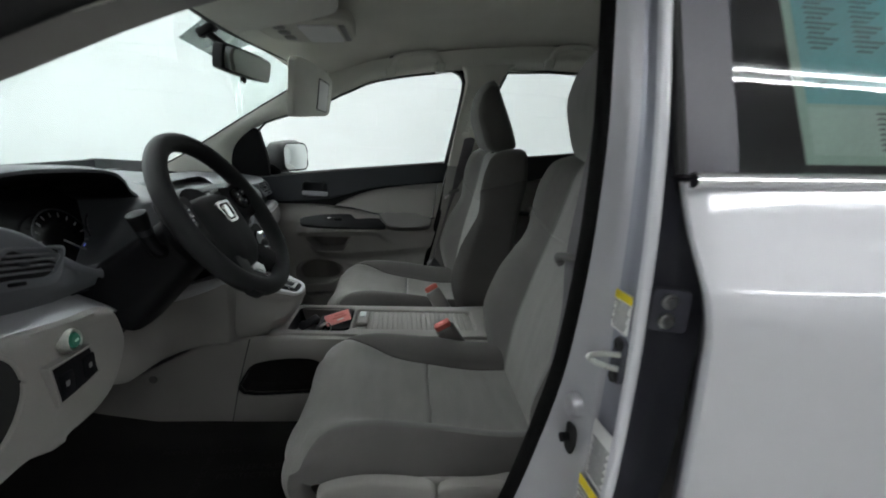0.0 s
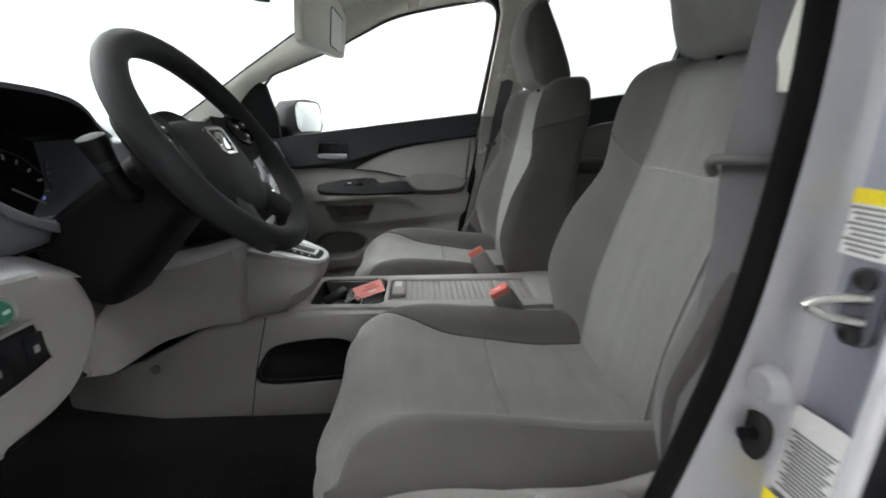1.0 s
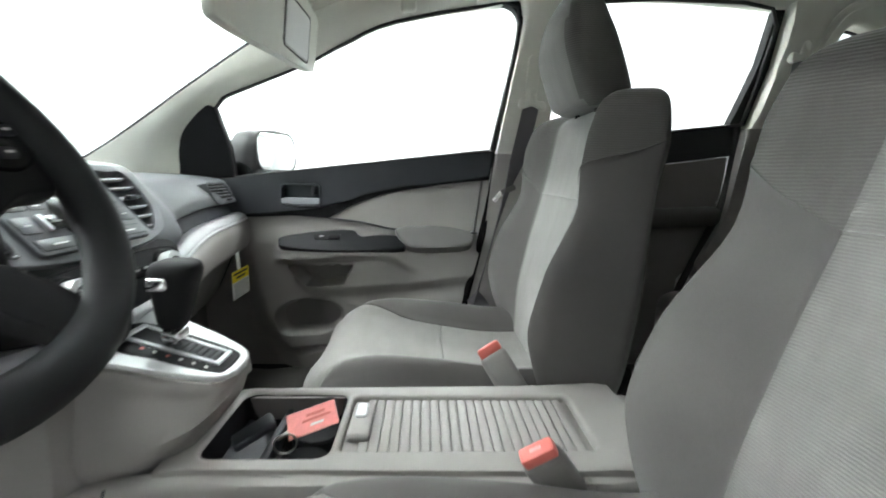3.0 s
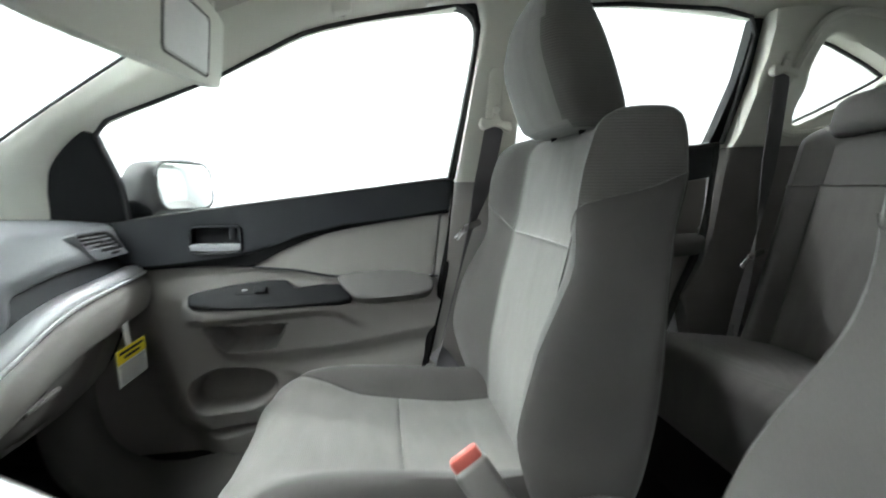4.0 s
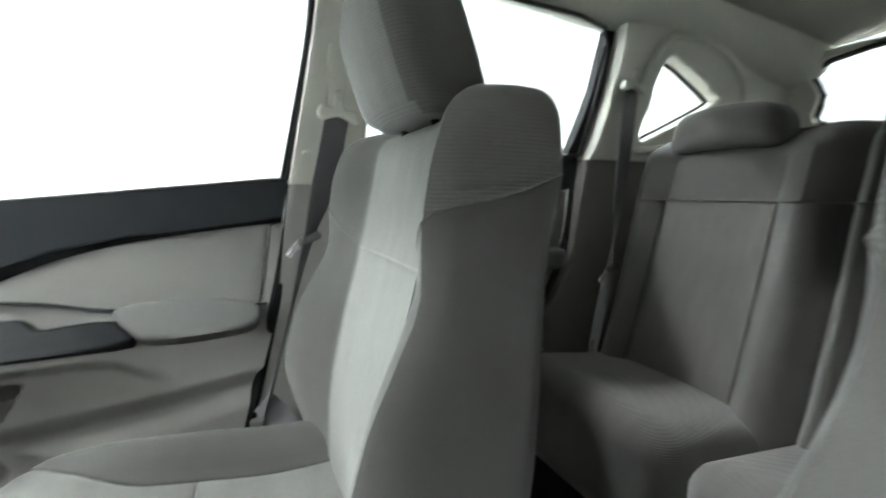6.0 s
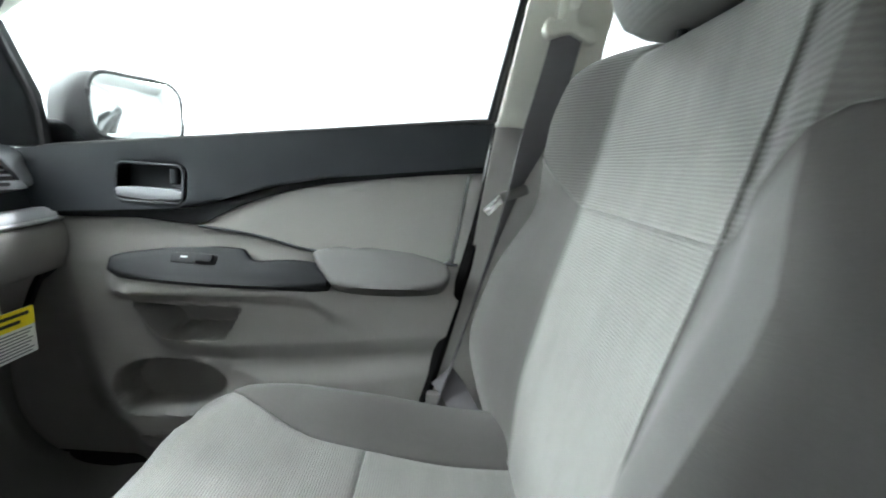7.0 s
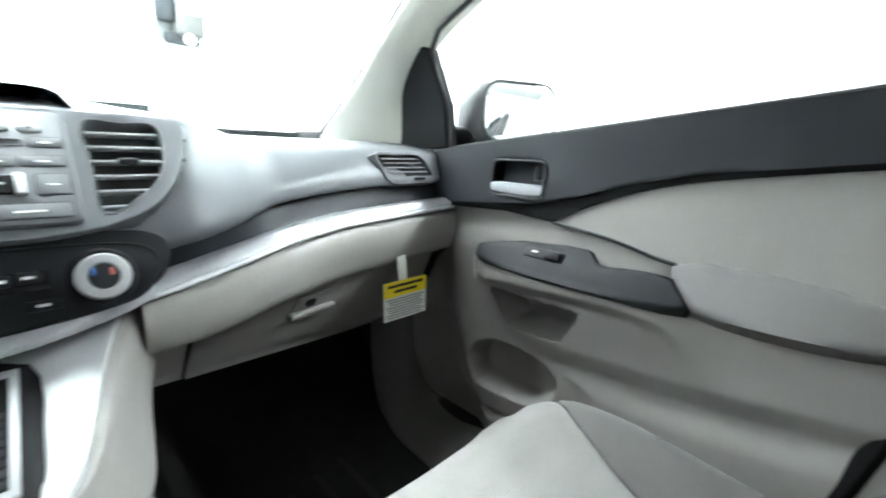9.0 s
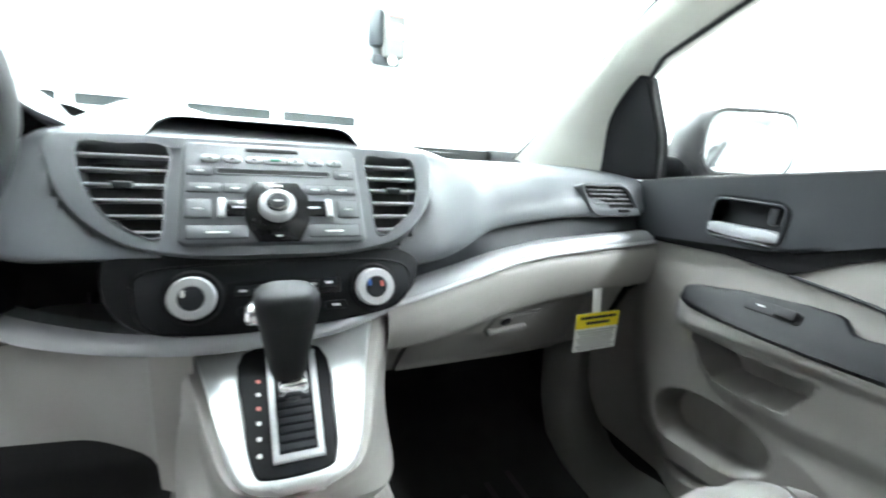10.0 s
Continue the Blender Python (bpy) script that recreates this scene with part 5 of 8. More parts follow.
    part("knob_ring", tube([at + T @ Vector((0.0105 * math.cos(2 * math.pi * q / 28), 0.0105 * math.sin(2 * math.pi * q / 28), 0.0148)) for q in range(28)], 0.0007, 6, True), M["chrome"], k, "thin chrome ring")
    part("print_bar", plate(round_rect(0.010, 0.0022, 0.0008, 1, 0, 0.0515), 0.0006, f(0.0280), r=0), M["white"], k)
    # hooded display above
    h = thing("display_hood", (-0.47, -0.03, 1.14), "dark information display under a dash-top hood", "display")
    G = []
    for t in np.linspace(-1, 1, 25):
        a = -0.022 + t * 0.132
        e = 1 - abs(t) ** 14
        G.append([(-0.235 - 0.02 * e, a * 0.98, 1.112), (-0.25 - 0.03 * e, a, 1.120 + 0.022 * e), (-0.275 - 0.03 * e, a, 1.124 + 0.028 * e), (-0.42, a, 1.118 + 0.036 * e), (-0.56, a, 1.110 + 0.04 * e)])
    part("screen", plate(round_rect(0.215, 0.030, 0.006, 3, -0.022, 1.132), 0.004, lambda a, b, c: Vector((-0.37 - c - (b - 1.132) * 0.6, a, b)), r=0), M["gloss"], h, "black glossy display screen")
    part("hood", skin([[Vector(p) + Vector((0, 0, 0)) for p in row[2:]] for row in G]), M["dash"], h, "charcoal hood")
    part("hood_throat", skin([[(-0.375, y, 1.105), (-0.255, y * 0.99, 1.113)] for y in np.linspace(-0.145, 0.10, 9)]), M["deep"], h)
    # lower fascia and climate panel
    T2 = Matrix.Rotation(radians(72), 3, "Y")
    fo = smooth_path([(-0.168, 0.002), (-0.12, 0.006), (0.0, 0.006), (0.11, 0.006), (0.150, -0.008), (0.154, -0.036), (0.140, -0.066), (0.10, -0.088), (0.0, -0.099), (-0.10, -0.098), (-0.145, -0.088), (-0.170, -0.05)], 5, True)
    part("lower_fascia", on_climate(fo, 0.10, -0.004, 0.006), M["black"], body, "charcoal lower fascia")
    band = [(-0.36, -0.262, 0.946, 0.914), (-0.28, -0.220, 0.924, 0.890), (-0.20, -0.182, 0.915, 0.886), (-0.145, -0.156, 0.915, 0.889), (-0.10, -0.140, 0.917, 0.892), (-0.055, -0.132, 0.918, 0.895), (0.03, -0.132, 0.921, 0.901), (0.07, -0.136, 0.927, 0.907), (0.11, -0.156, 0.932, 0.910), (0.150, -0.186, 0.936, 0.913)]
    G = []
    for y, x, zt, zb in smooth_path(band, 5):
        G.append([(x - 0.03, y, zt + 0.002), (x - 0.004, y, zt + 0.001), (x + 0.002, y, zt - 0.005), (x + 0.004, y, (zt + zb) / 2), (x + 0.002, y, zb + 0.004), (x - 0.006, y, zb), (x - 0.03, y, zb)])
    part("silver_band", skin(G), M["trim_grey"], body, "satin grey band below the controls")
    c = thing("climate_panel", on_clim(0, -0.05), "charcoal climate control panel with two round knobs", "climate control")
    co = smooth_path([(-0.130, -0.016), (0.0, -0.010), (0.112, -0.014), (0.140, -0.034), (0.132, -0.070), (0.10, -0.088), (0.0, -0.100), (-0.10, -0.098), (-0.134, -0.086), (-0.144, -0.050)], 5, True)
    part("panel", on_climate(co, 0.03, 0.0005, 0.003), M["switch"], c, "charcoal panel face")
    part("edge_moulding", tube([on_clim(a, b, 0.0) for a, b in co], 0.0016, 8, True), M["black"], c)
    keys = on_climate(round_rect(0.118, 0.022, 0.003, 3, -0.002, -0.046), 0.004, 0.002, 0.001)
    part("key_plate", keys, M["gloss"], c, "gloss black key row")
    for a, mat in ((-0.092, "char"), (0.094, "blue")):
        kb = part("knob", lathe([(0.0, 0.018), (0.0125, 0.018), (0.0135, 0.020), (0.0212, 0.0195), (0.0226, 0.017), (0.0232, 0.0)], 44, on_clim(a, -0.052, -0.002), T2), M["satin"], c, "silver-ringed climate knob")
        part("knob_face", lathe([(0, 0.0215), (0.0122, 0.0212), (0.0130, 0.018)], 28, on_clim(a, -0.052, -0.002), T2), M["char"], kb, "dark knob face")
        part("pointer", on_climate(round_rect(0.0035, 0.009, 0.001, 1, a - 0.007 if mat == "char" else a - 0.008, -0.046), 0.003, 0.0245, 0.0006), M["white"] if mat == "char" else M["blue"], kb)
        if mat == "blue":
            part("warm_mark", on_climate(round_rect(0.0035, 0.009, 0.001, 1, a + 0.006, -0.048), 0.003, 0.0245, 0.0006), M["red"], kb)
        part("collar", lathe([(0.0235, 0.004), (0.027, 0.0045), (0.030, 0.0)], 36, on_clim(a, -0.052, -0.001), T2), M["black"], c)
    for k in range(6):
        a = -0.046 + k * 0.0178
        bt = part("button", on_climate(round_rect(0.0160, 0.013, 0.002, 2, a, -0.047 + 0.001 * k), 0.004, 0.005, 0.0008), M["switch"], c)
        part("icon", on_climate(round_rect(0.008, 0.0032, 0.001, 1, a, -0.047 + 0.001 * k), 0.0006, 0.0056, 0), M["white"], bt)
    for a in (-0.040, 0.050):
        bt = part("button", on_climate(round_rect(0.024, 0.012, 0.003, 3, a, -0.074), 0.004, 0.004, 0.001), M["switch"], c)
        part("icon", on_climate(round_rect(0.009, 0.003, 0.001, 1, a, -0.074), 0.0006, 0.0046, 0), M["white"], bt)
    # vents beside the radio
    air_vent("air_vent", VENT_RIGHT, 6, M["stack"])
    air_vent("air_vent", VENT_LEFT, 6, M["stack"])


middle_stack()


def side_vent(sign):
    v = thing("air_vent", (-0.3, sign * 0.60, 1.06), "narrow louvred air vent at the dash end", "air vent", "dashboard vents")
    to3 = frame_of((-0.290, 0.603, 1.060), (-0.02, 1, 0), (-0.28, 0, 1)) if sign > 0 else frame_of((-0.250, -0.612, 1.078), (-0.02, 1, -0.20), (-0.16, 0.2, 1))
    f = lambda p, q, c: to3(p * sign, q, c)
    hole = smooth_path([(-0.066, 0.019), (-0.02, 0.021), (0.036, 0.020), (0.064, -0.014), (0.064, -0.020), (0.02, -0.020), (-0.040, -0.018)], 4, True)
    big = [(p * 1.09 + 0.001, q * 1.22 - (0.010 if q < 0 else 0)) for p, q in hole]
    part("bezel", plate(big, 0.03, lambda p, q, c: f(p, q, c - 0.011), [hole], 0.003, 2), M["dash"], v, "charcoal bezel")
    part("throat", plate(hole, 0.003, lambda p, q, c: f(p, q, c - 0.003), r=0), M["deep"], v)
    for k, q in enumerate((-0.012, -0.003, 0.006, 0.014)):
        part("slat", plate(round_rect(0.100 - 0.004 * k, 0.0026, 0.001, 1, 0.006 - 0.005 * k, q), 0.006, lambda p, qq, c: f(p, qq + c * 0.25, c - 0.009), r=0.0006), M["stack"], v)
    part("thumb_tab", plate(round_rect(0.016, 0.006, 0.002, 2, 0.010, 0.001), 0.006, lambda p, q, c: f(p, q, c - 0.012), r=0.001), M["char"], v)
    part("wheel_tab", plate(round_rect(0.030, 0.006, 0.002, 2, 0.030, -0.0262), 0.004, lambda p, q, c: f(p, q, c - 0.013), r=0.001), M["black"], v)


side_vent(1)
side_vent(-1)


def instrument_cluster():
    c = thing("instrument_cluster", (-0.35, -0.37, 1.05), "round dark instrument cluster under a charcoal hood", "instrument cluster")
    # brow of the binnacle, from the outer end over the dials and down towards the middle
    brow = smooth_path([(-0.262, -0.668, 1.130), (-0.280, -0.660, 1.178), (-0.300, -0.610, 1.203), (-0.306, -0.52, 1.210), (-0.304, -0.43, 1.207), (-0.300, -0.36, 1.201), (-0.300, -0.312, 1.191), (-0.300, -0.284, 1.174), (-0.300, -0.266, 1.151), (-0.302, -0.240, 1.136), (-0.310, -0.205, 1.116)], 5)
    G, L = [], []
    for x, y, z in brow:
        k = max(0.0, min(1.0, (z - 1.10) / 0.10))
        G.append([(x + 0.004, y, z - 0.007), (x + 0.005, y, z - 0.002), (x, y, z + 0.002), (x - 0.05, y, z + 0.004 * k), (x - 0.14, y + 0.01 * (y + 0.4), z - 0.018 * k), (x - 0.27, y, 1.105 + (z - 1.105) * 0.55), (x - 0.42, y * 0.98, 1.095)])
        L.append([(x + 0.004, y, z - 0.007), (x - 0.03, -0.40 + (y + 0.40) * 0.97, z - 0.016), (x - 0.12, -0.385 + (y + 0.385) * 0.86, 1.07 + (z - 1.07) * 0.74)])
    part("hood", skin([smooth_path(r, 2) for r in G]), M["dash"], c, "charcoal binnacle hood", 60)
    part("hood_lining", skin(L), M["black"], c, "black hood lining")
    # lower lip of the opening and the surround below it
    lip = smooth_path([(-0.262, -0.668, 1.130), (-0.252, -0.640, 1.143), (-0.248, -0.600, 1.124), (-0.248, -0.550, 1.084), (-0.248, -0.495, 1.045), (-0.250, -0.440, 1.020), (-0.254, -0.37, 1.008), (-0.262, -0.28, 1.012), (-0.275, -0.245, 1.060), (-0.290, -0.232, 1.100)], 5)
    S = []
    for x, y, z in lip:
        low = min(1.0, max(0.0, (y + 0.70) / 0.5))
        S.append([(x - 0.10, -0.385 + (y + 0.385) * 0.86, z - 0.022), (x - 0.02, y, z - 0.006), (x - 0.004, y, z - 0.001), (x + 0.002, y, z - 0.006), (x + 0.001, y - 0.004, z - 0.016), (x - 0.004, y - 0.008, 1.03 + (z - 1.03) * 0.5), (x - 0.014, y - 0.010, min(z - 0.02, 1.004 - 0.02 * low)), (x - 0.05, y, min(z - 0.03, 0.985))])
    part("lower_surround", skin([smooth_path(r, 2) for r in S]), M["dash"], c, "charcoal surround below the dials", 60)
    T = Matrix.Rotation(radians(68), 3, "Y")
    part("face", plate(round_rect(0.33, 0.20, 0.08, 6, -0.37, 1.06), 0.01, lambda a, b, cc: Vector((-0.385 - (b - 1.06) * 0.4 - cc, a, b)), r=0), M["gloss"], c, "black dial face")
    for y, r in ((-0.37, 0.066), (-0.485, 0.045), (-0.258, 0.045)):
        o = Vector((-0.372, y, 1.055))
        turn = T.to_4x4()
        part("dial_ring", tube([o + (turn @ Vector((r * math.cos(2 * math.pi * k / 40), r * math.sin(2 * math.pi * k / 40), 0.004))) for k in range(40)], 0.0016, 6, True), M["char"], c, "thin grey dial ring")
        for k in range(13):
            a = radians(-210 + 20 * k)
            part("tick", moved(box(0.0012, 0.003, 0.009, (0, 0, r * 0.84), r=0), Matrix.Translation(o + Vector((0.002, 0, 0))) @ pose(0, 0, 0, 0, -22, 0) @ pose(0, 0, 0, math.degrees(a) + 90, 0, 0)), M["grey_ink"], c)
        part("needle", moved(box(0.002, 0.003, r * 0.8, (0, 0, r * 0.35), r=0), Matrix.Translation(o + Vector((0.004, 0, 0))) @ pose(0, 0, 0, 0, -22, 0) @ pose(0, 0, 0, -130, 0, 0)), M["grey_ink"], c)
    part("light_arc", tube([Vector((-0.366, -0.37 - 0.05 * math.cos(radians(a)), 1.055 + 0.05 * math.sin(radians(a)))) for a in range(200, 341, 10)], 0.0018, 6), M["green_glow"], c, "faint violet dial light")


instrument_cluster()


def steering_wheel():
    n = Vector((0.831, 0, 0.556))
    up = Vector((-0.556, 0, 0.831))
    o = Vector((-0.048, -0.371, 1.122))
    w = thing("steering_wheel", o - n * 0.12, "black four-spoke steering wheel with chrome emblem", "steering wheel")
    W = lambda a, b, c=0.0: o + Vector((0, a, 0)) + up * b + n * c      # c towards the driver
    P = lambda a, b, c=0.0: W(a * 1.09, b * 1.09 - 0.014, c + 0.012)
    R = 0.1685
    part("rim", tube([W(R * math.cos(2 * math.pi * k / 72), R * math.sin(2 * math.pi * k / 72)) for k in range(72)], 0.0190, 16, True, flat=1.0, up=tuple(n)), M["leather"], w, "black grained wheel rim")
    # hub: a padded shield, dished below the rim
    out = smooth_path([(-0.072, 0.056), (0.0, 0.066), (0.072, 0.056), (0.084, 0.02), (0.080, -0.035), (0.056, -0.078), (0.03, -0.090), (-0.03, -0.090), (-0.056, -0.078), (-0.080, -0.035), (-0.084, 0.02)], 6, True)
    G = []
    for k, (sc, h) in enumerate(((0.02, 0.012), (0.4, 0.011), (0.7, 0.007), (0.9, 0.0), (0.98, -0.008), (1.0, -0.02), (0.97, -0.05))):
        G.append([P(a * sc, b * sc, h - 0.022) for a, b in out])
    part("airbag_cover", capped(skin(G, wrap=True)), M["leather"], w, "black airbag cover")
    part("hub_back", moved(lathe([(0.03, -0.10), (0.075, -0.09), (0.09, -0.05), (0.085, -0.035)], 28), Matrix.Translation(o) @ n.to_track_quat("Z", "Y").to_matrix().to_4x4()), M["black"], w)
    for s in (-1, 1):
        sp = smooth_path([(0.06, 0.066), (0.105, 0.068), (0.140, 0.072), (0.156, 0.035), (0.148, -0.004), (0.11, -0.008), (0.07, -0.020)], 4, True)
        f = lambda a, b, c: P(s * a, b, -0.024 - c + 0.012 * max(0, (a - 0.08) / 0.09))
        part("side_spoke", plate(sp, 0.022, f, r=0.005), M["leather"], w)
        low = smooth_path([(0.028, -0.06), (0.058, -0.058), (0.090, -0.108), (0.107, -0.121), (0.080, -0.142), (0.058, -0.130), (0.030, -0.085)], 4, True)
        part("lower_spoke", plate(low, 0.018, lambda a, b, c: P(s * a, b, -0.020 - c + 0.018 * max(0, (math.hypot(a, b) - 0.09) / 0.09)), r=0.004), M["leather"], w, "dark lower spoke")
        pad = part("button_pod", plate(smooth_path([(0.090, 0.052), (0.118, 0.062), (0.138, 0.050), (0.140, 0.026), (0.118, 0.012), (0.092, 0.022)], 4, True), 0.008, lambda a, b, c: f(a, b, c - 0.005), r=0.003), M["gloss"], w, "black control pod")
        for a, b in ((0.104, 0.044), (0.126, 0.046), (0.116, 0.026)):
            part("button", plate(round_rect(0.014, 0.010, 0.003, 2, a, b), 0.005, lambda p, q, c: f(p, q, c - 0.008), r=0.0015), M["char"], pad)
            part("print_bar", plate(round_rect(0.006, 0.002, 0.0006, 1, a, b), 0.0006, lambda p, q, c: f(p, q, c - 0.0086), r=0), M["white"], pad)
    # plain chrome emblem
    out = smooth_path([(-0.025, 0.020), (0.0, 0.022), (0.025, 0.020), (0.023, 0.0), (0.018, -0.020), (0.0, -0.022), (-0.018, -0.020), (-0.023, 0.0)], 4, True)
    inner = [(a * 0.78, b * 0.76) for a, b in out]
    em = part("emblem", plate(out, 0.006, lambda a, b, c: P(a, b + 0.018, -0.004 - c), [inner], 0.0012), M["chrome"], w, "chrome emblem frame")
    part("emblem_plate", plate([(a * 0.42, b * 0.62) for a, b in out], 0.005, lambda a, b, c: P(a, b + 0.018, -0.005 - c), r=0.001), M["chrome"], em)
    # column shroud and stalks belong to the column
    c = thing("steering_column", (-0.25, -0.37, 0.95), "black steering column shroud with stalk switches", "steering column")
    G = []
    for t in np.linspace(0, 1, 9):
        p = o - n * (0.075 + 0.20 * t)
        row = []
        for k in range(24):
            a = 2 * math.pi * k / 24
            ca, sa = math.cos(a), math.sin(a)
            row.append(p + Vector((0, 1, 0)) * math.copysign(abs(ca) ** 0.6, ca) * (0.066 + 0.022 * t) + up * math.copysign(abs(sa) ** 0.5, sa) * (0.056 + (0.050 * t if sa < 0 else -0.01 * t)))
        G.append(row)
    part("shroud", capped(skin(G, wrap=True)), M["black"], c, "black column shroud")
    b0 = o - n * 0.115
    for s in (-1, 1):
        a = Vector((b0.x, b0.y + s * 0.055, b0.z))
        line = smooth_path([a, a + Vector((-0.006, s * 0.020, 0.006)), a + Vector((-0.012, s * 0.034, 0.030)), a + Vector((-0.018, s * 0.048, 0.070)), a + Vector((-0.020, s * 0.052, 0.082))], 4)
        st = part("stalk", tube(line, [0.015] * 5 + [0.013] * 4 + [0.0135, 0.0145, 0.016, 0.0172, 0.0175, 0.0175, 0.017, 0.012], 14), M["black"], c, "black stalk switch")
        part("stalk_print", tube([line[9], line[10]], [0.0141, 0.0150], 14), M["char"], st)


steering_wheel()


def driver_side_dash():
    s = thing("switch_panel", (-0.23, -0.60, 0.88), "small black switch panel beside a green round button", "switch panel")
    face = lambda lift: (lambda a, b, c: Vector((-0.197 - 0.9 * (a + 0.60) ** 2 + lift - c, a, b)))
    quad = lambda g: [(-0.657 - g, 0.930 + g), (-0.583 + g * 0.6, 0.930 + g), (-0.571 + g, 0.880 - g), (-0.650 - g, 0.870 - g)]
    part("surround", plate(dense(quad(0.005), 0.02), 0.02, face(0.0022), [quad(0.0)], 0.002), M["grey"], s, "light grey raised surround")
    part("panel", plate(dense(quad(-0.0005), 0.02), 0.02, face(0.0012), r=0.001), M["black"], s)
    for y, z in ((-0.590, 0.902), (-0.638, 0.897)):
        b = part("button", plate(round_rect(0.026, 0.036, 0.003, 2, y, z), 0.004, face(0.0032), r=0.001), M["switch"], s)
        part("icon", plate(round_rect(0.007, 0.009, 0.001, 1, y, z), 0.0006, face(0.0038), r=0), M["grey_ink"], b)
    k = thing("storage_pocket", (-0.21, -0.73, 0.90), "open pocket in the driver lower panel, its dark inside a flat patch", "storage pocket")
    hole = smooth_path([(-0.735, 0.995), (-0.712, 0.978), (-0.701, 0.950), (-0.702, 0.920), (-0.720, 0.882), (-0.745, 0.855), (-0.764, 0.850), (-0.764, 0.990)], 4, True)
    # flat near-black patch on the face gives the shade inside the pocket
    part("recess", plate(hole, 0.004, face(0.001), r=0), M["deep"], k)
    part("rim", tube([face(0.002)(a, b, 0) for a, b in hole], 0.004, 8, True), M["grey"], k, "light grey rim")
    g = thing("eco_button", (-0.20, -0.619, 0.96), "round green push button with a silver ring", "button")
    t2 = frame_of((-0.195, -0.619, 0.960), (-0.12, 1, 0), (-0.1, 0, 1))
    n = Vector((1, 0.12, 0.1)).to_track_quat("Z", "Y").to_matrix()
    part("ring", lathe([(0.0, 0.004), (0.013, 0.004), (0.017, 0.006), (0.019, 0.0), (0.019, -0.01)], 28, t2(0, 0, 0), n), M["steel"], g)
    part("cap", lathe([(0.0, 0.0075), (0.010, 0.007), (0.013, 0.004)], 24, t2(0, 0, 0), n), M["green"], g, "dark green cap")
    part("icon", plate(round_rect(0.010, 0.004, 0.001, 1, 0, 0), 0.0006, lambda a, b, c: t2(a, b, c - 0.0082), r=0), M["mint"], g)


driver_side_dash()


# ---- shift console and centre console ----
def shift_console():
    s = thing("shift_console", (-0.1, 0, 0.72), "light grey shift console with a brushed silver top panel", "shift console")
    st = [(-0.225, 0.135, 0.901), (-0.18, 0.115, 0.887), (-0.12, 0.095, 0.868), (-0.06, 0.078, 0.849), (-0.02, 0.066, 0.836), (0.004, 0.050, 0.829), (0.015, 0.022, 0.825)]
    bot = [(-0.26, 0.122, 0.66), (-0.20, 0.118, 0.676), (-0.14, 0.110, 0.692), (-0.075, 0.100, 0.710), (-0.03, 0.084, 0.738), (-0.006, 0.062, 0.765), (0.006, 0.030, 0.785)]
    T, B = smooth_path(st, 4), smooth_path(bot, 4)
    G = []
    for (x, w, z), (xb, wb, zb) in zip(T, B):
        half = [(xb, 0.0, zb), (xb, wb * 0.7, zb + 0.002), (xb + 0.2 * (x - xb), wb * 0.97, zb + 0.02), (x * 0.6 + xb * 0.4, wb * 1.12, zb + (z - zb) * 0.4), (x, w * 1.13, zb + (z - zb) * 0.75), (x, w * 1.1, z - 0.012), (x, w * 1.03, z - 0.002), (x, w * 0.95, z - 0.001), (x, 0, z)]
        half = smooth_path(half, 2)
        G.append([(p[0], -p[1], p[2]) for p in half] + [tuple(p) for p in half[::-1]][1:-1])
    part("housing", capped(skin(G, wrap=True)), M["grey"], s, "light grey rounded housing")
    to3 = lambda a, b, c: Vector((a, b, 0.9035 - (a + 0.225) * 0.317 + 0.004 - c))
    right = [(x, w * 0.93) for x, w, z in T]
    outline = right + [(x, -w) for x, w in right[::-1]]
    gate = smooth_path([(-0.152, -0.050), (-0.150, 0.036), (-0.05, 0.039), (-0.012, 0.035), (0.002, 0.024), (0.003, -0.024), (-0.008, -0.040), (-0.06, -0.048)], 4, True)
    part("top_panel", plate(outline, 0.010, to3, [gate], 0.003), M["panel"], s, "brushed silver top panel")
    g = part("gate_plate", plate(gate, 0.006, lambda a, b, c: to3(a, b, c - 0.0005), r=0.001), M["black"], s, "black gate plate")
    slot = [(-0.136, -0.019), (-0.136, 0.022), (-0.015, 0.018), (-0.015, -0.017)]
    big = [(-0.143, -0.026), (-0.143, 0.029), (-0.008, 0.024), (-0.008, -0.023)]
    part("gate_frame", plate(big, 0.003, lambda a, b, c: to3(a, b, c - 0.004), [slot], 0.001), M["satin"], g, "silver gate frame")
    part("gate_floor", plate(slot, 0.002, lambda a, b, c: to3(a, b, c - 0.0015), r=0), M["black"], g)
    for k in range(8):
        part("gate_slat", plate([(-0.094 + k * 0.0098, -0.016), (-0.094 + k * 0.0098, 0.017), (-0.0872 + k * 0.0098, 0.017), (-0.0872 + k * 0.0098, -0.016)], 0.002, lambda a, b, c: to3(a, b, c - 0.0032), r=0.0006), M["char"], g)
    for k, m in ((0, "ink"), (1, "red"), (2, "white"), (3, "red"), (4, "white"), (5, "white"), (6, "white")):
        if k:
            part("print_bar", plate(round_rect(0.0042, 0.0042, 0.001, 1, -0.125 + k * 0.0175, -0.0345), 0.0006, lambda a, b, c: to3(a, b, c - 0.0012), r=0), M[m], g, "gear letter mark")
    # selector
    k = thing("gear_selector", (-0.09, 0, 0.88), "black gear selector with a padded knob and chrome button", "gear selector")
    part("stem", tube([(-0.082, 0.001, 0.850), (-0.079, -0.001, 0.885), (-0.076, -0.003, 0.92)], [0.010, 0.010, 0.013], 14), M["chrome"], k, "chrome stem collar")
    G = []
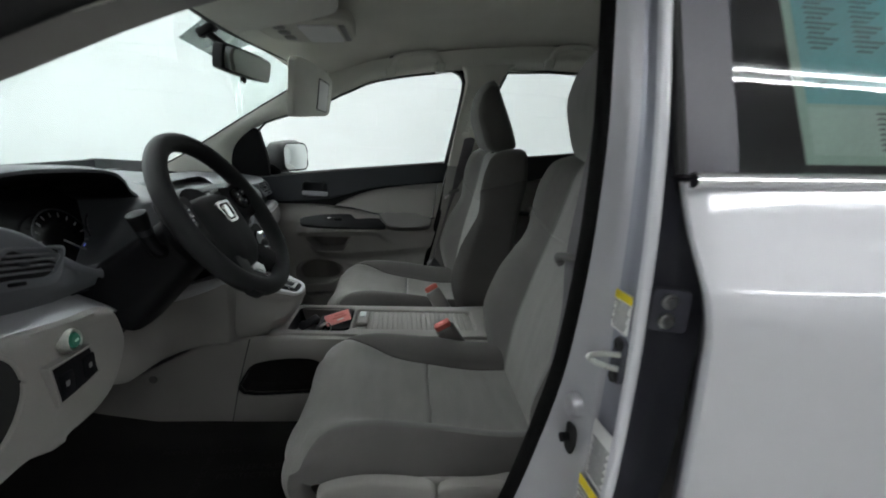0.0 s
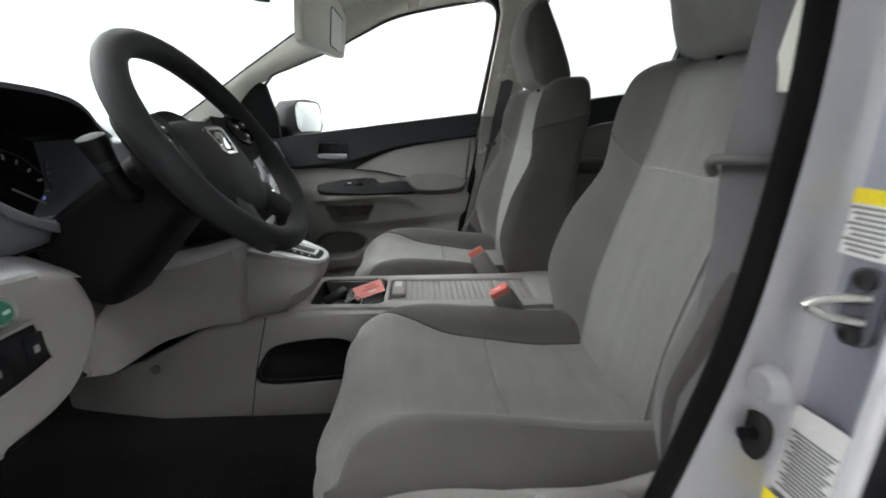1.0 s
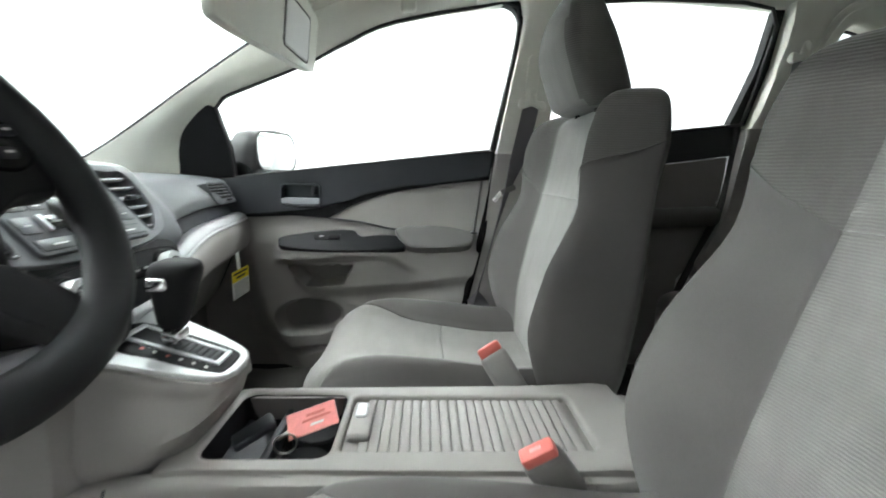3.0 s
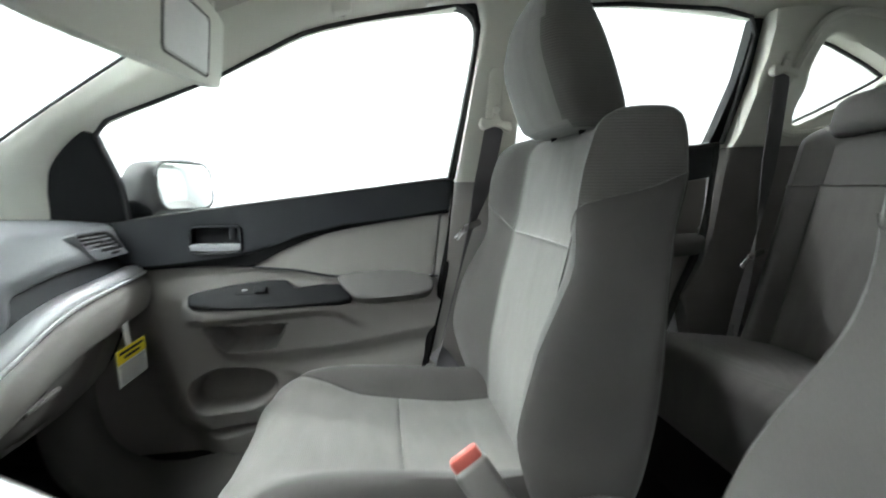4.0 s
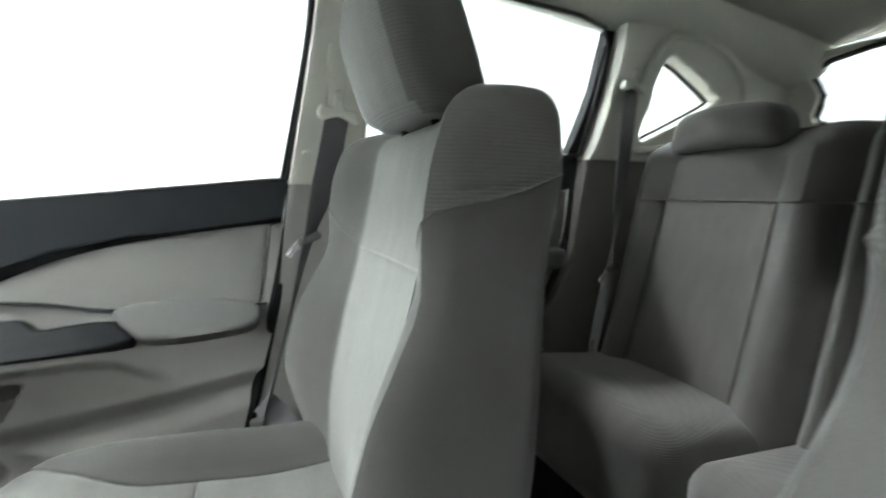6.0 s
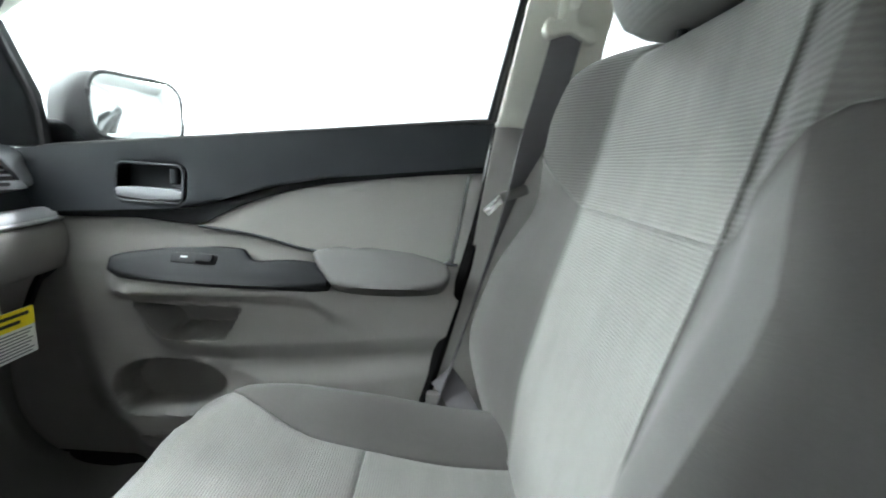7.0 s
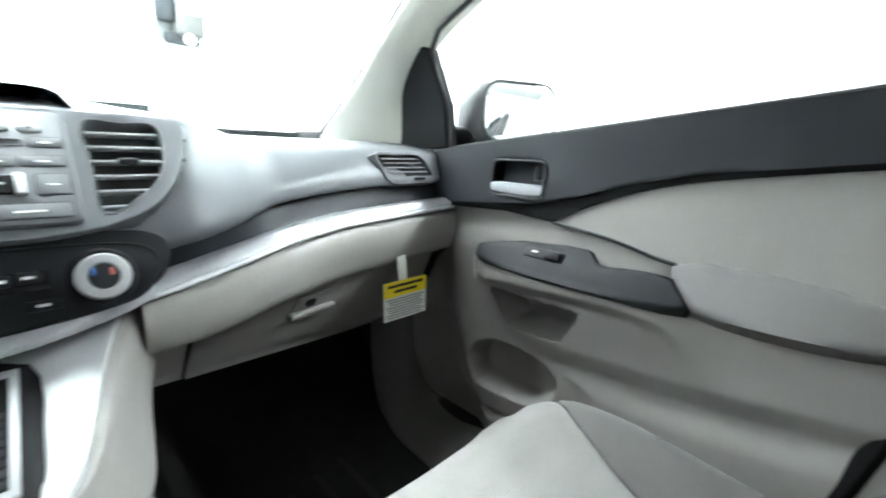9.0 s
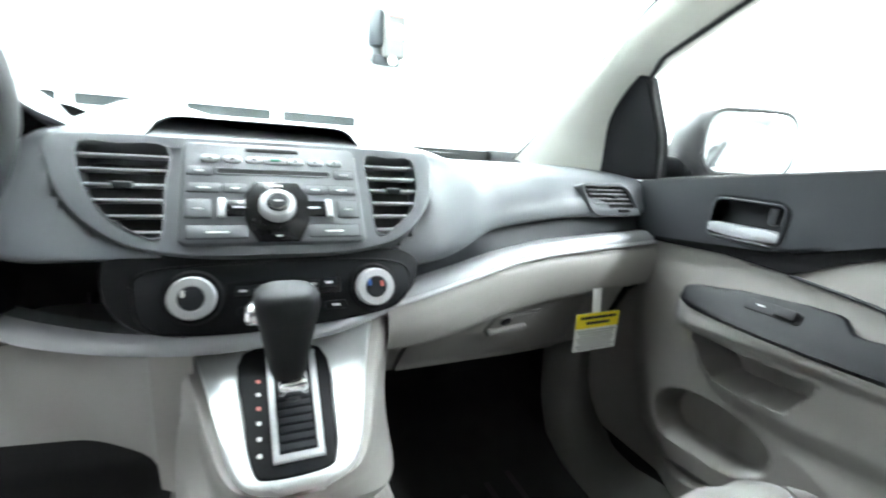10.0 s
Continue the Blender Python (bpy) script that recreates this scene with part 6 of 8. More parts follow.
    for t, rx, ry in ((0, 0.016, 0.015), (0.12, 0.021, 0.019), (0.35, 0.026, 0.023), (0.6, 0.030, 0.027), (0.8, 0.034, 0.031), (0.93, 0.031, 0.029), (0.985, 0.021, 0.02), (1.0, 0.008, 0.008)):
        c = Vector((-0.078 + 0.012 * t, -0.005, 0.893 + 0.102 * t))
        G.append([c + Vector((math.copysign(abs(math.cos(a)) ** 0.75, math.cos(a)) * rx, math.copysign(abs(math.sin(a)) ** 0.75, math.sin(a)) * ry, 0)) for a in np.linspace(0, 2 * math.pi, 28, endpoint=False)])
    part("knob", capped(skin(smooth_rows(G), wrap=True)), M["leather"], k, "black padded knob")
    part("lock_button", box(0.03, 0.016, 0.020, (-0.078, -0.036, 0.965), r=0.006, seg=3), M["chrome"], k, "chrome side button")
    part("skirt", box(0.03, 0.03, 0.02, (-0.08, 0, 0.880), r=0.006, seg=3), M["chrome"], k)


def smooth_rows(G, n=3):
    cols = list(zip(*G))
    out = [smooth_path(c, n) for c in cols]
    return list(map(list, zip(*out)))


shift_console()


def centre_console():
    c = thing("centre_console", (0.25, 0, 0.45), "light grey centre console with open bin and slatted shutter", "centre console")
    Z = 0.738
    H = 0.122
    cup = round_rect(0.178, 0.176, 0.02, 4, 0.072, 0.0)
    shut = round_rect(0.372, 0.148, 0.012, 4, 0.36, 0.0)
    out = dense([(-0.06, -0.112), (0.60, -H), (0.632, -H + 0.02), (0.632, H - 0.02), (0.60, H - 0.006), (-0.06, 0.100)], 0.05)
    top = lambda a, b, cc: Vector((a, b, Z - cc + 0.01 * max(0, (a - 0.52) / 0.1)))
    part("top_frame", plate(out, 0.03, top, [cup, shut], 0.008, 3), M["grey"], c, "light grey console top")
    # side walls with an open storage pocket on each side
    for s in (-1, 1):
        side = [(-0.60, 0.455), (-0.60, 0.56), (-0.40, 0.615), (-0.33, 0.655), (-0.25, 0.700), (-0.10, 0.722), (0.0, 0.730), (0.60, 0.730), (0.66, 0.70), (0.67, 0.46)]
        hole = smooth_path([(-0.13, 0.556), (-0.118, 0.625), (-0.075, 0.655), (0.04, 0.668), (0.10, 0.650), (0.17, 0.60), (0.16, 0.568), (0.05, 0.560)], 4, True)
        f = lambda a, b, cc: Vector((a, s * (H + (0.012 if s < 0 else -0.010) + 0.02 * (0.73 - b) / 0.27 - cc - 0.03 * max(0, min(1, (-0.3 - a) / 0.3))), b))
        part("side_wall", plate(dense(side, 0.06), 0.03, f, [hole], 0.008, 2), M["grey"], c, "light grey console side")
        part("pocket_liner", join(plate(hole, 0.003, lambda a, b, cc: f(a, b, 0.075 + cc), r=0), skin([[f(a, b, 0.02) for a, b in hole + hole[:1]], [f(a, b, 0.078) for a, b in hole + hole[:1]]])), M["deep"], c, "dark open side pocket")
        part("pocket_lip", tube([f(a, b, 0.012) for a, b in hole], 0.005, 8, True), M["black"], c)
        part("screw_cover", lathe([(0, 0.003), (0.009, 0.002), (0.011, -0.004)], 20, f(-0.37, 0.60, -0.001), Matrix.Rotation(radians(90 * s), 3, "X") if s < 0 else Matrix.Rotation(radians(-90), 3, "X")), M["grey_mid"], c)
        part("joint_line", tube([f(-0.105, 0.725, 0.0005), f(-0.135, 0.60, 0.0005), f(-0.16, 0.46, 0.0005)], 0.0016, 6), M["char"], c)
    # bin with cup wells
    bz = Z - 0.075
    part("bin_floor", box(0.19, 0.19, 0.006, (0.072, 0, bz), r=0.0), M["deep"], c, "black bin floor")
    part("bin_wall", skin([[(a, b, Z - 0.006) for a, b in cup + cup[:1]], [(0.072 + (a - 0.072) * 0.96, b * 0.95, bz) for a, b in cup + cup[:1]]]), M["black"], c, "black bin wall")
    for y in (-0.045, 0.045):
        part("cup_ring", lathe([(0.036, 0.028), (0.040, 0.030), (0.043, 0.026), (0.041, 0.0), (0.038, 0.0)], 36, (0.115, y, bz + 0.003)), M["black"], c, "black cup ring")
    part("divider", box(0.012, 0.17, 0.045, (0.055, 0, bz + 0.024), r=0.004, turn=Matrix.Rotation(radians(12), 3, "Y")), M["char"], c)
    part("tray_ramp", box(0.06, 0.15, 0.006, (0.018, 0, bz + 0.020), r=0.002, turn=Matrix.Rotation(radians(18), 3, "Y")), M["char"], c)
    # shutter with ribs
    for k in range(22):
        x = 0.205 + k * 0.0152
        part("shutter_slat", box(0.0140, 0.146, 0.006, (x, 0, Z - 0.0085), r=0.0018, seg=2), M["grey"], c)
    part("shutter_bed", box(0.37, 0.146, 0.004, (0.36, 0, Z - 0.013), r=0), M["grey"], c)
    h = part("shutter_grip", join(box(0.036, 0.095, 0.014, (0.196, 0.0, Z - 0.001), r=0.006, seg=3)), M["grey"], c, "grey shutter grip")
    part("grip_inlay", box(0.020, 0.040, 0.010, (0.194, 0.018, Z + 0.004), r=0.004, seg=3), M["satin"], h, "silver latch")
    part("rear_cap", box(0.05, 0.22, 0.28, (0.655, 0, 0.59), r=0.02, seg=3), M["grey"], c)
    # what lies in the bin
    k = thing("car_key", (0.05, -0.01, Z - 0.03), "black remote car key lying in the console bin", "key")
    t = Matrix.Rotation(radians(30), 3, "Z") @ Matrix.Rotation(radians(-22), 3, "Y")
    part("fob", box(0.066, 0.036, 0.014, (0.032, -0.012, Z - 0.012), r=0.006, seg=3, turn=t), M["char"], k, "black key fob")
    part("blade", box(0.05, 0.010, 0.003, (0.085, 0.006, Z - 0.020), r=0.001, turn=t), M["steel"], k, "steel key blade")
    part("ring", tube([(0.085 + 0.016 * math.cos(a), -0.03 + 0.004 * math.cos(a), Z - 0.02 + 0.016 * math.sin(a)) for a in np.linspace(0, 2 * math.pi, 24, endpoint=False)], 0.0013, 6, True), M["steel"], k)
    g = thing("key_tag", (0.11, 0.0, Z - 0.02), "pink and white paper key tag with unreadable print", "paper tag")
    tt = Matrix.Rotation(radians(16), 3, "Z") @ Matrix.Rotation(radians(-14), 3, "Y") @ Matrix.Rotation(radians(24), 3, "X")
    part("paper", box(0.078, 0.046, 0.001, (0.116, 0.010, Z - 0.004), r=0.0004, seg=1, turn=tt), M["pink"], g)
    for i, (a, w) in enumerate(((-0.010, 0.02), (0.0, 0.045), (0.009, 0.03))):
        part("print_bar", box(w, 0.004, 0.0005, Vector((0.116, 0.010, Z - 0.0030)) + tt @ Vector((0.006, a, 0.0)), r=0, turn=tt), M["white"] if i == 0 else M["red"], g)


centre_console()


def hang_tag():
    t = thing("hang_tag", (-0.22, 0.56, 0.78), "yellow and white warning tag hanging on a strap", "paper tag")
    to3 = frame_of((-0.222, 0.560, 0.813), (0.02, 1, 0.02), (0.0, -0.02, 1))
    part("strap", plate([(-0.016, 0.036), (0.004, 0.038), (0.0, 0.088), (-0.020, 0.086)], 0.0008, to3, r=0), M["white"], t, "white paper strap")
    card = part("card", plate(round_rect(0.102, 0.077, 0.002, 2, 0, 0), 0.0012, to3, r=0), M["white"], t, "white printed card")
    part("yellow_band", plate(round_rect(0.1022, 0.030, 0.002, 2, 0, 0.0237), 0.0008, lambda a, b, c: to3(a, b, c - 0.0009), r=0), M["yellow"], t, "yellow warning band")
    for k, w in ((0, 0.085), (1, 0.055)):
        part("print_bar", plate(round_rect(w, 0.0055, 0.001, 1, 0, 0.030 - k * 0.011), 0.0004, lambda a, b, c: to3(a, b, c - 0.0014), r=0), M["ink"], card)
    for k in range(8):
        part("print_bar", plate(round_rect(0.090 - 0.008 * (k % 3), 0.0022, 0.0006, 1, 0, 0.003 - k * 0.0052), 0.0004, lambda a, b, c: to3(a, b, c - 0.0006), r=0), M["grey_ink"], card)


hang_tag()


# ---- doors ----
def door_face(off):
    """Lays (x, z) outlines on the inside of the passenger door; off: how far it stands proud."""
    return lambda a, b, c: Vector((a, (0.735 + 0.017 * min(max((b - 1.0) / 0.17, -0.6), 1)) - off + c, b))


BAND = [(-0.012, 0.980), (0.065, 1.022), (0.167, 1.059), (0.29, 1.082), (0.40, 1.098), (0.489, 1.108)]      # lower edge of the dark upper panel
SWEEP = [(-0.012, 0.980), (0.093, 0.969), (0.184, 0.951), (0.30, 0.945), (0.40, 0.942), (0.455, 0.942)]     # lower edge of the cloth-like insert


def press_door(X, Z):
    """How far the lower door moulding stands out of the door, point by point."""
    O = np.full(X.shape, 0.004)
    # it falls back towards the dashboard, past a rounded ridge
    ridge = np.interp(Z, [0.46, 0.55, 0.58, 0.62, 0.67, 0.72, 0.80, 0.89, 0.96], [-0.10, -0.14, -0.175, -0.195, -0.212, -0.228, -0.245, -0.262, -0.30])
    O -= 0.040 * rise(ridge - X + 0.012, 0.10)
    # belly round the pocket above the crease
    crease = np.interp(X, [-0.20, -0.14, -0.115, -0.085, -0.045, 0.036, 0.265, 0.445], [0.90, 0.825, 0.765, 0.736, 0.722, 0.722, 0.746, 0.774])
    O += 0.012 * rise(Z - crease, 0.040) * rise(X + 0.150, 0.03) * (1 - rise(Z - 0.865, 0.05))
    # armrest shelf, fading out behind the pad
    k = np.minimum(rise(X + 0.192, 0.05), rise(0.30 - X, 0.20))
    line = np.interp(X, [-0.2, -0.137, 0.066, 0.147, 0.194, 0.236, 0.30], [0.826, 0.828, 0.842, 0.845, 0.838, 0.812, 0.79])
    O += 0.030 * k * rise(Z - line, 0.030) * (1 - rise(Z - 0.872, 0.035))
    # pocket, bottle bin, slot
    pocket = smooth_path([(-0.140, 0.828), (-0.042, 0.830), (0.048, 0.833), (0.060, 0.826), (0.038, 0.783), (0.022, 0.769), (-0.075, 0.763), (-0.099, 0.778)], 4, True)
    O -= 0.090 * rise(inside(X, Z, pocket) + 0.001, 0.007)
    bottle = smooth_path([(-0.190, 0.645), (-0.176, 0.686), (-0.125, 0.712), (-0.060, 0.716), (-0.005, 0.706), (0.028, 0.680), (0.02, 0.640), (-0.03, 0.606), (-0.105, 0.598), (-0.165, 0.600)], 4, True)
    O -= 0.058 * rise(inside(X, Z, bottle) + 0.003, 0.016) * (1 - 0.75 * rise(X + 0.06, 0.10))
    kick = smooth_path([(0.036, 0.700), (0.052, 0.718), (0.095, 0.725), (0.265, 0.738), (0.47, 0.770), (0.46, 0.68), (0.41, 0.48), (0.16, 0.505), (0.10, 0.60), (0.07, 0.670)], 4, True)
    O += 0.008 * rise(inside(X, Z, kick), 0.045)
    slot = smooth_path([(-0.160, 0.540), (-0.115, 0.556), (-0.03, 0.562), (-0.02, 0.548), (-0.115, 0.524)], 3, True)
    O -= 0.014 * rise(inside(X, Z, slot), 0.012)
    return O


def passenger_door():
    d = thing("front_door", (0.05, 0.78, 0.45), "closed passenger door with charcoal top, grey insert and armrest", "car door")
    band = [tuple(p) for p in smooth_path(BAND, 5)]
    sweep = [tuple(p) for p in smooth_path(SWEEP, 5)]
    sill = [(-0.46, 1.082), (-0.33, 1.094), (0.06, 1.142), (0.30, 1.172), (0.502, 1.197)]
    edge = [tuple(p) for p in smooth_path([(-0.46, 0.984), (-0.30, 0.987), (-0.20, 0.995), (-0.114, 1.003), (-0.036, 1.011), (0.0, 1.019), (0.04, 1.033), (0.118, 1.058), (0.213, 1.080), (0.297, 1.092), (0.369, 1.102), (0.489, 1.118)], 3)]
    upper = sill[::-1] + edge
    hole = round_rect(0.118, 0.066, 0.014, 4, -0.095, 1.050)
    part("upper_panel", plate(dense(upper, 0.05), 0.04, door_face(0.022), [hole], 0.008, 3), M["char"], d, "charcoal grained upper panel")
    strip = [(a, b + 0.003) for a, b in edge] + band[::-1] + [(-0.12, 0.986), (-0.30, 0.978), (-0.46, 0.972)]
    part("accent_strip", plate(strip, 0.03, door_face(0.014), r=0.003), M["black"], d, "black accent strip")
    ins = band[:-1] + [(0.462, 1.100), (0.456, 1.04), (0.441, 0.948)] + [p for p in sweep[::-1][1:-1] if p[0] < 0.43]
    part("insert", plate(ins, 0.03, door_face(0.010), r=0.006, seg=3), M["grey"], d, "light grey padded insert")
    part("insert_piping", tube([door_face(0.013)(a, b, 0) for a, b in sweep], 0.0028, 6), M["char"], d, "dark seam")
    # release handle in its recess
    h = part("handle_bowl", plate(hole, 0.004, door_face(-0.012), r=0), M["char"], d, "charcoal handle recess")
    part("bowl_wall", skin([[door_face(0.020)(a, b, 0) for a, b in hole + hole[:1]], [door_face(-0.012)(a, b, 0) for a, b in hole + hole[:1]]]), M["black"], h)
    part("bowl_rim", tube([door_face(0.023)(a, b, 0) for a, b in hole], 0.0028, 6, True), M["char"], h)
    lev = smooth_path([(-0.149, 1.040), (-0.10, 1.041), (-0.042, 1.040), (-0.038, 1.031), (-0.044, 1.023), (-0.10, 1.022), (-0.147, 1.024), (-0.152, 1.032)], 4, True)
    part("release_handle", plate(lev, 0.02, door_face(0.026), r=0.007, seg=3), M["handle"], d, "satin silver release handle")
    part("lock_knob", box(0.016, 0.014, 0.030, (-0.056, 0.728, 1.064), r=0.005, seg=3), M["char"], d)
    # main lower moulding: one pressed sheet with armrest shelf, map pocket, bottle bin and kick panel
    rear_x = Curve1([0.45, 0.52, 0.64, 0.80, 0.93, 1.0], [0.345, 0.362, 0.402, 0.442, 0.472, 0.480])
    low_z = Curve1([-0.44, -0.425, -0.40, -0.36, -0.28, -0.15, 0.10, 0.36, 0.48], [0.60, 0.535, 0.495, 0.470, 0.456, 0.462, 0.468, 0.49, 0.50])
    top_z = Curve1([-0.46, -0.30, -0.12, -0.012, 0.093, 0.184, 0.30, 0.40, 0.48], [0.976, 0.981, 0.988, 0.981, 0.970, 0.952, 0.946, 0.943, 0.942])
    NX, NZ = 230, 150
    X, Z = np.zeros((NZ, NX)), np.zeros((NZ, NX))
    for i, v in enumerate(np.linspace(0, 1, NZ)):
        for j, u in enumerate(np.linspace(0, 1, NX)):
            x, z = -0.44 + 0.9 * u, 0.7
            for _ in range(3):
                z = low_z(x) + v * (top_z(x) - low_z(x))
                x = -0.44 + u * (rear_x(z) + 0.44)
            X[i, j], Z[i, j] = x, z
    O = press_door(X, Z)
    sheet = [[door_face(float(O[i, j]))(float(X[i, j]), float(Z[i, j]), 0) for j in range(NX)] for i in range(NZ)]
    part("lower_panel", skin(sheet), M["grey"], d, "light grey lower moulding with map pocket and bottle bin", 42)
    back = [[(x, 0.815, z) for x in (-0.44, 0.36)] for z in (0.50, 0.96)]
    part("door_core", skin(back), M["black"], d)
    part("rear_border", plate([(0.466, 1.102), (0.489, 1.110), (0.488, 1.05), (0.476, 0.93), (0.446, 0.938)], 0.03, door_face(0.007), r=0.003), M["grey"], d, "light grey rear border")
    # tilted slab with the window switch, a step at its rear, then the padded rest
    tilt = lambda a, b, c: Vector((a, 0.672 + (b - 0.888) * 0.78 + c * 0.8, b - c * 0.6))
    slab = [(-0.160, 0.910), (-0.155, 0.923), (-0.10, 0.934), (0.0, 0.943), (0.062, 0.947), (0.080, 0.936), (0.10, 0.929), (0.19, 0.934), (0.206, 0.925), (0.226, 0.898), (0.10, 0.889), (-0.05, 0.888), (-0.145, 0.894)]
    sw = part("switch_plate", plate([tuple(p) for p in smooth_path(slab, 3, True)], 0.045, tilt, r=0.013, seg=5), M["switch"], d, "charcoal window switch plate")
    pad = [(0.196, 0.952), (0.25, 0.963), (0.33, 0.963), (0.415, 0.955), (0.440, 0.941), (0.439, 0.922), (0.415, 0.908), (0.33, 0.901), (0.25, 0.902), (0.226, 0.914)]
    part("arm_pad", plate([tuple(p) for p in smooth_path(pad, 4, True)], 0.07, lambda a, b, c: Vector((a, 0.662 + (b - 0.888) * 0.62 + c * 0.8, b - c * 0.5)), r=0.022, seg=6), M["grey_mid"], d, "grey padded armrest")
    ws = lambda lift: (lambda a, b, c: tilt(a, b, c - lift))
    part("switch_frame", plate(round_rect(0.080, 0.016, 0.004, 3, -0.012, 0.924), 0.004, ws(0.0015), r=0.001), M["black"], sw)
    part("window_switch", plate(round_rect(0.030, 0.014, 0.004, 3, 0.008, 0.924), 0.010, ws(0.008), r=0.003), M["black"], sw, "black window switch")
    part("print_bar", plate(round_rect(0.012, 0.002, 0.0008, 1, -0.030, 0.925), 0.001, ws(0.0025), r=0), M["white"], sw)
    # sail panel, window frame strip, seals and pane
    part("sail_panel", plate([(-0.47, 1.085), (-0.298, 1.10), (-0.306, 1.19), (-0.328, 1.300), (-0.36, 1.31), (-0.44, 1.26), (-0.475, 1.165)], 0.03, lambda a, b, c: Vector((a, side_y(b) - 0.020 + c, b)), r=0.006, seg=3), M["black"], d, "charcoal sail panel")
    win = [(0.496, 1.198), (0.512, 1.30), (0.530, 1.42), (0.541, 1.53), (0.528, 1.570), (0.49, 1.582)] + [(a, c) for a, b, c in (tuple(p) for p in smooth_path(WIN_EDGE, 4)) if -0.31 < a < 0.47][::-1] + [(-0.328, 1.295), (-0.308, 1.19), (-0.300, 1.098)]
    part("window_seal", tube([(a, side_y(b) - 0.012, b) for a, b in dense(win, 0.03)], 0.0055, 8, True), M["rubber"], d, "black rubber window seal")
    fr = [(0.486, 1.195), (0.508, 1.198), (0.533, 1.34), (0.552, 1.48), (0.560, 1.61), (0.42, 1.610), (0.42, 1.578)] + [tuple(p) for p in smooth_path([(0.45, 1.579), (0.487, 1.577), (0.513, 1.569), (0.530, 1.553), (0.536, 1.527), (0.530, 1.46), (0.511, 1.34)], 3)]
    part("frame_strip", lean_plate(dense(fr, 0.03), 0.03, off=-0.016, r=0.003), M["black"], d, "black window frame strip")
    pane = part("window_pane", skin([[(a, side_y(c) + 0.02, c) for a in np.linspace(-0.42, 0.54, 9)] for c in np.linspace(1.06, 1.60, 7)]), M["glass"], d, "clear side glass")
    pane.visible_shadow = False
    part("outer_belt", box(0.90, 0.02, 0.03, (0.06, 0.80, 1.135), r=0.005, turn=Matrix.Rotation(radians(-7), 3, "Y")), M["rubber"], d)
    # weather strip down the rear shut line
    part("door_seal", tube(smooth_path([(0.512, 0.742, 1.19), (0.503, 0.738, 1.10), (0.472, 0.725, 0.94), (0.418, 0.722, 0.70), (0.37, 0.722, 0.52)], 5), 0.013, 8), M["seal"], d, "black door seal")
    # exterior mirror
    m = thing("side_mirror", (-0.30, 0.93, 1.15), "dark-housed exterior mirror outside the passenger window", "side mirror")

    def warp(u, v, w, q):
        return (q[0] + (0.0 if u > 0 else 0.05 * (v * v + w * w) * -u), q[1] * (1 - 0.06 * w), q[2] + 0.010 * v)
    ctr = Vector((-0.277, 0.900, 1.180))
    rot = pose(ctr.x, ctr.y, ctr.z, 0, -3, -21)
    part("housing", moved(soft(0.15, 0.215, 0.146, 0.045, 12, warp), rot @ Matrix.Translation((-0.012, -0.008, 0))), M["rubber"], m, "dark mirror housing")
    part("mirror_glass", moved(plate(round_rect(0.180, 0.118, 0.035, 6), 0.004, lambda a, b, c: Vector((0.068 - c, a, b)), r=0.001), rot), M["mirror"], m, "clear mirror glass")
    part("glass_rim", moved(tube([(0.0655, a, b) for a, b in round_rect(0.187, 0.126, 0.038, 6)], 0.004, 8, True), rot), M["rubber"], m)
    part("arm", box(0.10, 0.14, 0.05, (-0.33, 0.835, 1.125), r=0.018, seg=3, turn=Matrix.Rotation(radians(20), 3, "Z")), M["black"], m)
    return d


passenger_door()


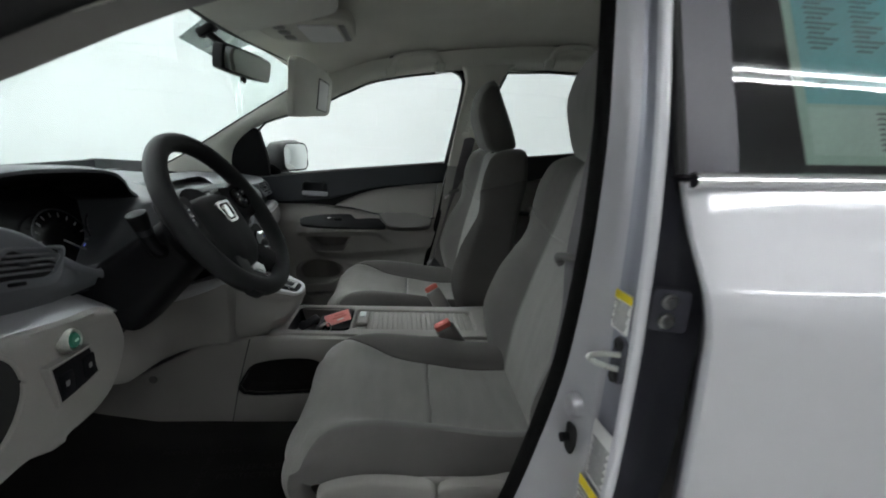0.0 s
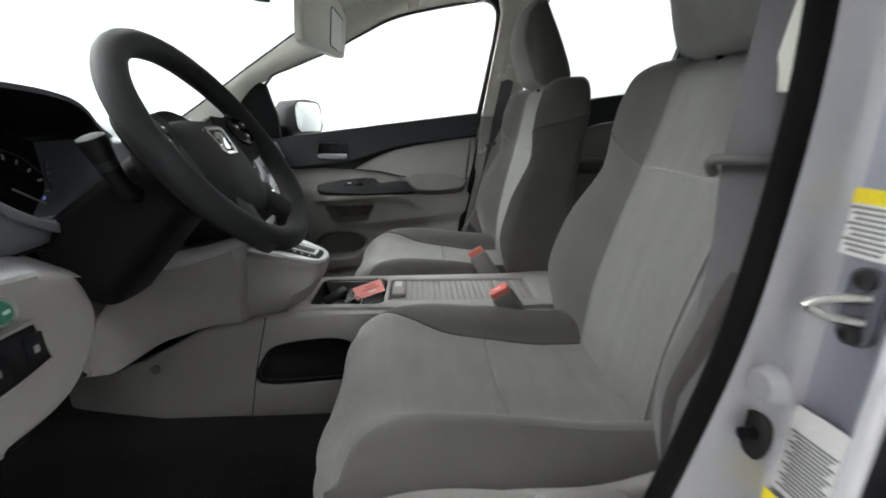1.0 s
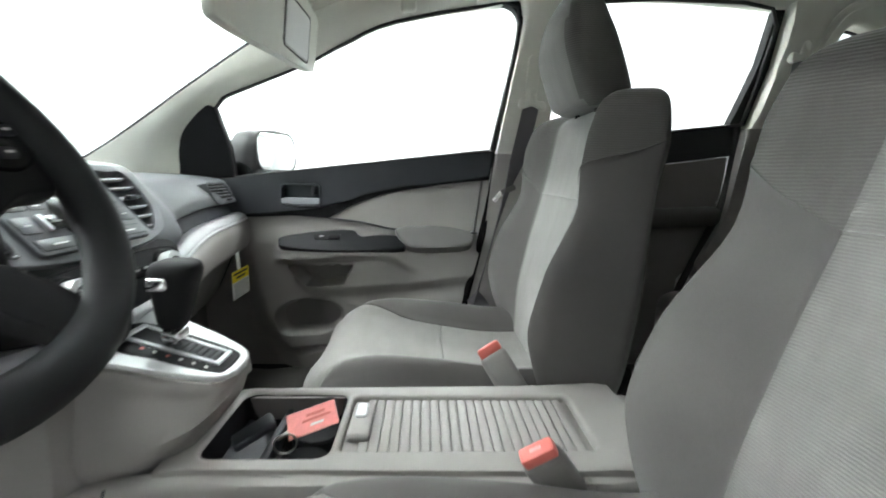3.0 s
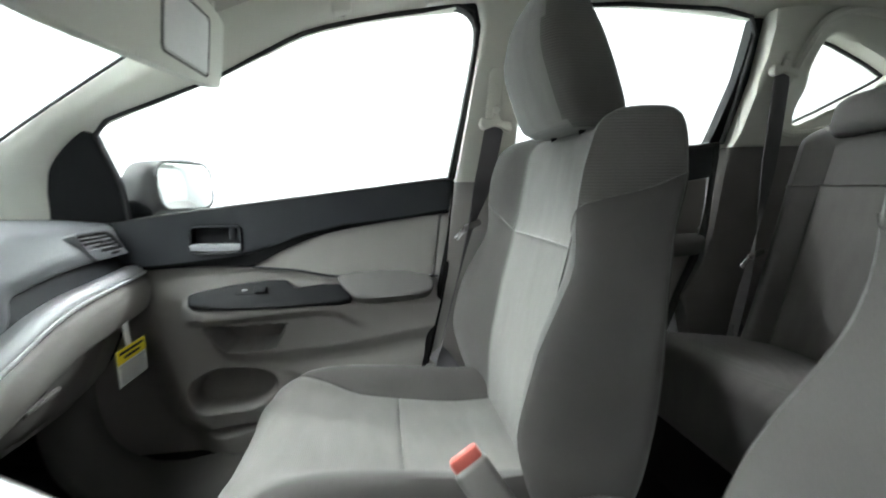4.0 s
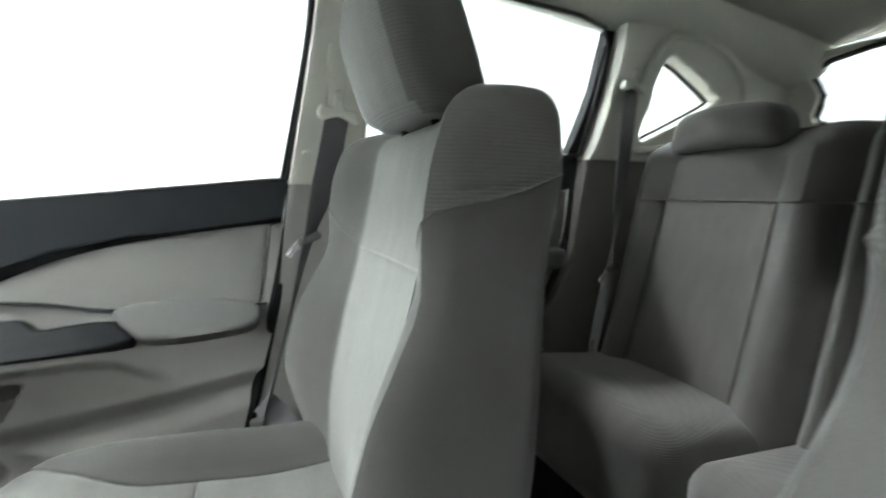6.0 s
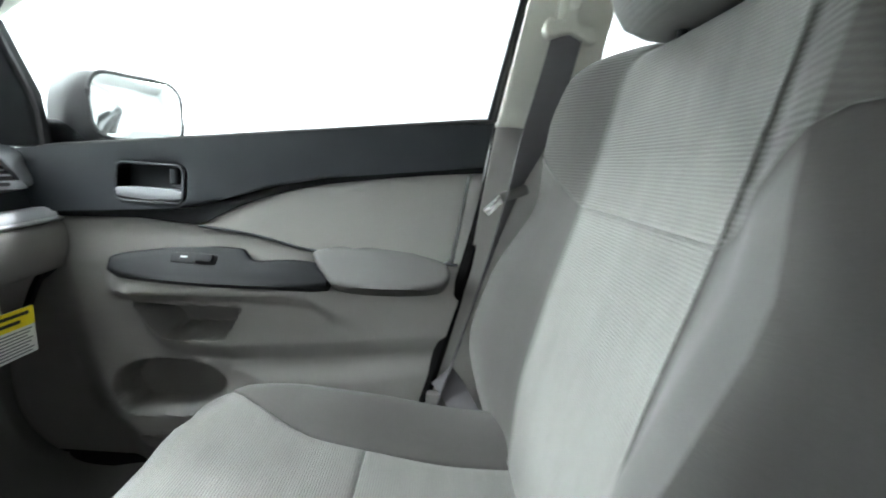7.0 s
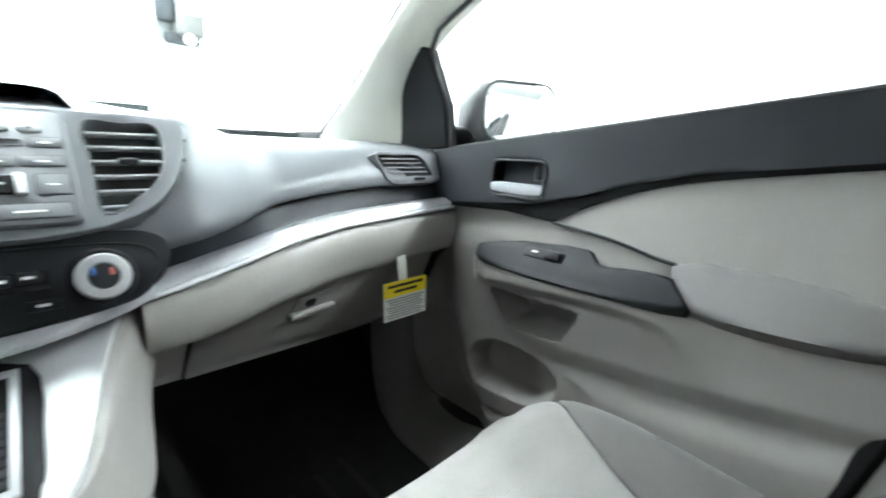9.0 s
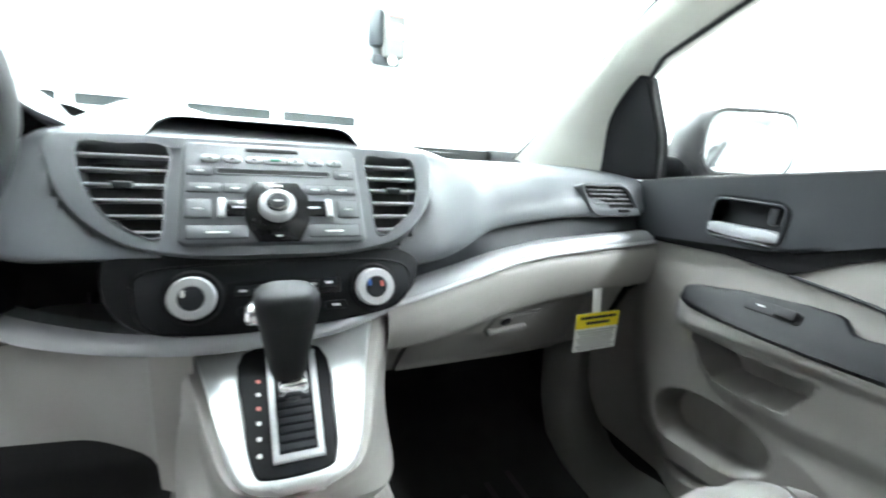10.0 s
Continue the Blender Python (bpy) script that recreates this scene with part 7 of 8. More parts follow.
def rear_passenger_door():
    d = thing("rear_door", (0.95, 0.78, 0.5), "closed rear door with charcoal top, grey insert and armrest", "car door")
    f = lambda off: (lambda a, b, c: Vector((a, 0.735 + 0.017 * min(max((b - 1.0) / 0.17, -0.6), 1) - off + c, b)))
    up = [(0.62, 1.215), (0.95, 1.255), (1.255, 1.292), (1.262, 1.20), (1.0, 1.165), (0.80, 1.11), (0.68, 1.04), (0.62, 1.02)]
    part("upper_panel", plate(dense(up, 0.05), 0.04, f(0.02), r=0.008, seg=3), M["char"], d, "charcoal upper panel")
    ins = [(0.68, 1.035), (0.80, 1.105), (1.0, 1.160), (1.255, 1.196), (1.235, 1.06), (1.18, 1.0), (0.9, 0.995), (0.75, 1.01)]
    part("insert", plate(dense(ins, 0.05), 0.03, f(0.008), r=0.006, seg=3), M["grey"], d, "light grey insert")
    low = [(0.62, 1.02), (0.75, 1.005), (0.9, 0.99), (1.18, 0.995), (1.235, 1.05), (1.20, 0.90), (1.12, 0.80), (1.08, 0.50), (0.62, 0.50)]
    part("lower_panel", plate(dense(low, 0.05), 0.04, f(0.004), r=0.006, seg=3), M["grey"], d, "light grey lower panel")

    def warp(u, v, w, q):
        return (q[0], q[1] + 0.012 * u * u, q[2] + 0.01 * u)
    part("armrest", moved(soft(0.34, 0.075, 0.062, 0.025, 10, warp), Matrix.Translation((1.06, 0.715, 1.00))), M["grey_mid"], d, "grey padded armrest")
    part("switch_plate", box(0.16, 0.05, 0.02, (0.82, 0.712, 0.985), r=0.008, seg=3), M["char"], d)
    win = [(0.655, 1.215), (0.655, 1.35), (0.685, 1.50), (0.72, 1.588), (0.90, 1.602), (1.15, 1.602), (1.235, 1.590), (1.262, 1.55), (1.262, 1.40), (1.255, 1.292), (0.95, 1.255)]
    part("window_seal", tube([(a, side_y(b) - 0.010, b) for a, b in dense(win, 0.03)], 0.0055, 8, True), M["rubber"], d, "black rubber window seal")
    bar = [(1.222, 1.287), (1.290, 1.292), (1.290, 1.592), (1.252, 1.592), (1.254, 1.46), (1.240, 1.38)]
    part("division_bar", lean_plate(dense(bar, 0.03), 0.03, off=-0.004, r=0.004), M["black"], d, "black window division")
    pane = part("window_pane", skin([[(a, side_y(c) + 0.02, c) for a in np.linspace(0.62, 1.29, 6)] for c in np.linspace(1.18, 1.62, 6)]), M["glass"], d, "clear side glass")
    pane.visible_shadow = False
    part("door_seal", tube(smooth_path([(1.265, 0.735, 1.29), (1.262, 0.732, 1.20), (1.235, 0.722, 1.04), (1.16, 0.715, 0.86), (1.10, 0.715, 0.70)], 5), 0.011, 8), M["rubber"], d, "black door seal")


rear_passenger_door()


# ---- driver side: open doorway, middle pillar and rear door skin ----
def driver_jamb():
    j = thing("door_jamb", (0.57, -0.82, 0.4), "silver painted middle pillar of the open driver doorway with seal, striker and stickers", "door jamb", kind="structure")
    # inner edge (at the rubber seal) and outer edge of the painted face, by height
    zin = [0.40, 0.55, 0.70, 0.85, 1.00, 1.15, 1.30, 1.45, 1.60]
    xin = Curve1(zin, [0.27, 0.42, 0.487, 0.533, 0.563, 0.574, 0.578, 0.580, 0.582])
    yin = Curve1(zin, [-0.71, -0.71, -0.705, -0.70, -0.70, -0.70, -0.69, -0.66, -0.62])
    xm = Curve1(zin, [0.48, 0.58, 0.615, 0.630, 0.632, 0.630, 0.629, 0.628, 0.626])
    ym = Curve1(zin, [-0.775, -0.775, -0.776, -0.776, -0.776, -0.772, -0.755, -0.72, -0.68])

    def row(z):
        xi, yi, xo, yo = xin(z), yin(z), xm(z), ym(z)
        return [(xi - 0.004, yi + 0.012, z), (xi + 0.004, yi - 0.006, z), (xo - 0.020, yi - 0.014, z), (xo - 0.008, yi - 0.024, z), (xo - 0.002, (yi + yo) / 2, z), (xo - 0.002, yo + 0.012, z), (xo - 0.010, yo + 0.002, z),
                (xo - 0.009, yo - 0.008, z), (xo - 0.002, yo - 0.011, z), (xo + 0.005, yo - 0.006, z), (xo + 0.006, yo + 0.006, z)]
    zs = np.linspace(0.42, 1.64, 40)
    # one silver paint in three tones: flange and face carry their own shade
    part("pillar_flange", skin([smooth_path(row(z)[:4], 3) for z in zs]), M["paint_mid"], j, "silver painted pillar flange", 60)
    part("pillar_face", skin([smooth_path(row(z)[3:7], 3) for z in zs]), M["paint_shaded"], j, "silver pillar face in a darker paint that holds its shade", 60)
    part("pillar_ridge", skin([smooth_path(row(z)[6:], 3) for z in zs]), M["paint"], j, "silver painted ridge", 60)
    # silver bodywork; the dark paint gives the shade of the channel
    part("shut_channel", skin([[(xm(z) + 0.005, ym(z) + 0.004, z), (xm(z) + 0.016, ym(z) + 0.028, z), (xm(z) + 0.060, ym(z) + 0.034, z), (xm(z) + 0.075, ym(z) + 0.045, z), (xm(z) + 0.12, ym(z) + 0.045, z)] for z in zs]), M["paint_dark"], j, "silver shut channel with its shade as dark paint")
    part("pillar_inner", skin([[(xin(z), yin(z) + 0.012, z), (xin(z) + 0.03, yin(z) + 0.03, z), (xin(z) + 0.14, yin(z) + 0.04, z)] for z in zs]), M["grey"], j, "grey inner pillar edge")
    seal = [(xin(z) + 0.004, yin(z) + 0.004, z) for z in np.linspace(0.44, 1.63, 40)]
    front = [(-0.60, -0.71, 0.47), (-0.2, -0.715, 0.455), (0.10, -0.712, 0.45)]
    part("rubber_seal", tube(smooth_path(front, 6)[:-1] + seal, 0.0125, 12), M["seal"], j, "black rubber door seal")
    part("rocker", box(1.4, 0.10, 0.12, (-0.30, -0.775, 0.40), r=0.03, seg=3), M["paint"], j, "silver rocker sill")
    part("sill_plate", box(1.2, 0.07, 0.02, (-0.22, -0.675, 0.462), r=0.006), M["grey"], j, "grey sill plate")

    def on_face(z, t, w, h, lift=0.004, tilt=0.0, skew=0.0):
        """A frame on the pillar face at height z, t from the seal (0) to the outer edge (1)."""
        a = Vector((0.10, -1, 0)).normalized()
        o = Vector((xm(z) - 0.005, yin(z) * (1 - t) + ym(z) * t, z))
        n = Vector((-1, -0.10, 0)).normalized()
        up = Vector((0.10 * (1.1 - z), 0, 1)).normalized()
        o = o + n * lift
        return lambda p, q, c: o + a * p + up * q - n * c, n, o, a

    def sticker(z, t, w, h, lines, top=None):
        s, n, o, a = on_face(z, t, w, h)
        st = part("sticker", plate(round_rect(w, h, 0.004, 2), 0.001, s, r=0), M["white"], j, "white printed sticker")
        if top:
            part("yellow_band", plate(round_rect(w, h * 0.22, 0.003, 2, 0, h * 0.39), 0.0006, lambda p, q, c: s(p, q, c - 0.0007), r=0), M[top], st)
        for k in range(lines):
            b = h * (0.22 - 0.64 * k / max(1, lines - 1))
            part("print_bar", plate(round_rect(w * (0.86 - 0.12 * (k % 3)), h * (0.4 / lines), 0.0003, 1, 0, b), 0.0004, lambda p, q, c: s(p, q, c - 0.0006), r=0), M["grey_ink"], st)
    sticker(1.078, 0.52, 0.042, 0.057, 9, "yellow")
    sticker(0.846, 0.60, 0.052, 0.100, 16)
    sticker(0.755, 0.52, 0.06, 0.075, 7, "yellow")
    # striker: steel plate, loop and screws
    s, n, o, a = on_face(1.008, 0.62, 0, 0, 0.004)
    st = part("striker_plate", plate(round_rect(0.030, 0.070, 0.012, 4), 0.005, s, r=0.002), M["paint_dark"], j, "dark striker plate")
    part("striker_loop", tube(smooth_path([s(0.006, 0.011, 0.0), s(-0.006, 0.008, -0.022), s(-0.014, 0.0, -0.036), s(-0.006, -0.008, -0.022), s(0.006, -0.011, 0.0)], 5), 0.0042, 10), M["steel"], st)
    rot = n.to_track_quat("Z", "Y").to_matrix()
    for q in (0.025, -0.025):
        part("screw", lathe([(0.0, 0.003), (0.004, 0.003), (0.0045, 0.005), (0.008, 0.0045), (0.0095, 0.0)], 20, s(0, q, 0), rot), M["rubber"], st, "dark screw")
    s, n, o, a = on_face(0.918, 0.24, 0, 0, 0.044)
    rot = n.to_track_quat("Z", "Y").to_matrix()
    part("plug", lathe([(0.0, 0.010), (0.014, 0.009), (0.018, 0.004), (0.019, -0.006)], 28, s(0, 0, 0), rot), M["paint_mid"], j, "round body plug")
    s, n, o, a = on_face(0.862, 0.24, 0, 0, 0.044)
    part("switch_hole", plate(smooth_path([(-0.012, 0.02), (0.010, 0.022), (0.016, 0.0), (0.008, -0.024), (-0.010, -0.022), (-0.017, 0.0)], 4, True), 0.004, s, r=0.001), M["deep"], j, "black latch hole")
    part("door_switch", tube([s(0.0, 0.002, -0.002), s(0.0, 0.002, -0.014)], 0.007, 12), M["black"], j)
    # rear door, seen from outside
    r = thing("rear_door", (1.1, -0.88, 0.4), "closed silver rear door with dark window frame and chrome strip", "car door")
    zs = np.linspace(0.42, 1.262, 26)
    yo = Curve1([0.42, 0.6, 0.8, 0.95, 1.08, 1.12, 1.17, 1.21, 1.262], [-0.795, -0.812, -0.826, -0.837, -0.845, -0.836, -0.806, -0.782, -0.762])
    xl = Curve1([0.42, 0.6, 0.8, 0.92, 1.05, 1.15, 1.22, 1.262], [0.73, 0.718, 0.706, 0.696, 0.682, 0.674, 0.667, 0.662])
    G = []
    for z in zs:
        x0, y = xl(z), yo(z)
        rise = 0.10 * max(0, (z - 0.6) / 0.66)
        row = [(x0 + 0.012, y + 0.030, z), (x0 + 0.002, y + 0.012, z), (x0 + 0.003, y + 0.003, z), (x0 + 0.012, y, z)]
        for t in np.linspace(0.04, 1, 10):
            x = x0 + t * (1.62 - x0)
            crease = 0.004 * math.exp(-((z - 1.115) / 0.02) ** 2)
            row.append((x, y - 0.02 * math.sin(t * 2.0) - crease, z + rise * 0.35 * t))
        G.append(row)
    part("door_skin", skin(G), M["paint"], r, "silver painted door skin", 60)
    # shade along the door's edge, put in as dark paint
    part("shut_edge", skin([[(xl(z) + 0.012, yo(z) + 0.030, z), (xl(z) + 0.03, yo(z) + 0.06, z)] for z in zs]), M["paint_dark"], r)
    # chrome belt strip and the dark upper frame
    rail_ = [(0.668 + 1.0 * t, -0.770 - 0.008 * math.sin(2 * t), 1.266 + 0.04 * t) for t in np.linspace(0, 1, 12)]
    part("chrome_strip", tube(rail_, 0.012, 10, flat=0.85), M["chrome"], r, "chrome belt strip")
    up3 = lambda a, b, c: Vector((a, -0.757 + (b - 1.28) * 0.36 + c, b))
    out = [(0.662, 1.268), (0.738, 1.271), (0.735, 1.40), (0.728, 1.52), (0.72, 1.66), (0.65, 1.66), (0.658, 1.50), (0.661, 1.38)]
    part("frame_post", plate(dense(out, 0.04), 0.03, up3, r=0.004), M["frame"], r, "dark grey window frame post")
    part("post_edge", tube([up3(a, b, 0.004) for a, b in ((0.660, 1.27), (0.659, 1.38), (0.656, 1.50), (0.648, 1.64))], 0.008, 8), M["rubber"], r)
    part("window_pane", skin([[up3(a, b, 0.012) for a in (0.70, 1.60)] for b in (1.26, 1.66)]), M["dark_glass"], r, "tinted side glass")
    # dark sheet behind the glass in place of the cabin's own shade
    part("inner_shade", skin([[up3(a, b, 0.12) for a in (0.70, 1.10)] for b in (1.22, 1.70)]), M["char"], r, "dark sheet standing in for the unlit cabin")
    # price sheet behind the glass
    ps = thing("window_sticker", (0.95, -0.74, 1.3), "turquoise and white printed price sheet on the rear window", "window sticker")
    sh = lambda a, b, c: up3(a + (b - 1.29) * -0.10, b, 0.015 + c)
    part("sheet", plate([(0.845, 1.292), (1.15, 1.305), (1.15, 1.62), (0.838, 1.62)], 0.001, sh, r=0), M["mint"], ps, "pale printed sheet")
    part("blue_block", plate([(0.858, 1.372), (1.14, 1.383), (1.14, 1.615), (0.852, 1.615)], 0.0006, lambda a, b, c: sh(a, b, c - 0.0008), r=0), M["teal"], ps, "turquoise block")
    part("white_block", plate([(0.858, 1.305), (1.14, 1.316), (1.14, 1.378), (0.858, 1.367)], 0.0006, lambda a, b, c: sh(a, b, c - 0.0008), r=0), M["pale"], ps)
    for cx in (0.895, 0.965, 1.035):
        for k in range(24):
            part("print_bar", plate(round_rect(0.048 - 0.012 * ((k * 7) % 3), 0.0022, 0.0005, 1, cx - 0.004 * ((k * 7) % 3), 1.604 - k * 0.0068), 0.0004, lambda a, b, c: sh(a, b, c - 0.0014), r=0), M["grey_mid"], ps)
    for k in range(8):
        part("print_bar", plate(round_rect(0.05, 0.0022, 0.0005, 1, 0.985, 1.365 - k * 0.0068), 0.0004, lambda a, b, c: sh(a, b, c - 0.0014), r=0), M["grey_mid"], ps)
    # hinge of the rear door
    h = r
    hp = lambda a, b, c: Vector((0.681 + a, -0.758 - 0.30 * a + c, 1.088 + b))
    h = part("hinge", plate(round_rect(0.050, 0.062, 0.008, 3), 0.008, hp, r=0.003), M["paint_dark"], r, "dark painted hinge leaf")
    for q in (0.014, -0.014):
        part("bolt", lathe([(0.0, 0.008), (0.007, 0.008), (0.008, 0.004), (0.011, 0.003), (0.011, 0.0)], 12, hp(-0.004, q, -0.001), Matrix.Rotation(radians(90), 3, "X")), M["steel"], h)


driver_jamb()


def driver_door():
    """The driver's door, swung wide open about its front hinge; out of view, added to shade the footwell."""
    d = thing("front_door", (-0.68, -0.83, 0.4), "silver driver door standing wide open", "car door")
    turn = radians(74)
    e, n = Vector((math.cos(turn), -math.sin(turn), 0)), Vector((math.sin(turn), math.cos(turn), 0))
    at = lambda a, b, c: Vector((-0.68, -0.84, 0)) + e * a + n * c + Vector((0, 0, b))
    low = [(0.03, 0.44), (0.95, 0.44), (1.10, 0.62), (1.20, 0.95), (1.22, 1.24), (0.05, 1.10)]
    part("door_skin", plate(dense(low, 0.06), 0.02, lambda a, b, c: at(a, b, -0.05 + c - 0.03 * math.sin((b - 0.44) * 4)), r=0.006), M["paint"], d, "silver painted door skin")
    part("lower_panel", plate(dense([(0.06, 0.50), (0.92, 0.50), (1.06, 0.66), (1.13, 0.95), (0.06, 0.97)], 0.06), 0.03, lambda a, b, c: at(a, b, 0.03 + c), r=0.008, seg=3), M["grey"], d, "light grey lower moulding")
    part("upper_panel", plate(dense([(0.06, 0.975), (1.135, 0.955), (1.16, 1.21), (0.06, 1.09)], 0.06), 0.04, lambda a, b, c: at(a, b, 0.02 + c), r=0.008, seg=3), M["char"], d, "charcoal grained upper panel")
    part("armrest", box(0.44, 0.07, 0.05, at(0.66, 0.90, 0.075), r=0.02, seg=3, turn=Matrix.Rotation(-turn, 3, "Z")), M["grey"], d, "light grey armrest")
    part("window_frame", tube([at(a, b, -0.02) for a, b in smooth_path([(0.08, 1.11), (0.40, 1.34), (0.70, 1.50), (1.05, 1.58), (1.20, 1.585), (1.22, 1.24)], 5)], 0.018, 8), M["frame"], d, "dark grey window frame")


driver_door()


def driver_doorway():
    """Front and top of the driver's door opening: trim lip, rubber weather strip and painted flange."""
    line = smooth_path([(-0.50, 1.05), (-0.47, 1.16), (-0.33, 1.262), (-0.18, 1.338), (-0.05, 1.404), (0.05, 1.448), (0.2, 1.505), (0.45, 1.558), (0.62, 1.575)], 6)
    j = thing("door_opening", (0.0, -0.70, 1.3), "trim lip and black weather strip along the open driver doorway", "door opening", kind="structure")
    lean = lambda z, y: -(y - 0.28 * max(z - 1.36, -0.2))
    part("trim_lip", skin([[(x, lean(z, 0.60), z + 0.055), (x, lean(z, 0.635), z + 0.012), (x, lean(z, 0.665), z), (x, lean(z, 0.70), z + 0.014), (x, lean(z, 0.715), z + 0.04)] for x, z in line]), M["grey"], j, "grey trim lip")
    part("weather_strip", tube([(x, lean(z, 0.728), z + 0.036) for x, z in line], 0.020, 12), M["rubber"], j, "black rubber weather strip")
    # flange painted dark to hold the shade above the weather strip
    part("flange", skin([[(x, lean(z, 0.735), z + 0.05), (x, lean(z, 0.765), z + 0.046), (x, lean(z, 0.77), z + 0.056), (x, lean(z, 0.80), z + 0.06), (x, lean(z, 0.81), z + 0.09)] for x, z in line]), M["paint_dark"], j, "silver flange with its shade as dark paint")
    part("roof_edge", tube([(x, lean(z, 0.815), z + 0.095) for x, z in line], 0.022, 12), M["paint"], j, "silver painted pillar edge")


driver_doorway()


# ---- roof fittings ----
def sun_visors():
    v = thing("sun_visor", (0.0, 0.30, 1.50), "cream sun visor folded down with a covered vanity mirror", "sun visor", "sun visors")
    out = smooth_path([(0.045, 1.50), (0.30, 1.512), (0.53, 1.505), (0.555, 1.46), (0.55, 1.39), (0.52, 1.368), (0.30, 1.352), (0.08, 1.340), (0.045, 1.36), (0.035, 1.43)], 5, True)
    f = lambda a, b, c: Vector((0.008 - 0.10 * (1.5 - b) + 0.02 * (a - 0.3) - c, a, b))
    part("board", plate(out, 0.020, f, r=0.008, seg=3), M["pillar"], v, "cream visor board")
    part("mirror_cover", plate(round_rect(0.155, 0.095, 0.008, 4, 0.40, 1.428), 0.004, lambda a, b, c: f(a, b, c - 0.003), r=0.002), M["white"], v, "white vanity mirror cover")
    part("cover_groove", tube([f(a, b, -0.001) for a, b in round_rect(0.163, 0.103, 0.010, 4, 0.40, 1.428)], 0.0016, 6, True), M["grey_mid"], v)
    part("hinge_arm", tube([(0.0, 0.53, 1.505), (-0.01, 0.555, 1.515), (-0.01, 0.56, 1.54)], 0.006, 8), M["pillar"], v)
    # driver's visor, folded up under the headliner
    w = thing("sun_visor", (0.02, -0.33, 1.56), "cream sun visor folded up against the headliner", "sun visor", "sun visors")
    up = smooth_path([(-0.09, -0.09), (0.08, -0.10), (0.145, -0.16), (0.150, -0.46), (0.10, -0.53), (-0.09, -0.53), (-0.12, -0.45), (-0.12, -0.12)], 5, True)
    g = lambda a, b, c: Vector((a, b, 1.552 + 0.22 * (a + 0.0) - 0.02 * (b + 0.3) ** 2 * 4 + c))
    part("board", plate(up, 0.018, g, r=0.007, seg=3), M["pillar"], w)
    part("sticker", plate(round_rect(0.066, 0.12, 0.004, 2, 0.088, -0.285), 0.001, lambda a, b, c: g(a, b, c - 0.0012), r=0), M["white"], w, "white printed sticker")
    # overhead console with reading lamps
    o = thing("overhead_console", (0.02, 0.1, 1.6), "beige overhead console with map lamp and sunglass bin", "overhead console")
    zz = lambda a: 1.574 + 0.06 * a
    h = lambda a, b, c: Vector((a, b, zz(a) - 0.012 + c))
    part("base", plate(smooth_path([(-0.07, -0.085), (0.06, -0.085), (0.145, -0.07), (0.160, 0.03), (0.140, 0.145), (0.06, 0.165), (-0.07, 0.155), (-0.10, 0.03)], 5, True), 0.03, h, r=0.010, seg=3), M["liner"], o, "beige console base")
    part("lamp_lens", plate(round_rect(0.098, 0.185, 0.012, 4, 0.070, 0.045), 0.004, lambda a, b, c: h(a, b, c - 0.005), r=0.001), M["white"], o, "frosted lamp lens")
    part("bin_door", plate(round_rect(0.016, 0.17, 0.006, 4, 0.134, 0.040), 0.006, lambda a, b, c: h(a, b, c - 0.004), r=0.002), M["grey"], o, "grey bin edge")
    for y in (-0.02, 0.04, 0.10):
        part("lamp_switch", plate(round_rect(0.030, 0.036, 0.008, 3, -0.03, y), 0.006, lambda a, b, c: h(a, b, c - 0.004), r=0.002), M["grey"], o, "grey lamp switch")


sun_visors()


def rear_view_mirror():
    m = thing("rear_view_mirror", (-0.16, 0, 1.50), "black rear view mirror on the windshield", "rear view mirror")
    A, B = Vector((-0.146, -0.11, 1.468)), Vector((-0.087, 0.11, 1.457))
    c = (A + B) / 2
    a = (B - A).normalized()
    up = (Vector((0.12, 0, 1)) - a * a.z).normalized()
    n = up.cross(a)
    out = smooth_path([(-0.118, 0.02), (-0.10, 0.032), (0, 0.034), (0.10, 0.032), (0.118, 0.02), (0.116, -0.02), (0.10, -0.03), (0, -0.033), (-0.10, -0.03), (-0.116, -0.02)], 4, True)
    f = lambda p, q, k: c + a * p * 0.88 + up * q + n * k
    part("housing", plate(out, 0.028, f, r=0.008, seg=3), M["black"], m, "black mirror housing")
    part("mirror_glass", plate([(p * 0.95, q * 0.86) for p, q in out], 0.002, lambda p, q, k: f(p, q, k - 0.0012), r=0), M["dim_mirror"], m, "mirror glass tinted dark for what it reflects")
    part("stalk", tube([f(0, 0.005, 0.02), f(-0.02, 0.03, 0.05), (-0.215, -0.01, 1.535)], 0.010, 10), M["black"], m)
    part("mount", box(0.05, 0.035, 0.02, (-0.215, -0.01, 1.54), r=0.006, turn=Matrix.Rotation(radians(-30), 3, "Y")), M["black"], m)
    part("day_lever", box(0.012, 0.02, 0.018, f(0.0, -0.038, 0.012), r=0.004), M["black"], m)


rear_view_mirror()


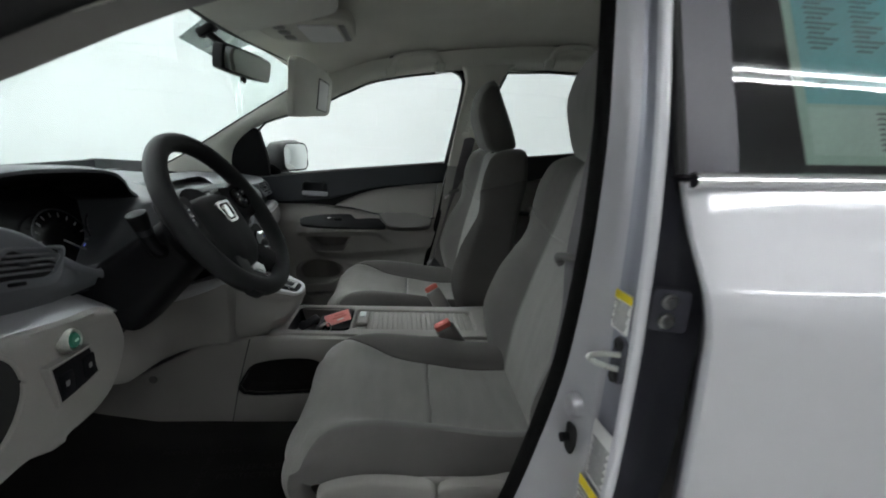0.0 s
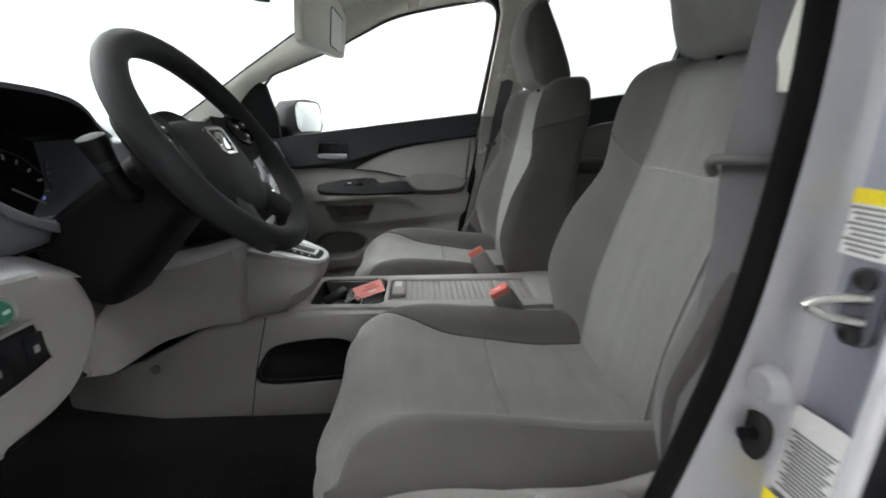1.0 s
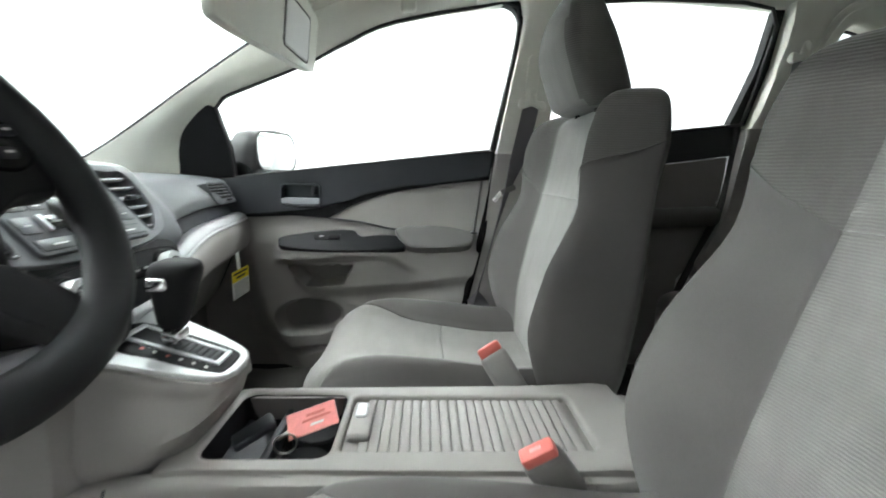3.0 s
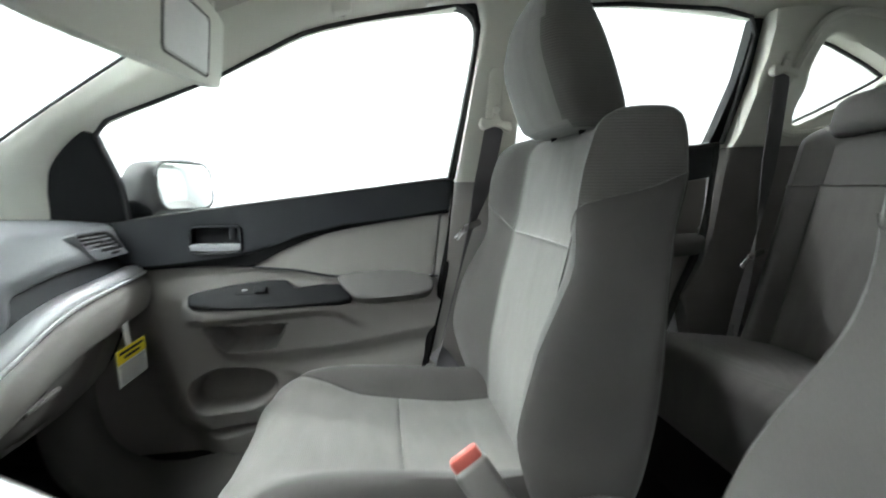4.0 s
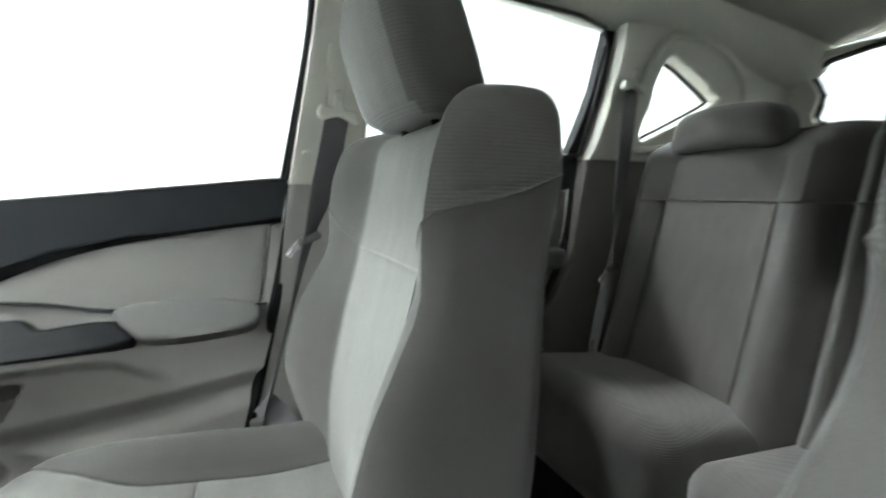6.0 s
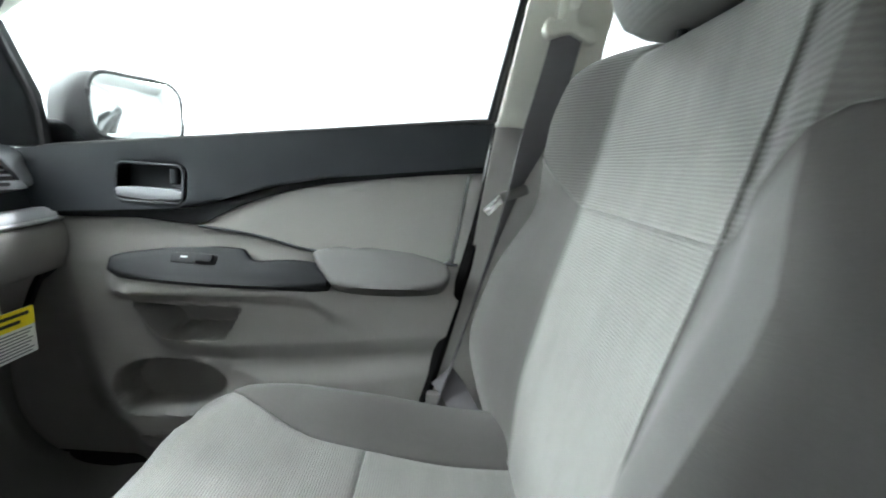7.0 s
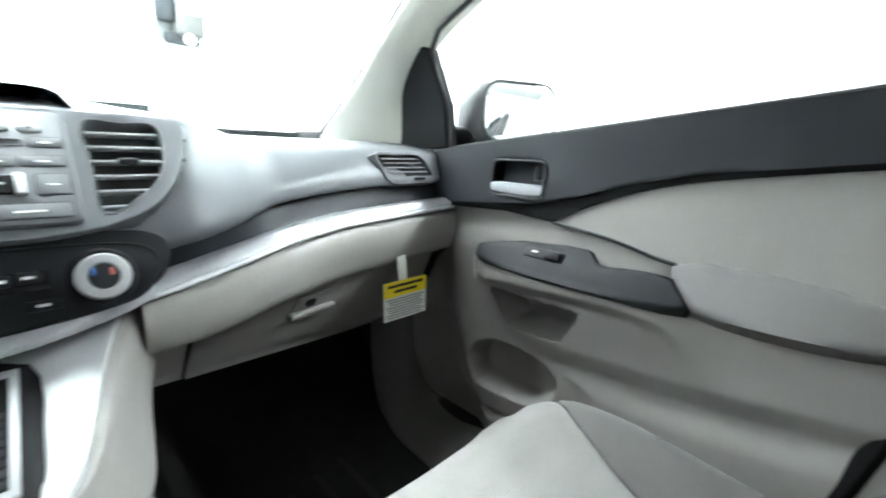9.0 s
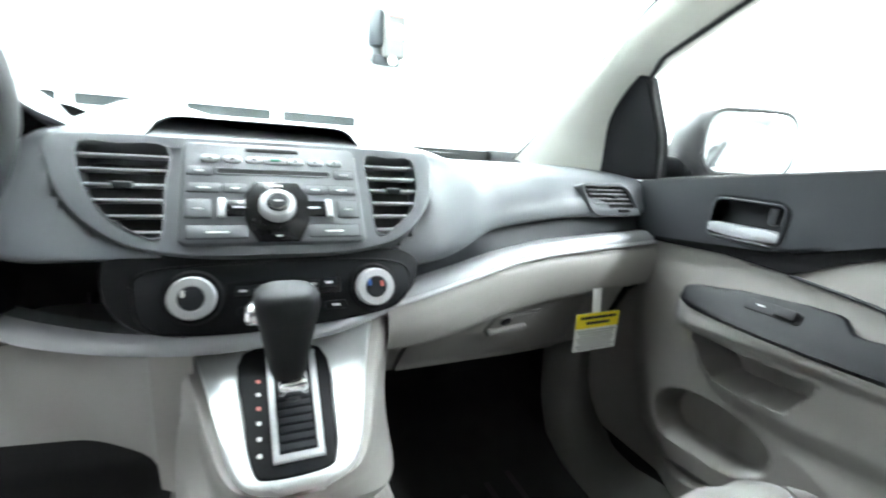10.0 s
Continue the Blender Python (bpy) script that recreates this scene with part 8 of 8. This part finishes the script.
def grab_handle(x, y, z, rise_):
    """A handle folded up into a shallow dished seat of the roof rail; rise_: how far its rear end stands higher."""
    g = thing("grab_handle", (x, y, z), "cream folded grab handle on the roof rail", "grab handle", "grab handles")
    at = lambda a, b, c: Vector((x + a, y - 0.42 * b - c, z + b + rise_ * a / 0.2))
    line = smooth_path([(-0.098, -0.004), (-0.092, 0.024), (-0.070, 0.046), (-0.030, 0.054), (0.030, 0.054), (0.070, 0.046), (0.092, 0.024), (0.098, -0.004)], 5)
    seat = smooth_path([(-0.116, -0.012), (-0.112, 0.034), (-0.080, 0.068), (0.0, 0.076), (0.080, 0.068), (0.112, 0.034), (0.116, -0.012), (0.088, -0.020), (0.070, 0.016), (0.0, 0.028), (-0.070, 0.016), (-0.088, -0.020)], 4, True)
    # mid grey plate on the cream rail draws the shade round the handle
    part("dish", plate(seat, 0.010, lambda a, b, c: at(a, b, -0.004 - c), r=0.003), M["grey_mid"], g, "dish behind the handle, its shade put in as grey")
    part("bar", tube([at(a, b, 0.006) for a, b in line], 0.0115, 10, flat=0.8, up=(0, 1, 0.4)), M["pillar"], g, "cream handle bar")
    for e in (-1, 1):
        part("foot", plate(round_rect(0.040, 0.036, 0.008, 4, e * 0.098, -0.006), 0.020, lambda a, b, c: at(a, b, 0.016 - c), r=0.006, seg=3), M["pillar"], g, "cream end cap")
    return g


grab_handle(0.337, 0.572, 1.572, 0.030)
grab_handle(0.975, 0.556, 1.634, 0.012)


MAT_WORDS = [("DEALER MUST REMOVE", -0.13, -0.315, 0.026, 3), ("PROTECTIVE COVER", -0.13, -0.345, 0.026, 3),
             ("DEALER MUST REMOVE", -0.30, -0.235, 0.022, 3), ("PROTECTIVE COVER", -0.30, -0.260, 0.022, 3), ("PROTECTIVE COVER", -0.155, -0.40, 0.024, 93)]


def lettering(words, size, m):
    """Flat letters of the built-in font, laid by the matrix m."""
    cu = bpy.data.curves.new("letters", "FONT")
    cu.body, cu.size, cu.resolution_u = words, size, 2
    ob = bpy.data.objects.new("letters", cu)
    scene.collection.objects.link(ob)
    me = bpy.data.meshes.new_from_object(ob.evaluated_get(bpy.context.evaluated_depsgraph_get()))
    bm = bmesh.new()
    bm.from_mesh(me)
    bmesh.ops.transform(bm, matrix=m, verts=bm.verts)
    bpy.data.objects.remove(ob)
    bpy.data.meshes.remove(me)
    bpy.data.curves.remove(cu)
    return bm


def floor_mats():
    for s, lab in ((-1, "dark printed driver floor mat"), (1, "dark printed passenger floor mat")):
        m = thing("floor_mat", (-0.25, s * 0.40, 0.44), lab, "floor mat", "floor mats")
        G = []
        for x in np.linspace(-0.66, 0.10, 24):
            row = []
            for y in np.linspace(0.17, 0.64, 20):
                row.append((x, s * y, 0.440 + 0.004 * noise.noise((x * 9, y * 9, s)) + (0.05 * math.exp(-((y - 0.16) / 0.05) ** 2)) + 1.15 * max(0, -0.62 - x)))
            G.append(row)
        part("sheet", skin(G, flip=s < 0), M["mat_paper"], m, "dark protective sheet")
        if s < 0:
            for words, x, y, size, turn in MAT_WORDS:
                part("mat_print", lettering(words, size, pose(x, y, 0.4495, 0, 0, turn)), M["deep"], m, "faint black print")
        else:
            for k in range(4):
                part("print_bar", box(0.14 + 0.03 * k, 0.012, 0.001, (-0.20, 0.28 + 0.06 * k, 0.4485), r=0), M["deep"], m, "faint unreadable print")
    p = thing("pedals", (-0.68, -0.33, 0.55), "black brake and accelerator pedals", "pedal")
    part("brake_pad", box(0.02, 0.10, 0.06, (-0.66, -0.36, 0.60), r=0.008, turn=Matrix.Rotation(radians(-30), 3, "Y")), M["rubber"], p)
    part("brake_arm", tube([(-0.67, -0.36, 0.62), (-0.74, -0.36, 0.78)], 0.010, 8), M["black"], p)
    part("accelerator", box(0.02, 0.05, 0.16, (-0.67, -0.22, 0.54), r=0.008, turn=Matrix.Rotation(radians(-25), 3, "Y")), M["rubber"], p)


floor_mats()
